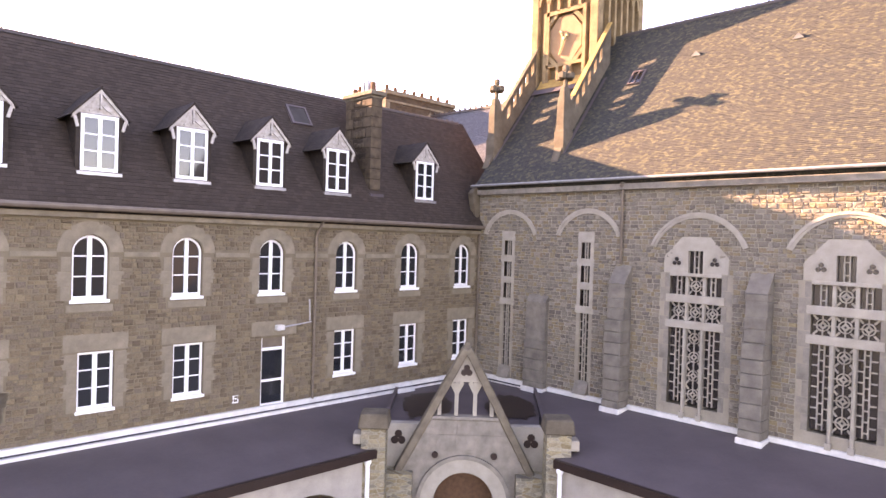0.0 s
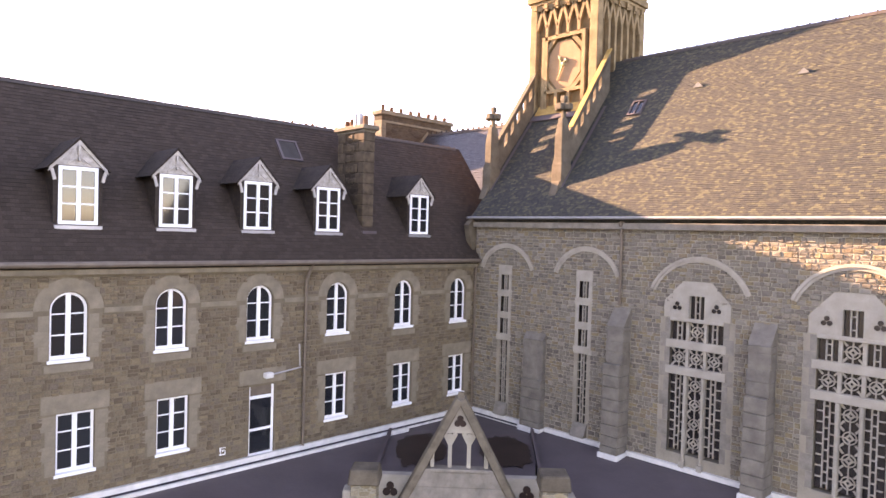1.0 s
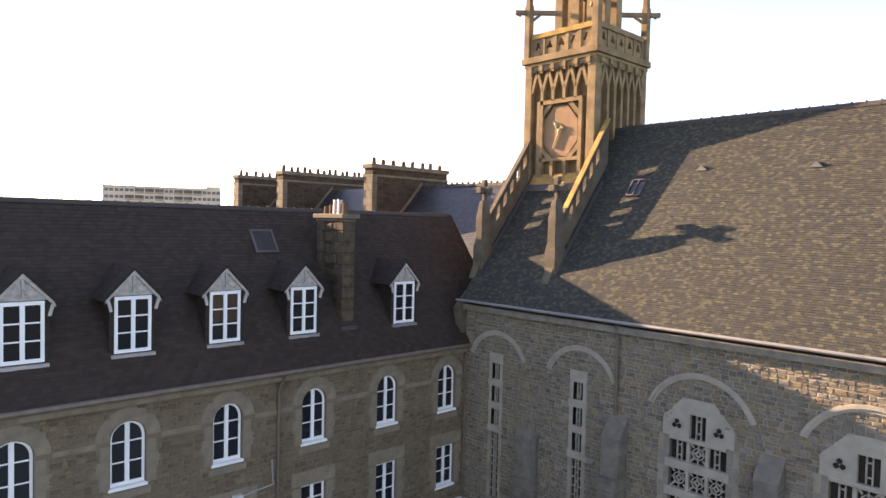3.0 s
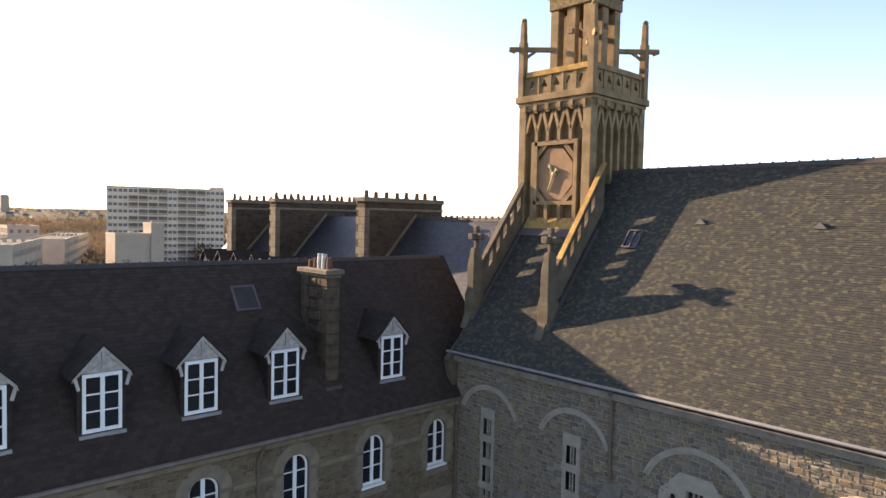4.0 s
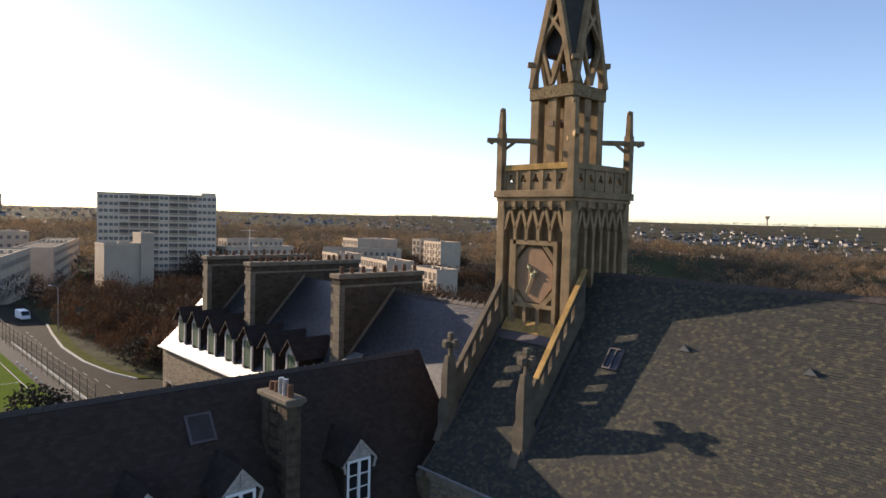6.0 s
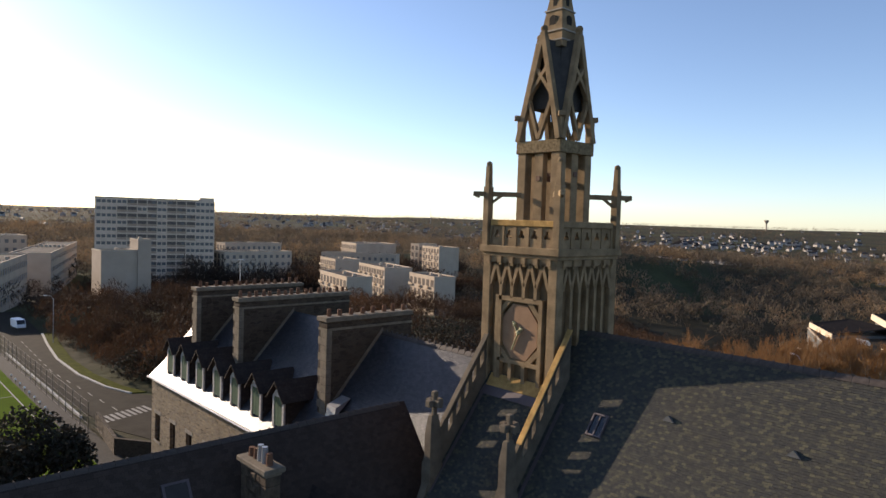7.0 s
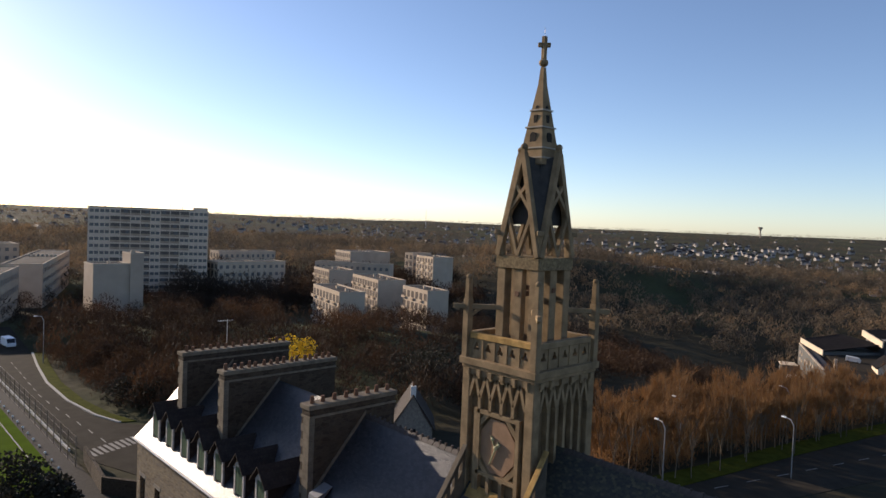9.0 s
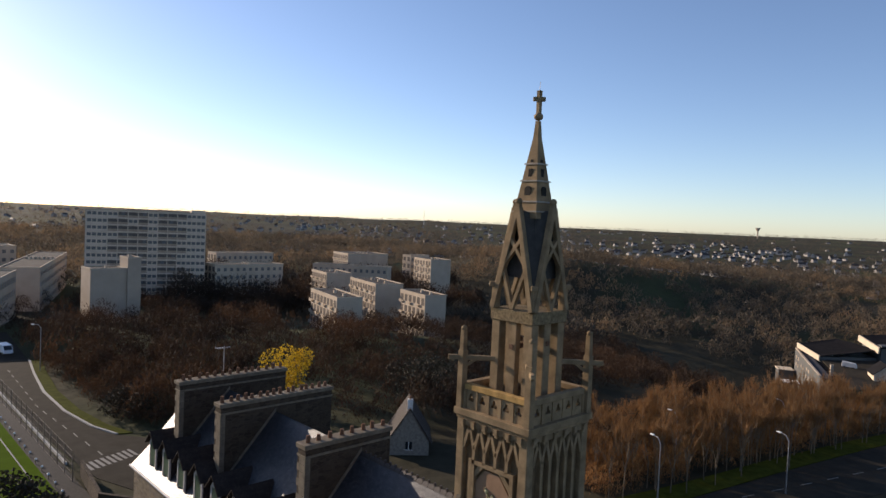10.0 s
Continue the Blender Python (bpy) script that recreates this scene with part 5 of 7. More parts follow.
# slabs over the arch
for r in range(2):
    z0, z1 = 3.3 + 0.45 * r, 3.73 + 0.45 * r
    n = 5
    for i in range(n):
        a0, a1 = -gx(z0) + 2 * gx(z0) * i / n, -gx(z0) + 2 * gx(z0) * (i + 1) / n
        b0, b1 = -gx(z1) + 2 * gx(z1) * i / n, -gx(z1) + 2 * gx(z1) * (i + 1) / n
        part("slab", Mesh().poly([(a0 + 0.012, -0.03, z0), (a1 - 0.012, -0.03, z0), (b1 - 0.012, -0.02, z1), (b0 + 0.012, -0.02, z1)], (0, 0.1, 0)), GRANITE, porch)
for s in (-1, 1):
    # dark disc stands for the shade inside the eyelet
    part("eyelet", Mesh().tube((s * 0.92, -0.08, 3.12), (s * 0.92, -0.035, 3.12), 0.1, n=14), NEAR_BLACK, porch)
    part("raking_coping", Mesh().beam((s * (gx(0.5) + 0.1), 0.14, 0.5), (s * 0.03, 0.14, 6.36), 0.24, 0.5, (0, 1, 0)), DARK_DRESSED, porch, bevel=0.03)
    for x in (0.29, 0.82):
        part("column", Mesh().box(s * x - 0.06, 0.08, 4.3, s * x + 0.06, 0.24, 5.32 if x < 0.5 else 4.85), GRANITE_PALE, porch)
    part("column_head", Mesh().beam((s * 0.29, 0.16, 5.0), (s * 0.12, 0.16, 5.32), 0.14, 0.1, (0, 1, 0)).beam((s * 0.29, 0.16, 5.0), (s * 0.46, 0.16, 5.32), 0.14, 0.1, (0, 1, 0)), GRANITE_PALE, porch)
    # flanking parapet with a trefoil and rubble piers
    part("parapet", Mesh().box(min(s * 1.35, s * 2.6), 0.3, 2.4, max(s * 1.35, s * 2.6), 0.6, 3.95), GRANITE_PALE, porch)
    # trefoil laid on as dark discs, its hollow's shade painted
    t = Mesh()
    for a in (90, 210, 330):
        t.tube((s * 2.1 + 0.13 * math.cos(radians(a)), 0.27, 3.5 + 0.13 * math.sin(radians(a))), (s * 2.1 + 0.13 * math.cos(radians(a)), 0.31, 3.5 + 0.13 * math.sin(radians(a))), 0.12, n=12)
    part("trefoil", t, NEAR_BLACK, porch)
    px = s * 2.72
    pier = new("pier")
    pier.parent = porch
    part("shaft", Mesh().box(px - 0.36, -1.3, 0, px + 0.36, -0.6, 4.2), RUBBLE_CHAPEL, pier, "lichen-spotted rubble pier")
    part("cap", Mesh().frustum(px - 0.46, -1.4, px + 0.46, -0.5, 4.2, px - 0.4, -1.34, px + 0.4, -0.56, 4.62), FLYER_STONE, pier, "weathered stone cap", 0.04)
    part("bracket_stone", Mesh().box(px + s * 0.36, -1.2, 3.7, px + s * 0.62, -0.7, 4.0) if s > 0 else Mesh().box(px - 0.62, -1.2, 3.7, px - 0.36, -0.7, 4.0), GRANITE_PALE, pier, bevel=0.03)
    part("flank_wall", Mesh().box(min(s * 1.6, s * 2.7), -0.4, 0, max(s * 1.6, s * 2.7), 0.28, 2.6), RUBBLE_CHAPEL, porch)
part("ledge", Mesh().box(-1.16, -0.08, 4.2, 1.16, 0.3, 4.3), GRANITE, porch, bevel=0.015)
part("trefoil_gable", Mesh().poly([(-0.48, 0.06, 5.34), (0.48, 0.06, 5.34), (0, 0.06, 6.3)], (0, 0.16, 0)), GRANITE_PALE, porch)
# same dark discs paint the shaded hollow in the gable
t = Mesh()
for a in (90, 210, 330):
    t.tube((0.095 * math.cos(radians(a)), 0.04, 5.68 + 0.095 * math.sin(radians(a))), (0.095 * math.cos(radians(a)), 0.065, 5.68 + 0.095 * math.sin(radians(a))), 0.1, n=12)
part("trefoil", t, NEAR_BLACK, porch)
part("finial", Mesh().frustum(-0.15, 0.0, 0.15, 0.3, 6.2, -0.08, 0.08, 0.08, 0.22, 6.55), DARK_DRESSED, porch)
part("door_leaf", Mesh().box(-0.95, 0.6, 0, 0.95, 0.68, 2.6), OAK, porch, "dark brown wooden door")
tagged(part("damp_patch", puddle(2.1, -4.9, 1.75, 0.85, -0.785, 1.0), NEAR_BLACK), "dark damp patch on the felt roof", "stain", kind="structure")
tagged(part("damp_patch", puddle(4.35, -2.75, 1.75, 0.85, -0.785, 4.0), NEAR_BLACK), "dark damp patch on the felt roof", "stain", kind="structure")
tagged(part("pavement", Mesh().box(4.3, -34, 0.0, 34, -4.8, 0.03), plain("court_gravel", (0.3, 0.27, 0.22), 0.95, 0, 0.2, 1.2, 0.4)), "pale gravel floor of the court", "pavement", kind="structure")

# pipes, box and lamp on the wing's wall
part("downpipe", Mesh().tube((0.09, -8.62, 4.6), (0.09, -8.62, 10.4), 0.05, n=8).tube((0.09, -8.62, 10.4), (0.3, -8.5, 10.9), 0.05, n=8), BROWN_METAL, wing)
part("cable_pipe", Mesh().tube((0.06, -8.72, 7.35), (0.06, -9.9, 7.22), 0.025, n=6).tube((0.06, -8.78, 7.4), (0.06, -8.82, 8.15), 0.03, n=6), ZINC, wing)
part("wall_lamp", Mesh().box(0.0, -10.15, 7.14, 0.22, -9.85, 7.32), WHITE_RENDER, wing, bevel=0.03)
sign = part("notice_plate", Mesh().box(0.0, -11.62, 4.86, 0.03, -11.42, 5.1), WHITE, wing, "small white notice plate")
part("notice_mark", Mesh().box(0.031, -11.58, 4.9, 0.036, -11.54, 5.0).box(0.031, -11.5, 4.9, 0.036, -11.46, 5.0).box(0.031, -11.58, 5.03, 0.036, -11.46, 5.06), NEAR_BLACK, sign)
rs = new("roof_window")
rs.parent = wing
rs.matrix_basis = pose(-2.75, -7.75, wing_roof_z(-2.75), 0, math.degrees(math.atan(SLOPE)), 0)
part("frame", Mesh().box(-0.5, -0.45, 0.0, 0.5, -0.36, 0.1).box(-0.5, 0.36, 0, 0.5, 0.45, 0.1).box(-0.5, -0.36, 0, -0.42, 0.36, 0.1).box(0.42, -0.36, 0, 0.5, 0.36, 0.1), LEAD, rs)
# dark matt colour replaces glass so the pane mirrors no bright sky
part("pane", Mesh().box(-0.42, -0.36, 0.05, 0.42, 0.36, 0.07), plain("dull_pane", (0.05, 0.045, 0.043), 0.8, 0, 0.2, 2.0, 0.05), rs)

# ---- streets and the field behind the school ----
GZ = -4.0
ASPHALT = plain("asphalt", (0.042, 0.035, 0.026), 0.95, 0, 0.25, 0.5, 0.2, 0.15)
TURF = plain("sports_turf", (0.06, 0.1, 0.004), 0.98, 0, 0.15, 0.4, 0.3, 0.04)
VERGE = plain("verge_grass", (0.062, 0.066, 0.01), 0.95, 0, 0.35, 0.8, 0.5, 0.06)
LINE = plain("road_paint", (0.22, 0.2, 0.175), 0.7, 0, 0.15, 2.0)
KERB = plain("kerb_concrete", (0.4, 0.38, 0.34), 0.8, 0, 0.15, 2.0)


def band(left, right, z, thick=0.05):
    m = Mesh()
    for i in range(len(left) - 1):
        m.poly([(*left[i], z), (*left[i + 1], z), (*right[i + 1], z), (*right[i], z)], (0, 0, -thick))
    return m


street_l = [(-190, 13.5), (-150, 11.4), (-125, 9.9), (-106, 9.6), (-92, 9.7), (-82, 10.1), (-72, 10.7), (-60, 15), (-48, 32)]
street_r = [(-190, 22), (-150, 19.0), (-136, 17.0), (-120, 15.2), (-105, 15.0), (-94, 16.2), (-88, 18.0), (-80, 24), (-62, 46)]
tagged(part("road", band(street_l, street_r, GZ + 0.06), ASPHALT), "worn grey asphalt street curving past the school", "road", kind="structure")
tagged(part("kerb", band([(x, y + 0.0) for x, y in street_r[1:7]], [(x + 0.1, y + 0.4) for x, y in street_r[1:7]], GZ + 0.22, 0.22), KERB), "pale concrete kerb along the bend", "kerb", kind="structure")
tagged(part("verge", band([(x + 0.1, y + 0.41) for x, y in street_r[1:7]], [(x + 0.8, y + 2.4) for x, y in street_r[1:7]], GZ + 0.14, 0.12), VERGE), "yellow-green grass verge behind the kerb", "grass", kind="structure")
marks = Mesh()
for i in range(9):
    x, y = -76.4 - 0.28 * i, 10.9 + 0.8 * i
    marks.poly([(x - 1.5, y - 0.2, GZ + 0.07), (x + 1.5, y + 0.1, GZ + 0.07), (x + 1.5, y + 0.55, GZ + 0.07), (x - 1.5, y + 0.25, GZ + 0.07)], (0, 0, 0.006))
tagged(part("crosswalk", marks, LINE), "worn white zebra crossing on the street", "road marking", kind="structure")
dash = Mesh()
for i in range(13):
    x = -142 + 5.0 * i
    y = 13.6 - 0.045 * (x + 142) if x < -110 else 12.2 + 0.055 * (x + 110)
    dash.poly([(x, y, GZ + 0.07), (x + 2.2, y, GZ + 0.07), (x + 2.2, y + 0.16, GZ + 0.07), (x, y + 0.16, GZ + 0.07)], (0, 0, 0.006))
tagged(part("centre_line", dash, LINE), "dashed white centre line", "road marking", kind="structure")
tagged(part("turf", Mesh().box(-150, -45, GZ, -52, 5.8, GZ + 0.08), TURF), "bright green synthetic sports turf", "sports field", kind="structure")
lines = Mesh().box(-150, 4.2, GZ + 0.08, -60, 4.36, GZ + 0.088).box(-96, -40, GZ + 0.08, -95.85, 4.2, GZ + 0.088)
tagged(part("field_line", lines, LINE), "white touchline on the turf", "field marking", kind="structure")
tagged(part("path", Mesh().box(-150, 5.8, GZ, -58, 8.6, GZ + 0.05), plain("dark_path", (0.05, 0.045, 0.04), 0.9)), "dark path beside the field", "path", kind="structure")
edging = thing("field_edging", "low pale concrete edging along the street side", "edging")
part("kerb_stone", Mesh().box(-130, 8.9, GZ, -79, 9.15, GZ + 0.35), KERB, edging)
for i in range(14):
    lamp = thing("field_lamp", "small round white lamp on the edge of the turf", "lamp", pose(-108 + 3.3 * i, 6.0, GZ + 0.08), "lamps along the turf")
    part("post", Mesh().tube((0, 0, 0), (0, 0, 0.5), 0.05, n=6), BROWN_METAL, lamp)
    part("globe", Mesh().ball((0, 0, 0.62), 0.16), WHITE, lamp)
fence = thing("fence", "tall dark wire fence between the field and the street", "fence")
post = part("post", Mesh().tube((0, 0, 0), (0, 0, 4.0), 0.06, n=6), BROWN_METAL, fence)
post.matrix_basis = pose(-148, 8.1, GZ)
for i in range(1, 22):
    again(post, fence, pose(-148 + 3.6 * i, 8.1, GZ))
for z in (0.15, 1.1, 2.1, 3.1, 3.95):
    part("wire_rail", Mesh().beam((-148, 8.1, GZ + z), (-72.5, 8.1, GZ + z), 0.04, 0.04), BROWN_METAL, fence)
boundary = thing("boundary_wall", "low dark rubble wall beside the street", "wall")
part("wall", Mesh().beam((-74, 9.6, GZ + 1.0), (-62, 8.3, GZ + 1.0), 0.4, 2.0).beam((-62, 8.3, GZ + 1.0), (-50, 17.0, GZ + 1.0), 0.4, 2.0), RUBBLE_DARK, boundary)
tagged(part("road", band([(-22.5, 55), (-19.2, 70), (-15, 91), (-10, 113), (0, 150)], [(-17, 50), (-12, 66), (-4, 90), (4, 114), (16, 147)], GZ + 0.06), ASPHALT), "dark asphalt road below the wood", "road", kind="structure")
dash = Mesh()
for i in range(14):
    p = Vector((-21, 57, GZ + 0.07)) + Vector((0.3, 0.95, 0)) * 6.0 * i
    dash.poly([p, p + Vector((0.3, 0.95, 0)) * 2.5, p + Vector((0.3, 0.95, 0)) * 2.5 + Vector((0.15, -0.05, 0)), p + Vector((0.15, -0.05, 0))], (0, 0, 0.006))
tagged(part("centre_line", dash, LINE), "dashed white centre line", "road marking", kind="structure")
tagged(part("verge", band([(-27, 56), (-23.2, 71), (-19, 92), (-13.8, 114), (-3.5, 151)], [(-22.7, 55), (-19.4, 70), (-15.2, 91), (-10.2, 113), (-0.2, 150)], GZ + 0.1), VERGE), "sunlit strip of grass under the trees", "grass", kind="structure")


def street_lamp(x, y, h, turn):
    t = thing("street_lamp", "tall grey street lamp with a curved arm", "street lamp", pose(x, y, GZ, 0, 0, turn), "street lamps")
    part("pole", Mesh().tube((0, 0, 0), (0, 0, h - 0.8), 0.1, 0.06, 8).tube((0, 0, h - 0.8), (0.5, 0, h), 0.06, 0.05, 8).tube((0.5, 0, h), (1.3, 0, h + 0.1), 0.05, 0.04, 8), ZINC, t)
    part("lamp_head", Mesh().box(1.2, -0.14, h + 0.04, 1.85, 0.14, h + 0.2), WHITE, t, bevel=0.03)


for x, y, h, a in ((-137.5, 18.6, 10.0, -90), (-12.2, 80.5, 8.0, 165), (-22.5, 64.5, 8.0, 165), (-27.0, 78.0, 8.0, 165), (-19.5, 100.0, 8.0, 165)):
    street_lamp(x, y, h, a)


def van(x, y, turn, label, c):
    t = thing("van", label, "van", pose(x, y, GZ + 0.06, 0, 0, turn))
    paint = plain("van_paint", c, 0.3, 0, 0.05)
    part("body", Mesh().poly([(-2.4, -0.95, 0.4), (2.4, -0.95, 0.4), (2.4, -0.95, 1.1), (1.5, -0.95, 2.2), (-2.4, -0.95, 2.3)], (0, 1.9, 0)), paint, t, bevel=0.08)
    part("windscreen", Mesh().poly([(2.3, -0.8, 1.22), (1.56, -0.8, 2.12), (1.56, 0.8, 2.12), (2.3, 0.8, 1.22)], (0.03, 0, 0.03)), GLASS, t)
    for a in (-1.5, 1.5):
        for b in (-0.9, 0.9):
            part("wheel", Mesh().tube((a, b - 0.1, 0.33), (a, b + 0.1, 0.33), 0.33, n=14), NEAR_BLACK, t)


van(-160.0, 16.4, 5, "white delivery van standing on the street", (0.75, 0.75, 0.75))

# ---- apartment blocks in the valley ----
CONCRETE = plain("pale_render", (0.43, 0.345, 0.26), 0.85, 0, 0.12, 0.2, 0.1)
CONCRETE_GREY = plain("grey_panel_render", (0.38, 0.3, 0.23), 0.85, 0, 0.12, 0.2, 0.1)
ROOF_GRAVEL = plain("gravel_flat_roof", (0.05, 0.045, 0.042), 1.0, 0, 0.3, 0.3)
# flat panels on the walls; the recess's shade is in their colour
LOGGIA = plain("loggia_shade_panel", (0.12, 0.1, 0.085), 0.9, 0, 0.3, 0.3)
GLASS_FAR = glass("far_pane", (0.09, 0.085, 0.085), 0.3)


def apartment(x, y, a, b, h, floors, turn, label, bays_x=None, bays_y=None, balcony=True, base=None):
    """x, y: the corner nearest the school; a runs to -x, b to +y."""
    z = (ground_height(x, y) if base is None else base) - 1
    h += 1
    t = thing("apartment_building", label, "apartment building", pose(x, y, z, 0, 0, turn), "apartment buildings")
    part("wall", Mesh().box(-a, 0, 0, 0, b, h), CONCRETE if balcony else CONCRETE_GREY, t)
    part("roof", Mesh().box(-a + 0.4, 0.4, h, -0.4, b - 0.4, h + 0.12), ROOF_GRAVEL, t)
    part("parapet", Mesh().box(-a - 0.1, -0.1, h, 0.1, 0.3, h + 0.5).box(-a - 0.1, b - 0.3, h, 0.1, b + 0.1, h + 0.5).box(-a - 0.1, 0.3, h, -a + 0.3, b - 0.3, h + 0.5).box(-0.3, 0.3, h, 0.1, b - 0.3, h + 0.5), CONCRETE, t)
    fh = (h - 1.2) / floors
    nx = bays_x if bays_x is not None else max(1, int(a / 3.2))
    ny = bays_y if bays_y is not None else max(1, int(b / 3.2))
    wx = Mesh().box(-1.2, 0, 0, 1.2, 0.12, fh * 0.62).done("window")
    wy = Mesh().box(0, -0.75, 0, 0.12, 0.75, fh * 0.42).done("window")
    lg = Mesh().box(-1.2, -0.9, 0, 1.2, -0.8, 1.0).box(-1.2, -0.8, -0.12, 1.2, 0, 0.0).done("balcony")
    for f in range(floors):
        zz = 1.3 + fh * f
        for i in range(nx):
            xx = -a + a * (i + 0.5) / nx
            w = part("window", wx, GLASS_FAR if (i + f) % 3 else LOGGIA, t)
            w.location = (xx, -0.06, zz + 0.6)
            if balcony and i % 2 == 0:
                bal = part("balcony", lg, CONCRETE, t)
                bal.location = (xx, 0, zz)
        for i in range(ny):
            w = part("window", wy, GLASS_FAR, t)
            w.location = (-0.06, b * (i + 0.5) / ny, zz + 0.75)
    for i in range(max(1, int((a + b) / 14))):
        part("roof_vent", Mesh().box(-a * (i + 0.6) / (1 + int((a + b) / 14)) - 0.5, b * 0.5 - 0.5, h + 0.12, -a * (i + 0.6) / (1 + int((a + b) / 14)) + 0.5, b * 0.5 + 0.5, h + 1.1), CONCRETE, t)
    return t


PALE = "pale rendered flat-roofed apartment block with balconies"
for x, y, top, a, b, h, fl, turn in ((-160.6, 108.5, 4.3, 28, 9, 11, 4, -15), (-205.3, 159.2, 2.7, 32, 13, 15, 5, -16), (-171, 157, 1.7, 22, 9.5, 13, 4, -14), (-257.2, 168.8, 2.8, 23, 13, 14, 5, -14), (-306.9, 192.3, 3.5, 10, 44, 12, 4, -52),
                              (-347.4, 245.7, 6.4, 26, 30, 13, 4, -12), (-281.5, 122.3, 5.6, 12, 36, 14, 5, 0), (-363.1, 160.2, 6.0, 12, 38, 13, 4, 0), (-275.5, 255.7, 7.4, 22, 14, 16, 5, -14), (-306.4, 266.1, 8.0, 8, 16, 13, 4, 0),
                              (-257.3, 44.3, 7.3, 13, 97, 18, 6, 71), (-189.6, 16.5, 8.3, 12, 51, 16, 5, 71), (-344.4, 40.3, 10.5, 21, 13, 15, 5, 0)):
    apartment(x, y, a, b, h + 5, fl, turn, PALE, 0 if turn == 71 else None, 0 if -20 < turn < 0 else None, base=top - h - 5)
apartment(-207.7, 47.4, 10, 11, 22, 5, 0, "white windowless end of an apartment block", 0, 0, False, base=-11)
apartment(-207.1, 58.4, 8, 4.2, 25.5, 5, 0, "narrow white stair tower of an apartment block", 0, 0, False, base=-11)
# the tall slab
# panel colour raised to imitate haze in front of the slab
SLAB = plain("haze_lightened_beige_panels", (0.58, 0.46, 0.35), 0.85, 0, 0.15, 0.25, 0.1)
DX, DY = 16.0, 47.8
turn = math.degrees(math.atan2(DY, DX)) - 90
tower_block = thing("apartment_building", "tall grey slab of flats with rows of balconies", "apartment building", pose(-284.9, 118.6, -14, 0, 0, turn), "apartment buildings")
L, Hs = 50.4, 43.6
part("wall", Mesh().box(-13, -L, 0, 0, 0, Hs), SLAB, tower_block)
part("lift_house", Mesh().box(-8, -6.5, Hs, -0.6, -0.3, Hs + 1.6), SLAB, tower_block)
part("parapet", Mesh().box(-13.2, -L - 0.2, Hs, 0.2, -5.6, Hs + 0.5), CONCRETE, tower_block)
for i in range(8):
    part("antenna", Mesh().tube((-3, -6 - 5.4 * i, Hs + 0.5), (-3, -6 - 5.4 * i, Hs + 1.6 + 0.5 * (i % 3)), 0.1, n=5), ZINC, tower_block)
wn_mesh = Mesh().box(-0.1, -0.8, 0, 0.06, 0.8, 1.35).done("window")
lo_mesh = Mesh().box(-0.1, -1.9, 0, 0.05, 1.9, 1.5).done("loggia")
bp_mesh = Mesh().box(0, -1.95, 0, 0.25, 1.95, 1.0).done("balcony_panel")
fl_h = Hs / 14.0
panel_tan = plain("balcony_panels", (0.36, 0.27, 0.2), 0.8, 0, 0.2, 0.3)
blind = plain("lowered_blinds", (0.6, 0.56, 0.5), 0.7, 0, 0.15, 0.5)
slab_rnd = random.Random(17)
for f in range(1, 14):
    z = fl_h * f
    for i in range(12):
        y = -2.2 - 4.15 * i
        kind = slab_rnd.random()
        if i in (3, 4, 6, 8) or (i in (2, 7, 9) and kind < 0.6):
            part("loggia", lo_mesh, LOGGIA if kind < 0.75 else GLASS_FAR, tower_block).location = (0, y, z + 1.1)
            part("balcony_panel", bp_mesh, panel_tan, tower_block).location = (0, y, z + 0.18)
            if kind > 0.5:
                part("blind", wn_mesh, blind, tower_block).location = (0.03, y + slab_rnd.uniform(-1, 1), z + 1.15)
        else:
            for dy in (-1.05, 0.95):
                part("window", wn_mesh, blind if slab_rnd.random() < 0.25 else GLASS_FAR, tower_block).location = (0, y + dy, z + 1.0)

DARK_ROOF = plain("dark_roofing_felt", (0.02, 0.019, 0.02), 1.0, 0, 0.25, 0.4, spec=0.0)
# terraced building running down the slope: a grey clad front, dark roofs with cream verges, a yard behind
CLADDING = plain("grey_cladding", (0.1, 0.097, 0.09), 0.7, 0, 0.12, 0.4, 0.1)
CREAM = plain("cream_verge", (0.62, 0.5, 0.36), 0.8, 0, 0.1, 0.3)
hall = thing("terraced_building", "grey clad terraced building with dark felt roofs and cream verges", "building", pose(-83.5, 303.3, -18.6, 0, 0, -61))


def slanted(x0, x1, y0, y1, za, zb, deep):
    """A block whose top falls from za to zb along its length."""
    return Mesh().poly([(x0, y0, -deep), (x1, y0, -deep), (x1, y0, zb), (x0, y0, za)], (0, y1 - y0, 0))


part("facade", slanted(0, 44, 0, 0.5, 0, -3.2, 16), CLADDING, hall)
part("facade", slanted(47, 69, -1.0, -0.5, -2.4, -4.6, 16), CLADDING, hall)
part("end_wall", Mesh().box(-0.5, 0.0, -16, 0, 9, -0.6), CLADDING, hall)
part("coping", Mesh().beam((-0.6, 0.25, 0.15), (44.2, 0.25, -3.05), 0.8, 0.35), CONCRETE, hall)
part("roof_strip", slanted(0, 46, 0.7, 4.2, -0.4, -3.4, 4), plain("grey_membrane", (0.07, 0.07, 0.075), 0.95, 0, 0.2, 0.3, spec=0.0), hall)
part("dark_strip", slanted(6, 62, 4.2, 6.5, -1.4, -4.4, 5), DARK_ROOF, hall)
part("verge", Mesh().beam((-0.3, 0.7, 1.6), (18.6, 5.4, -0.4), 0.5, 2.2), CREAM, hall)
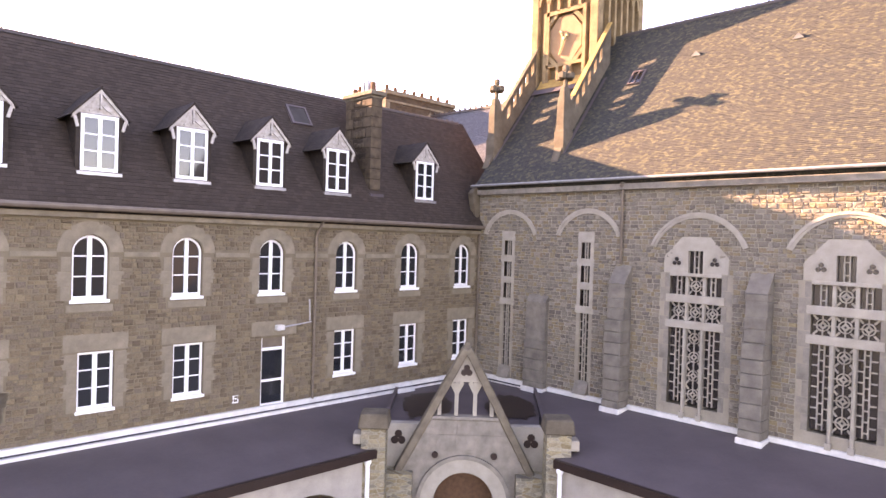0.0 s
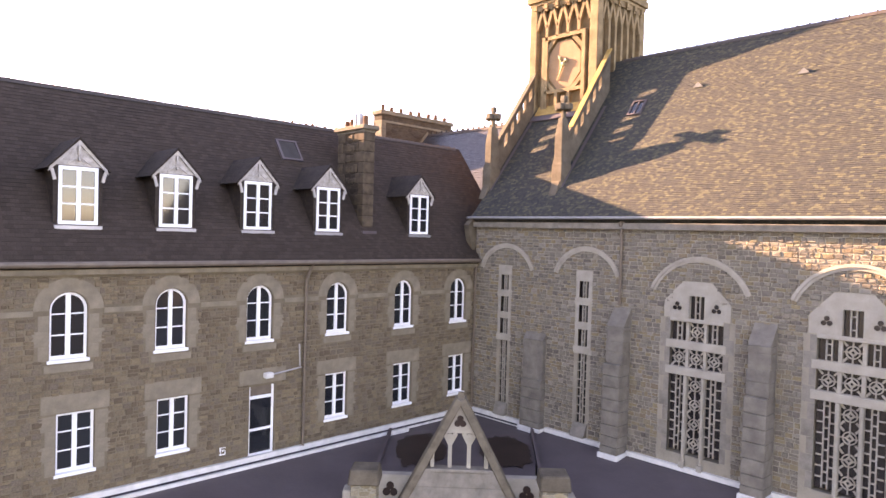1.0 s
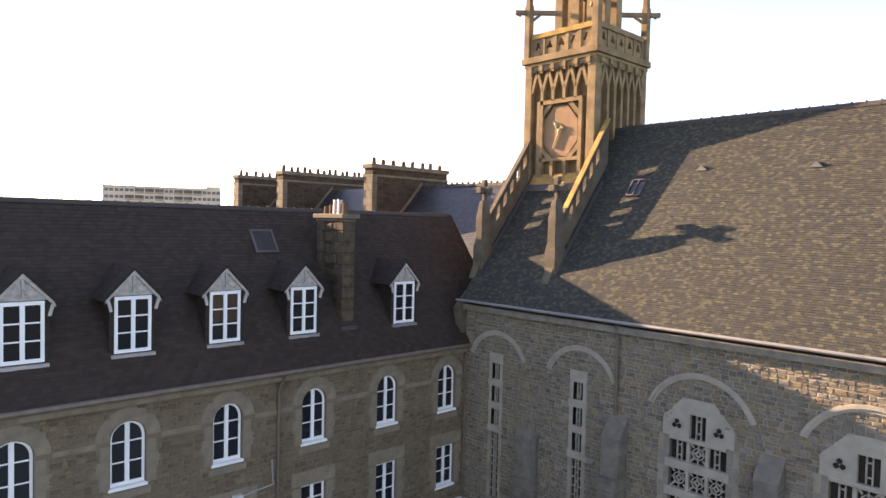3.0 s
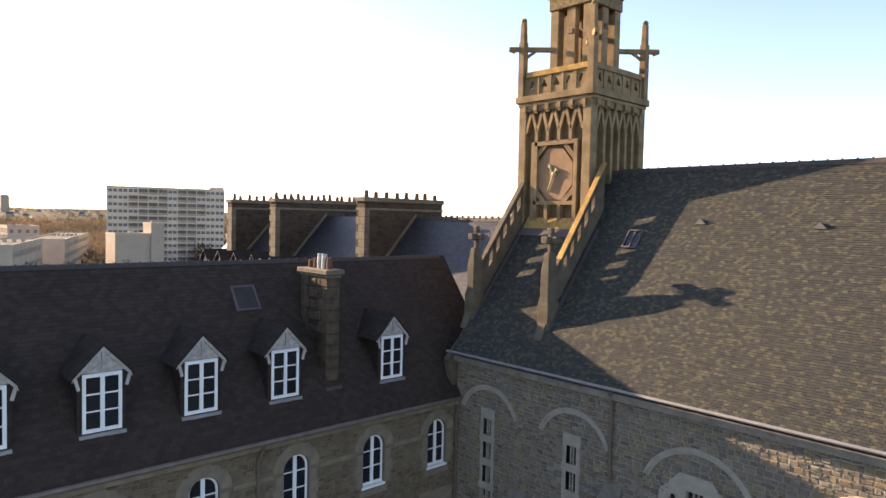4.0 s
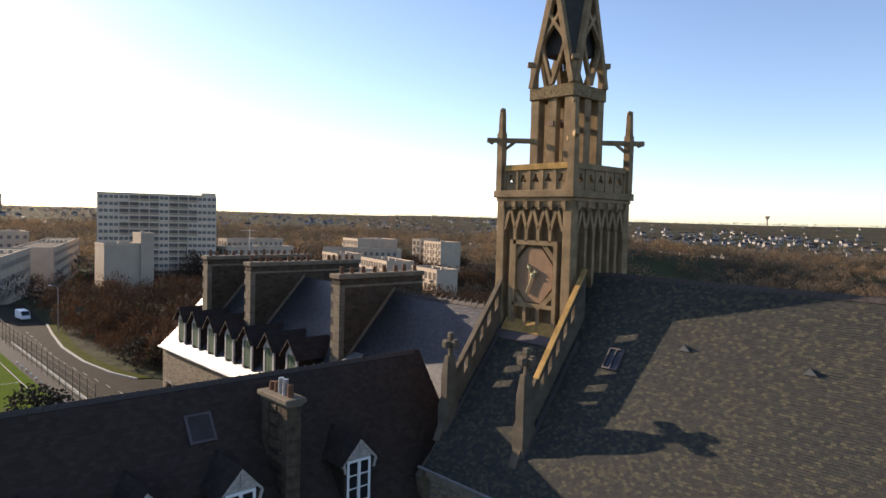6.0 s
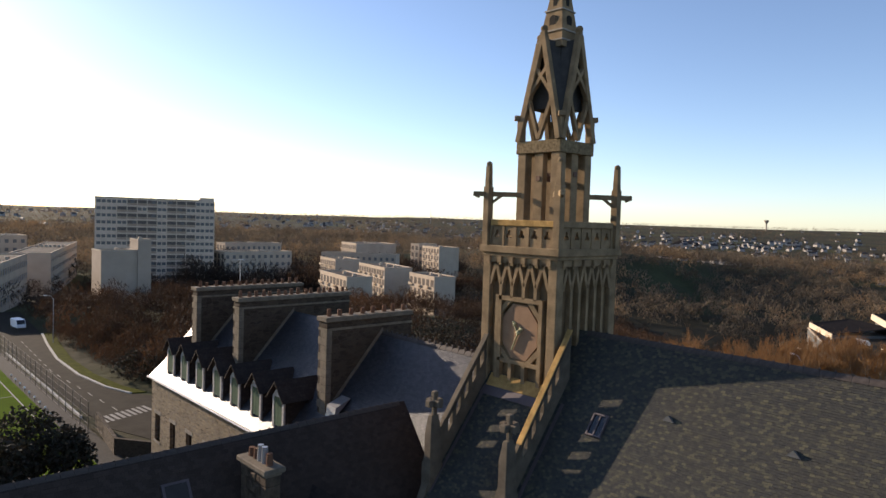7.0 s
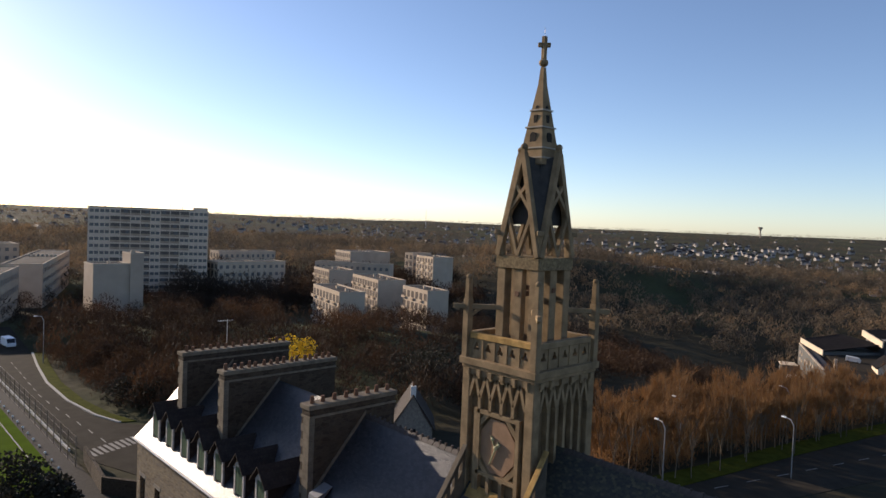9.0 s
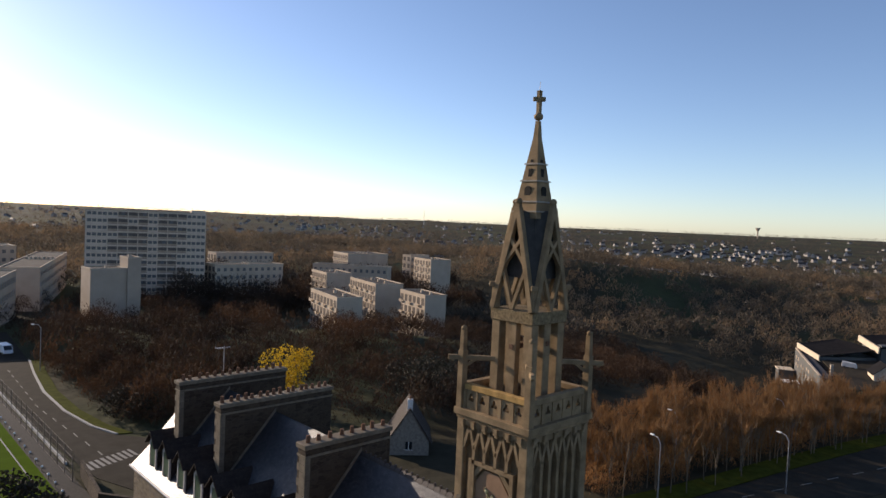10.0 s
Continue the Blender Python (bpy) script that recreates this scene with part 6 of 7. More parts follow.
part("roof", Mesh().poly([(0, 0.9, 2.0), (18.6, 5.6, 0.2), (9, 30, 3.4), (-24, 22, 2.4)], (0, 0, 0.4)), DARK_ROOF, hall)
part("upper_wall", Mesh().poly([(0.4, 1.4, -8), (18, 5.9, -8), (8.6, 29.4, -8), (-23, 21.6, -8)], (0, 0, 8.1)), CLADDING, hall)
part("verge", Mesh().beam((-4.3, 25.6, 6.6), (12.3, 28.8, 4.0), 0.6, 2.6), CREAM, hall)
part("upper_roof", Mesh().poly([(-4.3, 26.2, 7.4), (12.3, 29.4, 4.8), (10, 52, 6.5), (-16, 48, 8)], (0, 0, 0.5)), DARK_ROOF, hall)
part("rear_wall", Mesh().poly([(-3.6, 26.8, -8), (11.6, 29.8, -8), (9.4, 51.4, -8), (-15, 47.4, -8)], (0, 0, 14.0)), CLADDING, hall)
part("yard", Mesh().poly([(18, 6.6, -1.2), (60, 6.6, -4.0), (52, 34, -3.2), (10, 30, -0.6)], (0, 0, -0.4)), ASPHALT, hall)
part("stair_post", Mesh().box(40, 4.4, -4, 41.2, 5.4, 1.0), CONCRETE, hall)
for i in range(4):
    for k in range(3 if i < 3 else 4):
        x = 2.5 + 10.0 * i + 1.9 * k
        for z in ((-2.4, -5.4) if i % 2 == 0 else (-3.8,)):
            part("window", Mesh().box(x, -0.12, z - 0.073 * x - 1.4, x + 1.2, 0.1, z - 0.073 * x), GLASS_FAR if k % 2 else CONCRETE, hall)
part("annex", Mesh().box(-3, -7, -16, 4, -1, -9.5), CLADDING, hall)
part("annex_roof", Mesh().box(-3.4, -7.4, -9.5, 4.4, -0.8, -9.2), CREAM, hall)
part("canopy", Mesh().box(9, -7, -13, 15, -0.5, -12.6), WHITE_RENDER, hall)
v2 = thing("van", "white van parked in the yard of the building", "van", hall.matrix_basis @ pose(27, 14.3, -1.9, 0, 3, 70))
part("body", Mesh().poly([(-2.6, -1.0, 0.4), (2.6, -1.0, 0.4), (2.6, -1.0, 1.2), (1.9, -1.0, 2.2), (-2.6, -1.0, 2.4)], (0, 2.0, 0)), WHITE_RENDER, v2, bevel=0.08)
for a in (-1.6, 1.6):
    for b in (-0.95, 0.95):
        part("wheel", Mesh().tube((a, b - 0.1, 0.35), (a, b + 0.1, 0.35), 0.38, n=12), NEAR_BLACK, v2)
side = thing("house", "pale house with a dark roof beside the yard", "house", pose(-44.5, 279, -27, 0, 0, 25))
part("wall", Mesh().box(-4, -5, 0, 4, 5, 8).poly([(-4, -5, 8), (4, -5, 8), (0, -5, 11.5)], (0, 10, 0)), CREAM, side)
for q in (-1, 1):
    part("roof_side", Mesh().poly([(q * 4.5, -5.4, 7.6), (0, -5.4, 11.6), (0, -5.4, 11.9), (q * 4.6, -5.4, 7.8)], (0, 10.8, 0)), DARK_ROOF, side)
    part("window", Mesh().box(q * 1.8 - 0.6, -5.06, 4.5, q * 1.8 + 0.6, -4.9, 6), GLASS_FAR, side)

# ---- trees ----
def bark_material(name, tones, patchy=True, thin=0.35):
    k = Nodes(name, 0.95)
    geo = k.add("NewGeometry")
    info = k.add("ObjectInfo")
    r = k.math("FRACT", k.math("ADD", geo.outputs["Random Per Island"], k.math("MULTIPLY", info.outputs["Random"], 0.6)))
    c = k.ramp(r, [(i / (len(tones) - 1), t) for i, t in enumerate(tones)])
    if patchy:
        big = k.ramp(k.noise(0.018, 4), [(0.36, (0.55, 0.55, 0.55)), (0.5, (0.95, 0.92, 0.88)), (0.66, (1.6, 1.3, 1.0))])
        c = k.mix(1.0, c, big, "MULTIPLY")
        c = k.mix(1.0, c, k.ramp(k.noise(0.09, 2), [(0.35, (0.8, 0.82, 0.84)), (0.65, (1.15, 1.1, 1.05))]), "MULTIPLY")
    k.color(c)
    through_light = k.add("BsdfTranslucent")
    k.link(c, through_light.inputs["Color"])
    both = k.add("MixShader")
    both.inputs[0].default_value = thin
    k.link(k.b.outputs[0], both.inputs[1])
    k.link(through_light.outputs[0], both.inputs[2])
    k.link(both.outputs[0], k.t.nodes["Material Output"].inputs["Surface"])
    return k.m


# DARK_BARK and WOODS carry the valley's shade in their dark tones
DARK_BARK = plain("shaded_dark_bark", (0.06, 0.05, 0.04), 0.95, 0, 0.4, 2.0, 0.4)
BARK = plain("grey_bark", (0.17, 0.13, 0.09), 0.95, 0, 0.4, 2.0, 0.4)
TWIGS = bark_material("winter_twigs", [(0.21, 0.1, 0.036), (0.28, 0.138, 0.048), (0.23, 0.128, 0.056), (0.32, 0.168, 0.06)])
WOODS = bark_material("shaded_winter_woods", [(0.043, 0.025, 0.014), (0.048, 0.027, 0.015), (0.045, 0.028, 0.015), (0.053, 0.03, 0.016)], thin=0.3)
# far tones lightened: the haze over the slopes is put into the colour
FAR_WOODS = bark_material("haze_lightened_woods", [(0.125, 0.098, 0.073), (0.132, 0.104, 0.077), (0.125, 0.105, 0.072), (0.14, 0.108, 0.078)], thin=0.4)


def bare_tree(seed, h):
    """Trunk and limbs in one mesh, fine twigs in another."""
    rnd = random.Random(seed)
    limbs, twigs = Mesh(), bmesh.new()
    tips = []

    def grow(p, d, length, r, level):
        q = p + d * length
        limbs.tube(p, q, r, r * 0.62, 5 if level < 2 else 3)
        if level >= 3:
            tips.append((q, d, length))
            return
        n = (4, 3, 3)[level]
        for i in range(n):
            a = rnd.uniform(0, 2 * math.pi)
            s = rnd.uniform(0.25, 0.6)
            nd = (d + Vector((math.cos(a) * s, math.sin(a) * s, rnd.uniform(0.05, 0.3)))).normalized()
            start = p.lerp(q, rnd.uniform(0.55, 1.0) if i else 1.0)
            grow(start, nd, length * rnd.uniform(0.55, 0.8), r * 0.55, level + 1)

    grow(Vector((0, 0, -0.3)), Vector((rnd.uniform(-0.06, 0.06), rnd.uniform(-0.06, 0.06), 1)).normalized(), h * 0.42, h * 0.014, 0)
    for q, d, length in tips:
        for i in range(9):
            a = rnd.uniform(0, 2 * math.pi)
            nd = (d + Vector((math.cos(a) * 0.7, math.sin(a) * 0.7, rnd.uniform(-0.1, 0.5)))).normalized()
            b = q - d * length * rnd.uniform(0, 0.9)
            e = b + nd * rnd.uniform(0.8, 1.9)
            s = nd.cross(Vector((rnd.uniform(-1, 1), rnd.uniform(-1, 1), 0.3))).normalized() * 0.035
            twigs.faces.new([twigs.verts.new(v) for v in (b - s, b + s, e)])
    me = bpy.data.meshes.new("crown")
    twigs.to_mesh(me)
    twigs.free()
    return limbs.done("trunk"), me


tree_rnd = random.Random(5)
kinds = []
for i in range(5):
    trunk, crown = bare_tree(20 + i, 11.0)
    t = thing("tree", "bare winter tree with reddish-brown twigs", "tree", pose(-30 - i, 80 + 2 * i, GZ), "trees below the chapel")
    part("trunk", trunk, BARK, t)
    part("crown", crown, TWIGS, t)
    kinds.append(t)
dark_kinds = []
for i in range(2):
    trunk, crown = bare_tree(40 + i, 11.0)
    t = thing("tree", "bare winter tree among scrub, coloured dark as in shade", "tree", pose(-118 - 9 * i, 46 + 3 * i, ground_height(-118 - 9 * i, 46 + 3 * i)) @ Matrix.Scale(0.5, 4), "trees behind the school")
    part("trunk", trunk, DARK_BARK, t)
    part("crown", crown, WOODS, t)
    dark_kinds.append(t)
count = 0
while count < 295:
    u, v = tree_rnd.uniform(0, 1), tree_rnd.uniform(0, 1) ** 1.3
    x = -23.5 + 14 * u - 24 * v + tree_rnd.uniform(-1.5, 1.5)
    y = 58 + 72 * u + 9 * v
    if math.hypot(x + 5, y) < 62:
        continue
    k = tree_rnd.uniform(0.55, 0.8)
    copy_thing(tree_rnd.choice(kinds), pose(x, y, ground_height(x, y), 0, 0, tree_rnd.uniform(0, 360)) @ Matrix.Diagonal((k * 0.82, k * 0.82, k * tree_rnd.uniform(1.0, 1.35), 1)))
    count += 1


def off_mimosa(x, y):
    """Distance from the open strip between the school and the mimosa."""
    s = min(1.0, max(0.0, ((x + 87) * 0.857 - (y - 48.2) * 0.515) / 60))
    return math.hypot(x + 87 - 51.4 * s, y - 48.2 + 30.9 * s)


for i in range(90):
    x, y = tree_rnd.uniform(-150, -70), tree_rnd.uniform(24, 75)
    if y > 20 + (-60 - x) * 1.2 + 14 or (x > -95 and y < 30):
        continue
    if off_mimosa(x, y) < 6:
        continue
    k = tree_rnd.uniform(0.35, 0.6)
    tagged(copy_thing(tree_rnd.choice(dark_kinds), pose(x, y, ground_height(x, y), 0, 0, tree_rnd.uniform(0, 360)) @ Matrix.Diagonal((k, k, k, 1))), "bare winter tree among scrub, coloured dark as in shade", group="trees behind the school")


def woods(name, n, near, far, a0, a1, seed, per, size, keep, wide=(0.025, 0.06), length=(0.06, 0.13), mat=WOODS):
    """Feathery crowns of slender blades over the land; angles run from -x towards +y."""
    rng = np.random.default_rng(seed)
    verts = []
    made = 0
    while made < n:
        d = math.sqrt(rng.uniform(near ** 2, far ** 2)) if far < 900 else near * (far / near) ** rng.uniform(0, 1)
        a = rng.uniform(a0, a1)
        x, y = -d * math.cos(a) + 8, d * math.sin(a) - 5
        if not keep(x, y, d, a):
            continue
        made += 1
        z = ground_height(x, y) - 0.5
        k = size * rng.uniform(0.6, 1.35)
        w = rng.uniform(0.35, 0.55)
        t = rng.uniform(0, 2 * math.pi, per)
        e = np.sqrt(rng.uniform(0, 1, per))
        r = k * w * e * rng.uniform(0.75, 1.1, per)
        c = np.stack([x + r * np.cos(t), y + r * np.sin(t), z + k * (0.28 + 0.72 * np.sqrt(1 - e * e) * rng.uniform(0.45, 1.1, per))], 1)
        u = rng.normal(size=(per, 3))
        u[:, 2] = abs(u[:, 2]) + 0.7
        u *= (k * rng.uniform(*length, per) / np.linalg.norm(u, axis=1))[:, None]
        v = np.cross(u, rng.normal(size=(per, 3)))
        v *= (k * rng.uniform(*wide, per) / np.linalg.norm(v, axis=1))[:, None]
        verts.append(np.stack([c - u, c + v, c + u, c - v], 1).reshape(-1, 3))
    verts = np.concatenate(verts)
    faces = np.arange(len(verts)).reshape(-1, 4).tolist()
    verts = verts.tolist()
    me = bpy.data.meshes.new(name)
    me.from_pydata(verts, [], faces)
    ob = part(name, me, mat)
    return ob


BLOCKS = ((-172, 113, 28), (-218, 165, 30), (-182, 161, 24), (-266, 174, 30), (-285, 205, 36), (-283, 130, 34), (-290, 50, 40), (-215, 22, 36), (-300, 90, 38), (-205, 55, 22), (-70, 305, 42), (-60, 275, 34), (-365, 170, 40), (-278, 258, 24))


def town(a, d):
    return math.exp(-((a - 1.17) / 0.15) ** 2 - ((d - 1180) / 260) ** 2) + 0.22 * math.exp(-((a - 0.55) / 0.3) ** 2 - ((d - 1300) / 500) ** 2) + 0.025


def clear(x, y, d, a):
    if any(math.hypot(x - bx, y - by) < br * 0.62 for bx, by, br in BLOCKS):
        return False
    if x < -60 and d < 200 and y < 20.5 + max(0.0, x + 88) * 1.3:
        return False
    if off_mimosa(x, y) < 8:
        return False
    if abs(a - 1.31) < 0.11 and 205 < d < 345:
        return False
    if d < 150 and (x > -62 and y < 62 or x > -36 + 0.25 * (y - 62)):
        return False
    return noise.noise((x * 0.012, y * 0.012, 7)) > -0.35 or d > 700


def open_valley(x, y, d, a):
    return clear(x, y, d, a) and not (0.5 < a < 0.95 and d > 170 and noise.noise((x * 0.02, y * 0.02, 2)) < 0.0)


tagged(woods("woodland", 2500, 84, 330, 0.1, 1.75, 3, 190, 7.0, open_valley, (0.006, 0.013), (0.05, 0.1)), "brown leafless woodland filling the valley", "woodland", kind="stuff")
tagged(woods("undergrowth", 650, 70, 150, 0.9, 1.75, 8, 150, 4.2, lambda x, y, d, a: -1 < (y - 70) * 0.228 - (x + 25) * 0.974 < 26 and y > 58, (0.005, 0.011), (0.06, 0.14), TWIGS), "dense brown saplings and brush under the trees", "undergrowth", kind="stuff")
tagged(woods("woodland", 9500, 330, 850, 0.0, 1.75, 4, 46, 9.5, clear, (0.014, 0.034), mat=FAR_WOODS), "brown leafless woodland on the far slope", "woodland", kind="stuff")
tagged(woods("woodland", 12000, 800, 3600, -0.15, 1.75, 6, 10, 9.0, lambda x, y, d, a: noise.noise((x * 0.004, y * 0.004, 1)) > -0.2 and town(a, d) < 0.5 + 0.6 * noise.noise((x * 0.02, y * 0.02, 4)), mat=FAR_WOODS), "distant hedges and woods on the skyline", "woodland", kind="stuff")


tagged(woods("woodland", 700, 170, 420, 0.35, 0.85, 12, 120, 13.0, lambda x, y, d, a: any(7 < math.hypot(x - bx - 14, y - by + 6) < br for bx, by, br in ((-285, 205, 34), (-350, 245, 34), (-365, 170, 34), (-266, 174, 26), (-278, 258, 26), (-306, 268, 26), (-281, 128, 28))) and clear(x, y, d, a), (0.006, 0.014), (0.04, 0.09)), "tall bare trees between the apartment blocks", "woodland", kind="stuff")


tagged(woods("scrub", 420, 78, 165, 0.08, 0.75, 15, 130, 3.6, lambda x, y, d, a: -145 < x < -70 and (20.0 if x < -90 else 20.0 + (x + 90) * 1.4) < y < 46, (0.006, 0.014), (0.05, 0.11)), "low dark scrub behind the grass verge", "scrub", kind="stuff")


def leafy(name, label, x, y, z, h, w, mat, n, seed, trunk=True):
    rng = random.Random(seed)
    t = thing(name, label, "tree" if trunk else "bush", pose(x, y, z))
    bm = bmesh.new()
    lobes = [(rng.uniform(-0.5, 0.5) * w, rng.uniform(-0.5, 0.5) * w, h * rng.uniform(0.35, 0.85), w * rng.uniform(0.28, 0.45)) for _ in range(9)]
    for _ in range(n):
        lx, ly, lz, lr = rng.choice(lobes)
        d = Vector((rng.gauss(0, 1), rng.gauss(0, 1), rng.gauss(0, 1))).normalized() * lr * rng.uniform(0.6, 1.05)
        p = Vector((lx, ly, max(0.15, lz))) + Vector((d.x, d.y, d.z * 1.1))
        p.z = max(0.1, p.z)
        s = rng.uniform(0.12, 0.3)
        u = Vector((rng.gauss(0, 1), rng.gauss(0, 1), rng.gauss(0, 1))).normalized() * s
        v = u.cross(Vector((rng.gauss(0, 1), rng.gauss(0, 1), rng.gauss(0, 1)))).normalized() * s * 0.6
        bm.faces.new([bm.verts.new(q) for q in (p - u, p + v, p + u, p - v)])
    me = bpy.data.meshes.new("crown")
    bm.to_mesh(me)
    bm.free()
    part("crown", me, mat, t)
    m = Mesh().tube((0, 0, -0.3), (0, 0, h * 0.5), 0.16, 0.08, 7)
    for lx, ly, lz, lr in lobes:
        m.tube((0, 0, h * 0.2), (lx, ly, max(0.3, lz)), 0.08, 0.03, 5)
    part("trunk", m, BARK, t)


YELLOW = bark_material("mimosa_bloom", [(0.45, 0.28, 0.015), (0.6, 0.38, 0.02), (0.38, 0.26, 0.015)], False)
DARK_LEAF = bark_material("dark_shrub_leaf", [(0.014, 0.016, 0.007), (0.026, 0.023, 0.012), (0.036, 0.026, 0.016)], False, 0.12)
leafy("mimosa_tree", "mimosa tree in full yellow bloom", -83.5, 46.6, GZ, 11.2, 6.5, YELLOW, 2600, 1)
leafy("bush", "dark rounded bush behind the verge", -95, 23, GZ, 4.0, 6.0, DARK_LEAF, 1600, 2, False)
leafy("bush", "dark rounded bush behind the verge", -100, 24.5, GZ, 3.2, 4.5, DARK_LEAF, 1200, 3, False)
leafy("tree", "dark leafy tree beside the sports field", -52.5, -1.6, GZ, 7.5, 6.5, DARK_LEAF, 11000, 4)
leafy("conifer", "dark evergreen behind the cottage", -72, 66, ground_height(-72, 66), 10, 8.0, DARK_LEAF, 2400, 5)
leafy("conifer", "dark evergreen behind the cottage", -80, 78, ground_height(-80, 78), 11, 9.0, DARK_LEAF, 2400, 6)


def cottage(x, y, z, turn, w, d, h, rise, label, name="cottage"):
    t = thing(name, label, "house", pose(x, y, z, 0, 0, turn))
    part("wall", Mesh().box(-w / 2, -d / 2, 0, w / 2, d / 2, h).poly([(-w / 2, -d / 2, h), (w / 2, -d / 2, h), (0, -d / 2, h + rise)], (0, d, 0)), GRANITE, t)
    for s in (-1, 1):
        part("roof_side", Mesh().poly([(s * (w / 2 + 0.4), -d / 2 - 0.3, h - 0.3), (0, -d / 2 - 0.3, h + rise + 0.1), (0, -d / 2 - 0.3, h + rise + 0.28), (s * (w / 2 + 0.5), -d / 2 - 0.3, h - 0.25)], (0, d + 0.6, 0)), SLATE_WING, t)
    part("chimney", Mesh().box(-0.4, -d / 2 + 0.3, h + rise - 0.8, 0.4, -d / 2 + 1.0, h + rise + 1.4), WHITE_RENDER, t)
    part("chimney_pot", Mesh().tube((0, -d / 2 + 0.65, h + rise + 1.4), (0, -d / 2 + 0.65, h + rise + 1.9), 0.14, n=8), TERRACOTTA, t)
    win = part("window", Mesh().box(-0.5, -d / 2 - 0.03, h * 0.55, 0.5, -d / 2 + 0.1, h * 0.55 + 1.2), GLASS, t)
    part("window_frame", Mesh().box(-0.58, -d / 2 - 0.05, h * 0.55 - 0.06, 0.58, -d / 2 - 0.02, h * 0.55).box(-0.04, -d / 2 - 0.05, h * 0.55, 0.04, -d / 2 - 0.02, h * 0.55 + 1.2), WHITE, win)


cottage(-57.3, 51.2, GZ - 0.7, 50, 6.0, 8.0, 2.8, 4.8, "grey cottage with a steep dark slate roof and white chimney")
cottage(-65.6, 22.5, GZ - 0.2, 40, 5.0, 6.0, 5.0, 2.4, "small pale outbuilding with a slate roof", "outbuilding")

# ---- far houses ----
hw = Mesh().box(-4, -3, -2, 4, 3, 4.5).poly([(-4, -3, 4.5), (-4, 3, 4.5), (-4, 0, 7.2)], (8, 0, 0)).done("wall")
hr = Mesh().poly([(-4.4, -3.4, 4.3), (-4.4, 0, 7.5), (-4.4, 3.4, 4.3), (-4.4, 0, 7.1)], (8.8, 0, 0)).done("roof")
FAR_WHITE = plain("far_white_render", (0.33, 0.3, 0.27), 0.8, 0, 0.15, 0.05)
house0 = thing("house", "white rendered house with a slate roof on the hillside", "house", pose(-600, 1200, ground_height(-600, 1200)), "hillside houses")
part("wall", hw, FAR_WHITE, house0)
part("roof", hr, SLATE_WING, house0)
hrng = random.Random(11)
made = 0
while made < 270:
    a = hrng.uniform(0.02, 1.5)
    d = hrng.uniform(700, 2300)
    x, y = -d * math.cos(a) + 8, d * math.sin(a) - 5
    if hrng.random() > town(a, d):
        continue
    made += 1
    k = hrng.uniform(0.5, 0.85)
    copy_thing(house0, pose(x, y, ground_height(x, y), 0, 0, hrng.choice((20, 110, 60, 150))) @ Matrix.Diagonal((k, k, k * hrng.uniform(0.8, 1.2), 1)))
mast = thing("mast", "thin radio mast on the skyline", "mast", pose(-1480, 1330, ground_height(-1480, 1330)))
part("pole", Mesh().tube((0, 0, 0), (0, 0, 48), 0.9, 0.5, 6), ZINC, mast)
wt = thing("water_tower", "far grey water tower on the ridge", "water tower", pose(-820, 2180, ground_height(-820, 2180)))
part("stem", Mesh().tube((0, 0, 0), (0, 0, 26), 2.2, 2.2, 10), CONCRETE_GREY, wt)
part("tank", Mesh().tube((0, 0, 24), (0, 0, 34), 4, 8, 14), CONCRETE_GREY, wt)
for x, y, h, w in ((-1500, 195, 40, 18), (-1500, 222, 36, 14), (-1480, 500, 15, 62)):
    ft = thing("distant_block", "distant grey block on the skyline", "building", pose(x, y, ground_height(x, y) - 4))
    part("wall", Mesh().box(-6, -w / 2, 0, 6, w / 2, h), CONCRETE_GREY, ft)
    part("roof", Mesh().box(-5, -w / 2 + 1, h, 5, w / 2 - 1, h + 1.5), ROOF_GRAVEL, ft)

# more houses scattered over the far slopes, and gardens between them
hv, hf, ho = [], [], []
far_rng = random.Random(23)
made = 0
while made < 620:
    a, d = far_rng.uniform(0.02, 1.5), 620 * (3.6 ** far_rng.uniform(0, 1))
    x, y = -d * math.cos(a) + 8, d * math.sin(a) - 5
    if far_rng.random() > 0.04 + 0.7 * max(0.0, noise.noise((x * 0.005, y * 0.005, 9))) + town(a, d) * 0.6:
        continue
    made += 1
    z, k, t = ground_height(x, y) - 1, far_rng.uniform(0.6, 1.0), far_rng.choice((0.4, 1.9, 1.1, 2.6))
    c, q = math.cos(t), math.sin(t)
    n = len(hv)
    for u, v, w in ((-5, -3, 0), (5, -3, 0), (5, 3, 0), (-5, 3, 0), (-5, -3, 5), (5, -3, 5), (5, 3, 5), (-5, 3, 5), (-5, 0, 8), (5, 0, 8)):
        hv.append((x + k * (u * c - v * q), y + k * (u * q + v * c), z + k * w))
    for f, m in (((0, 1, 5, 4), 0), ((2, 3, 7, 6), 0), ((1, 2, 6, 9, 5), 0), ((3, 0, 4, 8, 7), 0), ((4, 5, 9, 8), 1), ((6, 7, 8, 9), 1)):
        hf.append([n + i for i in f])
        ho.append(m)
me = bpy.data.meshes.new("far_houses")
me.from_pydata(hv, [], hf)
me.materials.append(FAR_WHITE)
me.materials.append(SLATE_REAR)
me.polygons.foreach_set("material_index", ho)
tagged(part("far_houses", me, FAR_WHITE), "scattered pale houses with slate roofs on far slopes", "houses", kind="stuff")


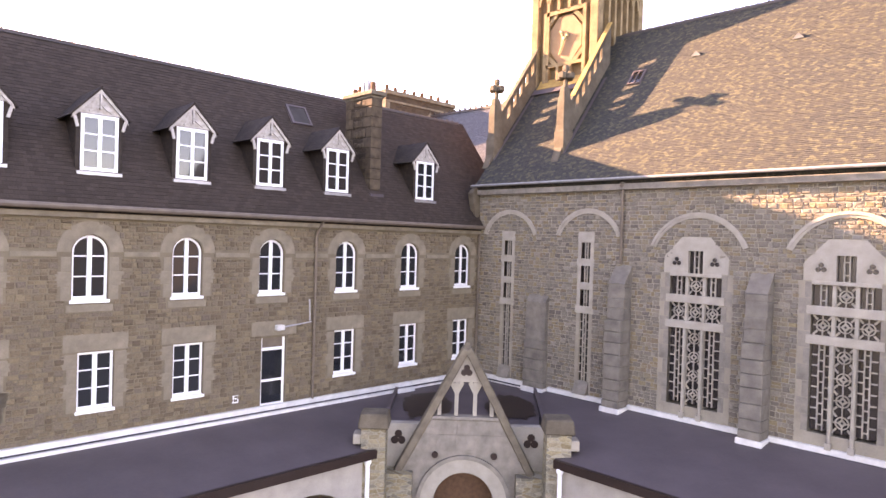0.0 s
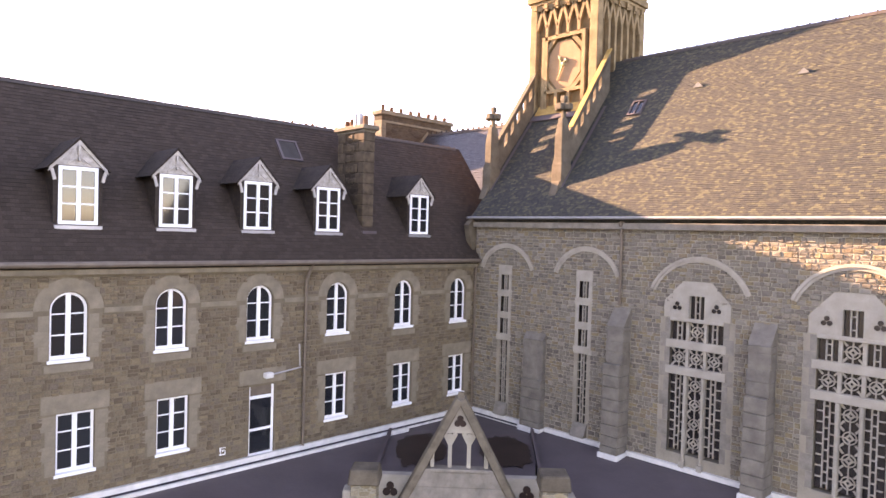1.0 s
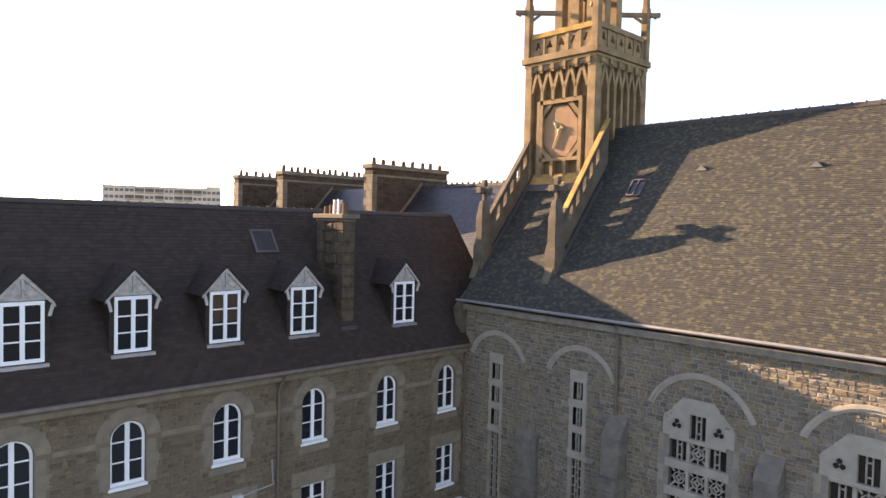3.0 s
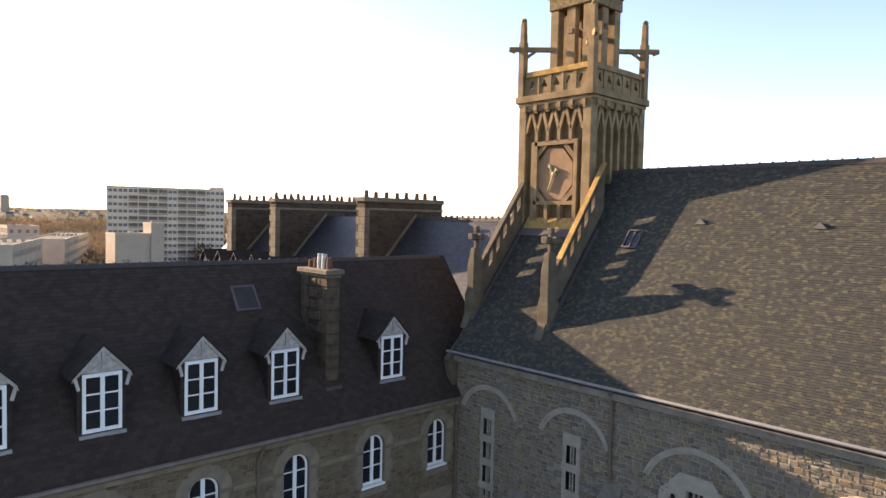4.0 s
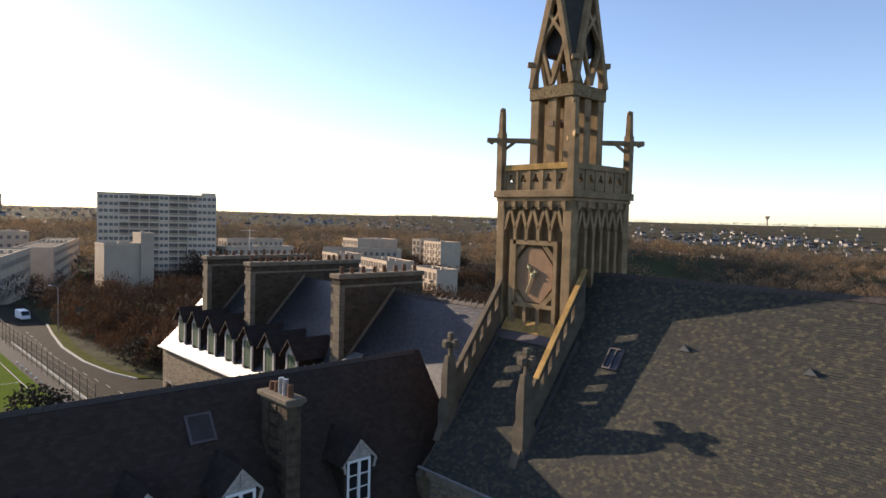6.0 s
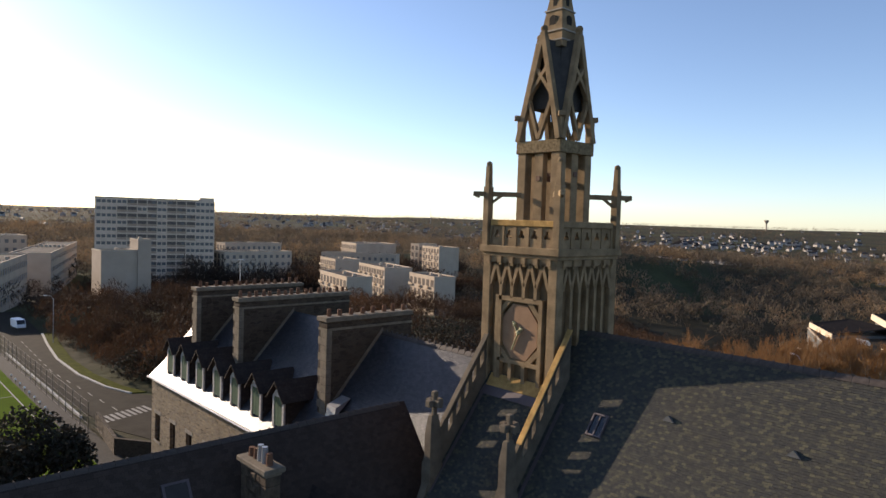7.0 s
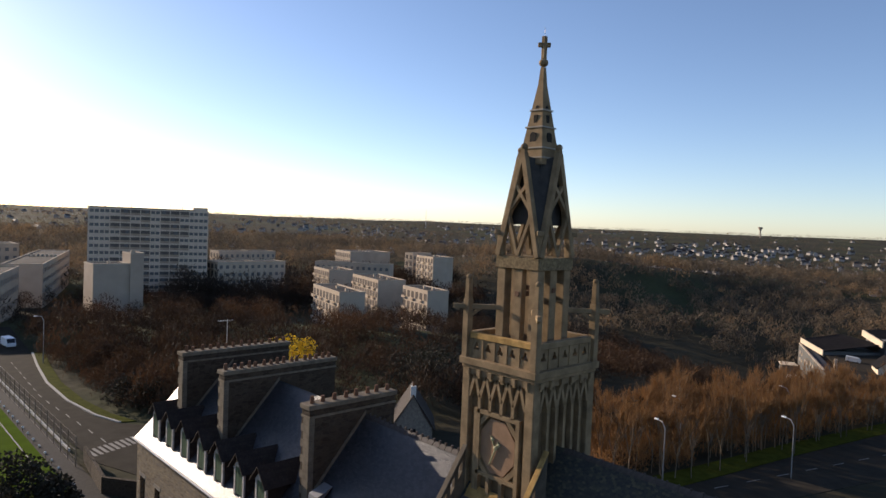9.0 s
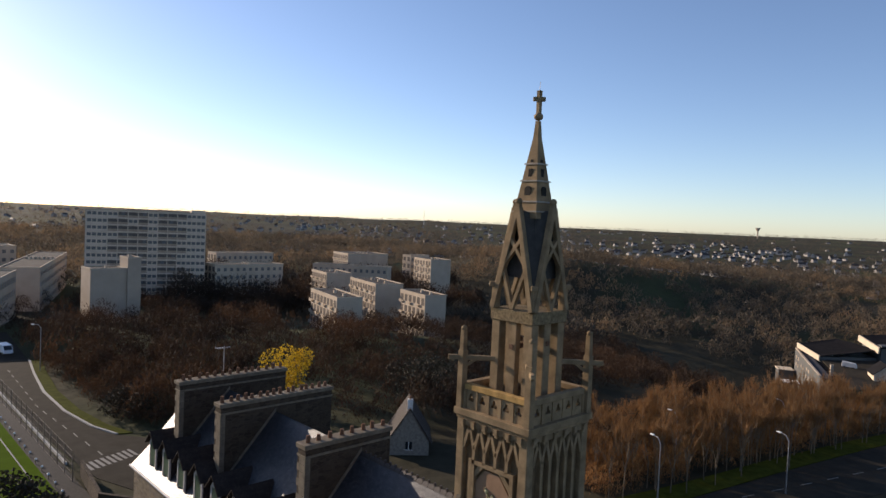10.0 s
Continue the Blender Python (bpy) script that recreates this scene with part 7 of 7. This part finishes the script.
# ---- loose pieces of the walls and roofs ----
def courses(x0, x1, z0, z1, blocked, rnd, low=0.09, high=0.21, short=0.11, long=0.36):
    """Stones of a rubble wall as (x, z, width, height), course by course, round the blocked rectangles."""
    z = z0
    while z < z1 - 0.06:
        h = min(rnd.uniform(low, high), z1 - z)
        cuts = sorted((a, b) for a, b, c, d in blocked if c < z + h * 0.6 and d > z + h * 0.4)
        x, runs = x0, []
        for a, b in cuts:
            if a > x:
                runs.append((x, a))
            x = max(x, b)
        if x < x1:
            runs.append((x, x1))
        for a, b in runs:
            if b - a < 0.06:
                continue
            widths = []
            while sum(widths) < b - a:
                widths.append(rnd.uniform(short, long))
            k = (b - a) / sum(widths)
            for wd in widths:
                if rnd.random() < 0.4 and h > 0.15:
                    cut = rnd.uniform(0.4, 0.6)
                    yield a, z, wd * k, h * cut
                    yield a, z + h * cut, wd * k, h * (1 - cut)
                else:
                    yield a, z, wd * k, h
                a += wd * k
        z += h


def stone_shape(rnd):
    """A rough stone face, one unit wide and high, standing one unit proud of the plane y = 0."""
    j = lambda v: rnd.uniform(-v, v)
    base = [(0.06 + j(0.06), 0, 0.09 + j(0.09)), (0.94 + j(0.06), 0, 0.09 + j(0.09)), (0.94 + j(0.06), 0, 0.91 + j(0.09)), (0.06 + j(0.06), 0, 0.91 + j(0.09))]
    face = [(0.5 + (p[0] - 0.5) * rnd.uniform(0.7, 0.92), -1 + j(0.45), 0.5 + (p[2] - 0.5) * rnd.uniform(0.62, 0.9)) for p in base]
    return base + face


STONE_FACES = [(4, 5, 6, 7), (0, 1, 5, 4), (1, 2, 6, 5), (2, 3, 7, 6), (3, 0, 4, 7)]


def rubble_stones(parent, place, area, blocked, mat, seed, near):
    """Up to 300 stones in the near stretch are parts; the rest is one mesh."""
    rnd = random.Random(seed)
    shapes = []
    for i in range(12):
        me = bpy.data.meshes.new("stone")
        me.from_pydata(stone_shape(rnd), [], STONE_FACES)
        me.materials.append(mat)
        shapes.append(me)
    verts, faces, single = [], [], 0
    for x, z, w, h in courses(*area, blocked, rnd):
        out = rnd.uniform(0.012, 0.04)
        if single < 300 and near[0] < x < near[1] and near[2] < z < near[3]:
            ob = part("stone", rnd.choice(shapes), mat, parent)
            ob.matrix_basis = place @ Matrix.Translation((x, 0, z)) @ Matrix.Diagonal((w, out, h, 1))
            single += 1
        else:
            n = len(verts)
            verts += [place @ Vector((x + w * p[0], out * p[1], z + h * p[2])) for p in stone_shape(rnd)]
            faces += [[n + i for i in f] for f in STONE_FACES]
    me = bpy.data.meshes.new("rubble_facing")
    me.from_pydata(verts, [], faces)
    tagged(part("rubble_facing", me, mat, parent), kind="stuff")


blocked = []
for c in BIG:
    blocked += [(c - 1.26, c + 1.26, 4.0, 9.5), (c - 1.14, c + 1.14, 9.5, 10.05), (c - 0.8, c + 0.8, 10.05, 10.5), (c - 0.5, c + 0.5, 10.5, 10.76)]
for c in NARROW:
    blocked += [(c - 0.36, c + 0.36, 4.6, 10.86)]
blocked += [(2.95, 3.95, 4.0, 8.2)] + [(x0, x0 + 0.68, 4.0, 9.4) for x0 in (6.95, 11.85, 16.5, 21.0)]
rubble_stones(chapel, Matrix(), (0.0, 19.5, 4.6, 12.42), blocked, CHAPEL_STONE, 31, (10.0, 16.0, 10.4, 12.5))
blocked = [(DOOR_Y - 0.5, DOOR_Y + 0.5, 4.5, 6.97), (-34, 1, 9.6, 9.77)]
for y in FIRST:
    blocked += [(y - 0.8, y + 0.8, 5.2, 6.97)]
for y in FIRST + [DOOR_Y]:
    blocked += [(y - 0.86, y + 0.86, 6.95, 7.48)]
for y in SECOND:
    blocked += [(y - 0.8, y + 0.8, 8.4, 9.62), (y - 0.62, y + 0.62, 8.06, 8.4)]
    blocked += [(y - q, y + q, 9.77 + 0.15 * i, 9.92 + 0.15 * i) for i, q in enumerate((0.85, 0.81, 0.74, 0.64, 0.48, 0.2))]
rubble_stones(wing, EAST, (-21.0, 0.0, 4.64, 10.68), blocked, WING_STONE, 37, (-9.3, 0.0, 7.5, 9.6))


def slates(parent, foot, along, up, length, width, long, mat, seed, lap=0.017):
    """Courses of lapped slates on a slope: foot corner, the two directions, slope length, run, slate sizes."""
    rng = np.random.default_rng(seed)
    foot, along, up = Vector(foot), Vector(along).normalized(), Vector(up).normalized()
    out = along.cross(up)
    if out.z < 0:
        out = -out
    verts, faces = [], []
    rows, cols = int(length / long), int(width[0] / width[1])
    jit = rng.uniform(-1, 1, (rows, cols + 1, 3))
    for i in range(rows):
        for q in range(cols):
            a = (q + 0.5 * (i % 2)) * width[1] + 0.006
            b = a + width[1] - 0.012
            lift = lap + lap * 0.3 * jit[i, q, 0]
            l0, l1 = i * long + 0.008 * jit[i, q, 1], min((i + 1) * long + 0.03, length)
            n = len(verts)
            for u, v, w in ((a, l0, lift), (b, l0, lift + 0.004 * jit[i, q, 2]), (b, l1, 0.006), (a, l1, 0.006), (a, l0, 0.0), (b, l0, 0.0)):
                verts.append(foot + along * u + up * v + out * w)
            faces += [(n, n + 1, n + 2, n + 3), (n + 4, n + 5, n + 1, n)]
    me = bpy.data.meshes.new("slate_cover")
    me.from_pydata(verts, [], faces)
    tagged(part("slate_cover", me, mat, parent), kind="stuff")


slates(chapel, (0.0, -0.35, CH_EAVE), (1, 0, 0), (0, CH_RIDGE_Y + 0.35, CH_RIDGE - CH_EAVE), math.hypot(CH_RIDGE_Y + 0.35, CH_RIDGE - CH_EAVE) - 0.12, (21.0, 0.145), 0.085, CHAPEL_SLATES, 1)
slates(wing, (0.3, -24.0, WING_EAVE), (0, 1, 0), (WING_RIDGE_X - 0.3, 0, WING_RIDGE - WING_EAVE), math.hypot(WING_RIDGE_X - 0.3, WING_RIDGE - WING_EAVE) - 0.12, (26.3, 0.22), 0.14, WING_SLATES, 2)
slates(rear, (-30.7, REY, REZ), (1, 0, 0), (0, RBY - REY, RBZ - REZ), math.hypot(RBY - REY, RBZ - REZ), (24.0, 0.21), 0.13, REAR_SLATES, 3, 0.006)
slates(rear, (-30.7, RBY, RBZ), (1, 0, 0), (0, RY - RBY, RZ - RBZ), math.hypot(RY - RBY, RZ - RBZ) - 0.1, (30.1, 0.21), 0.13, REAR_SLATES, 4)
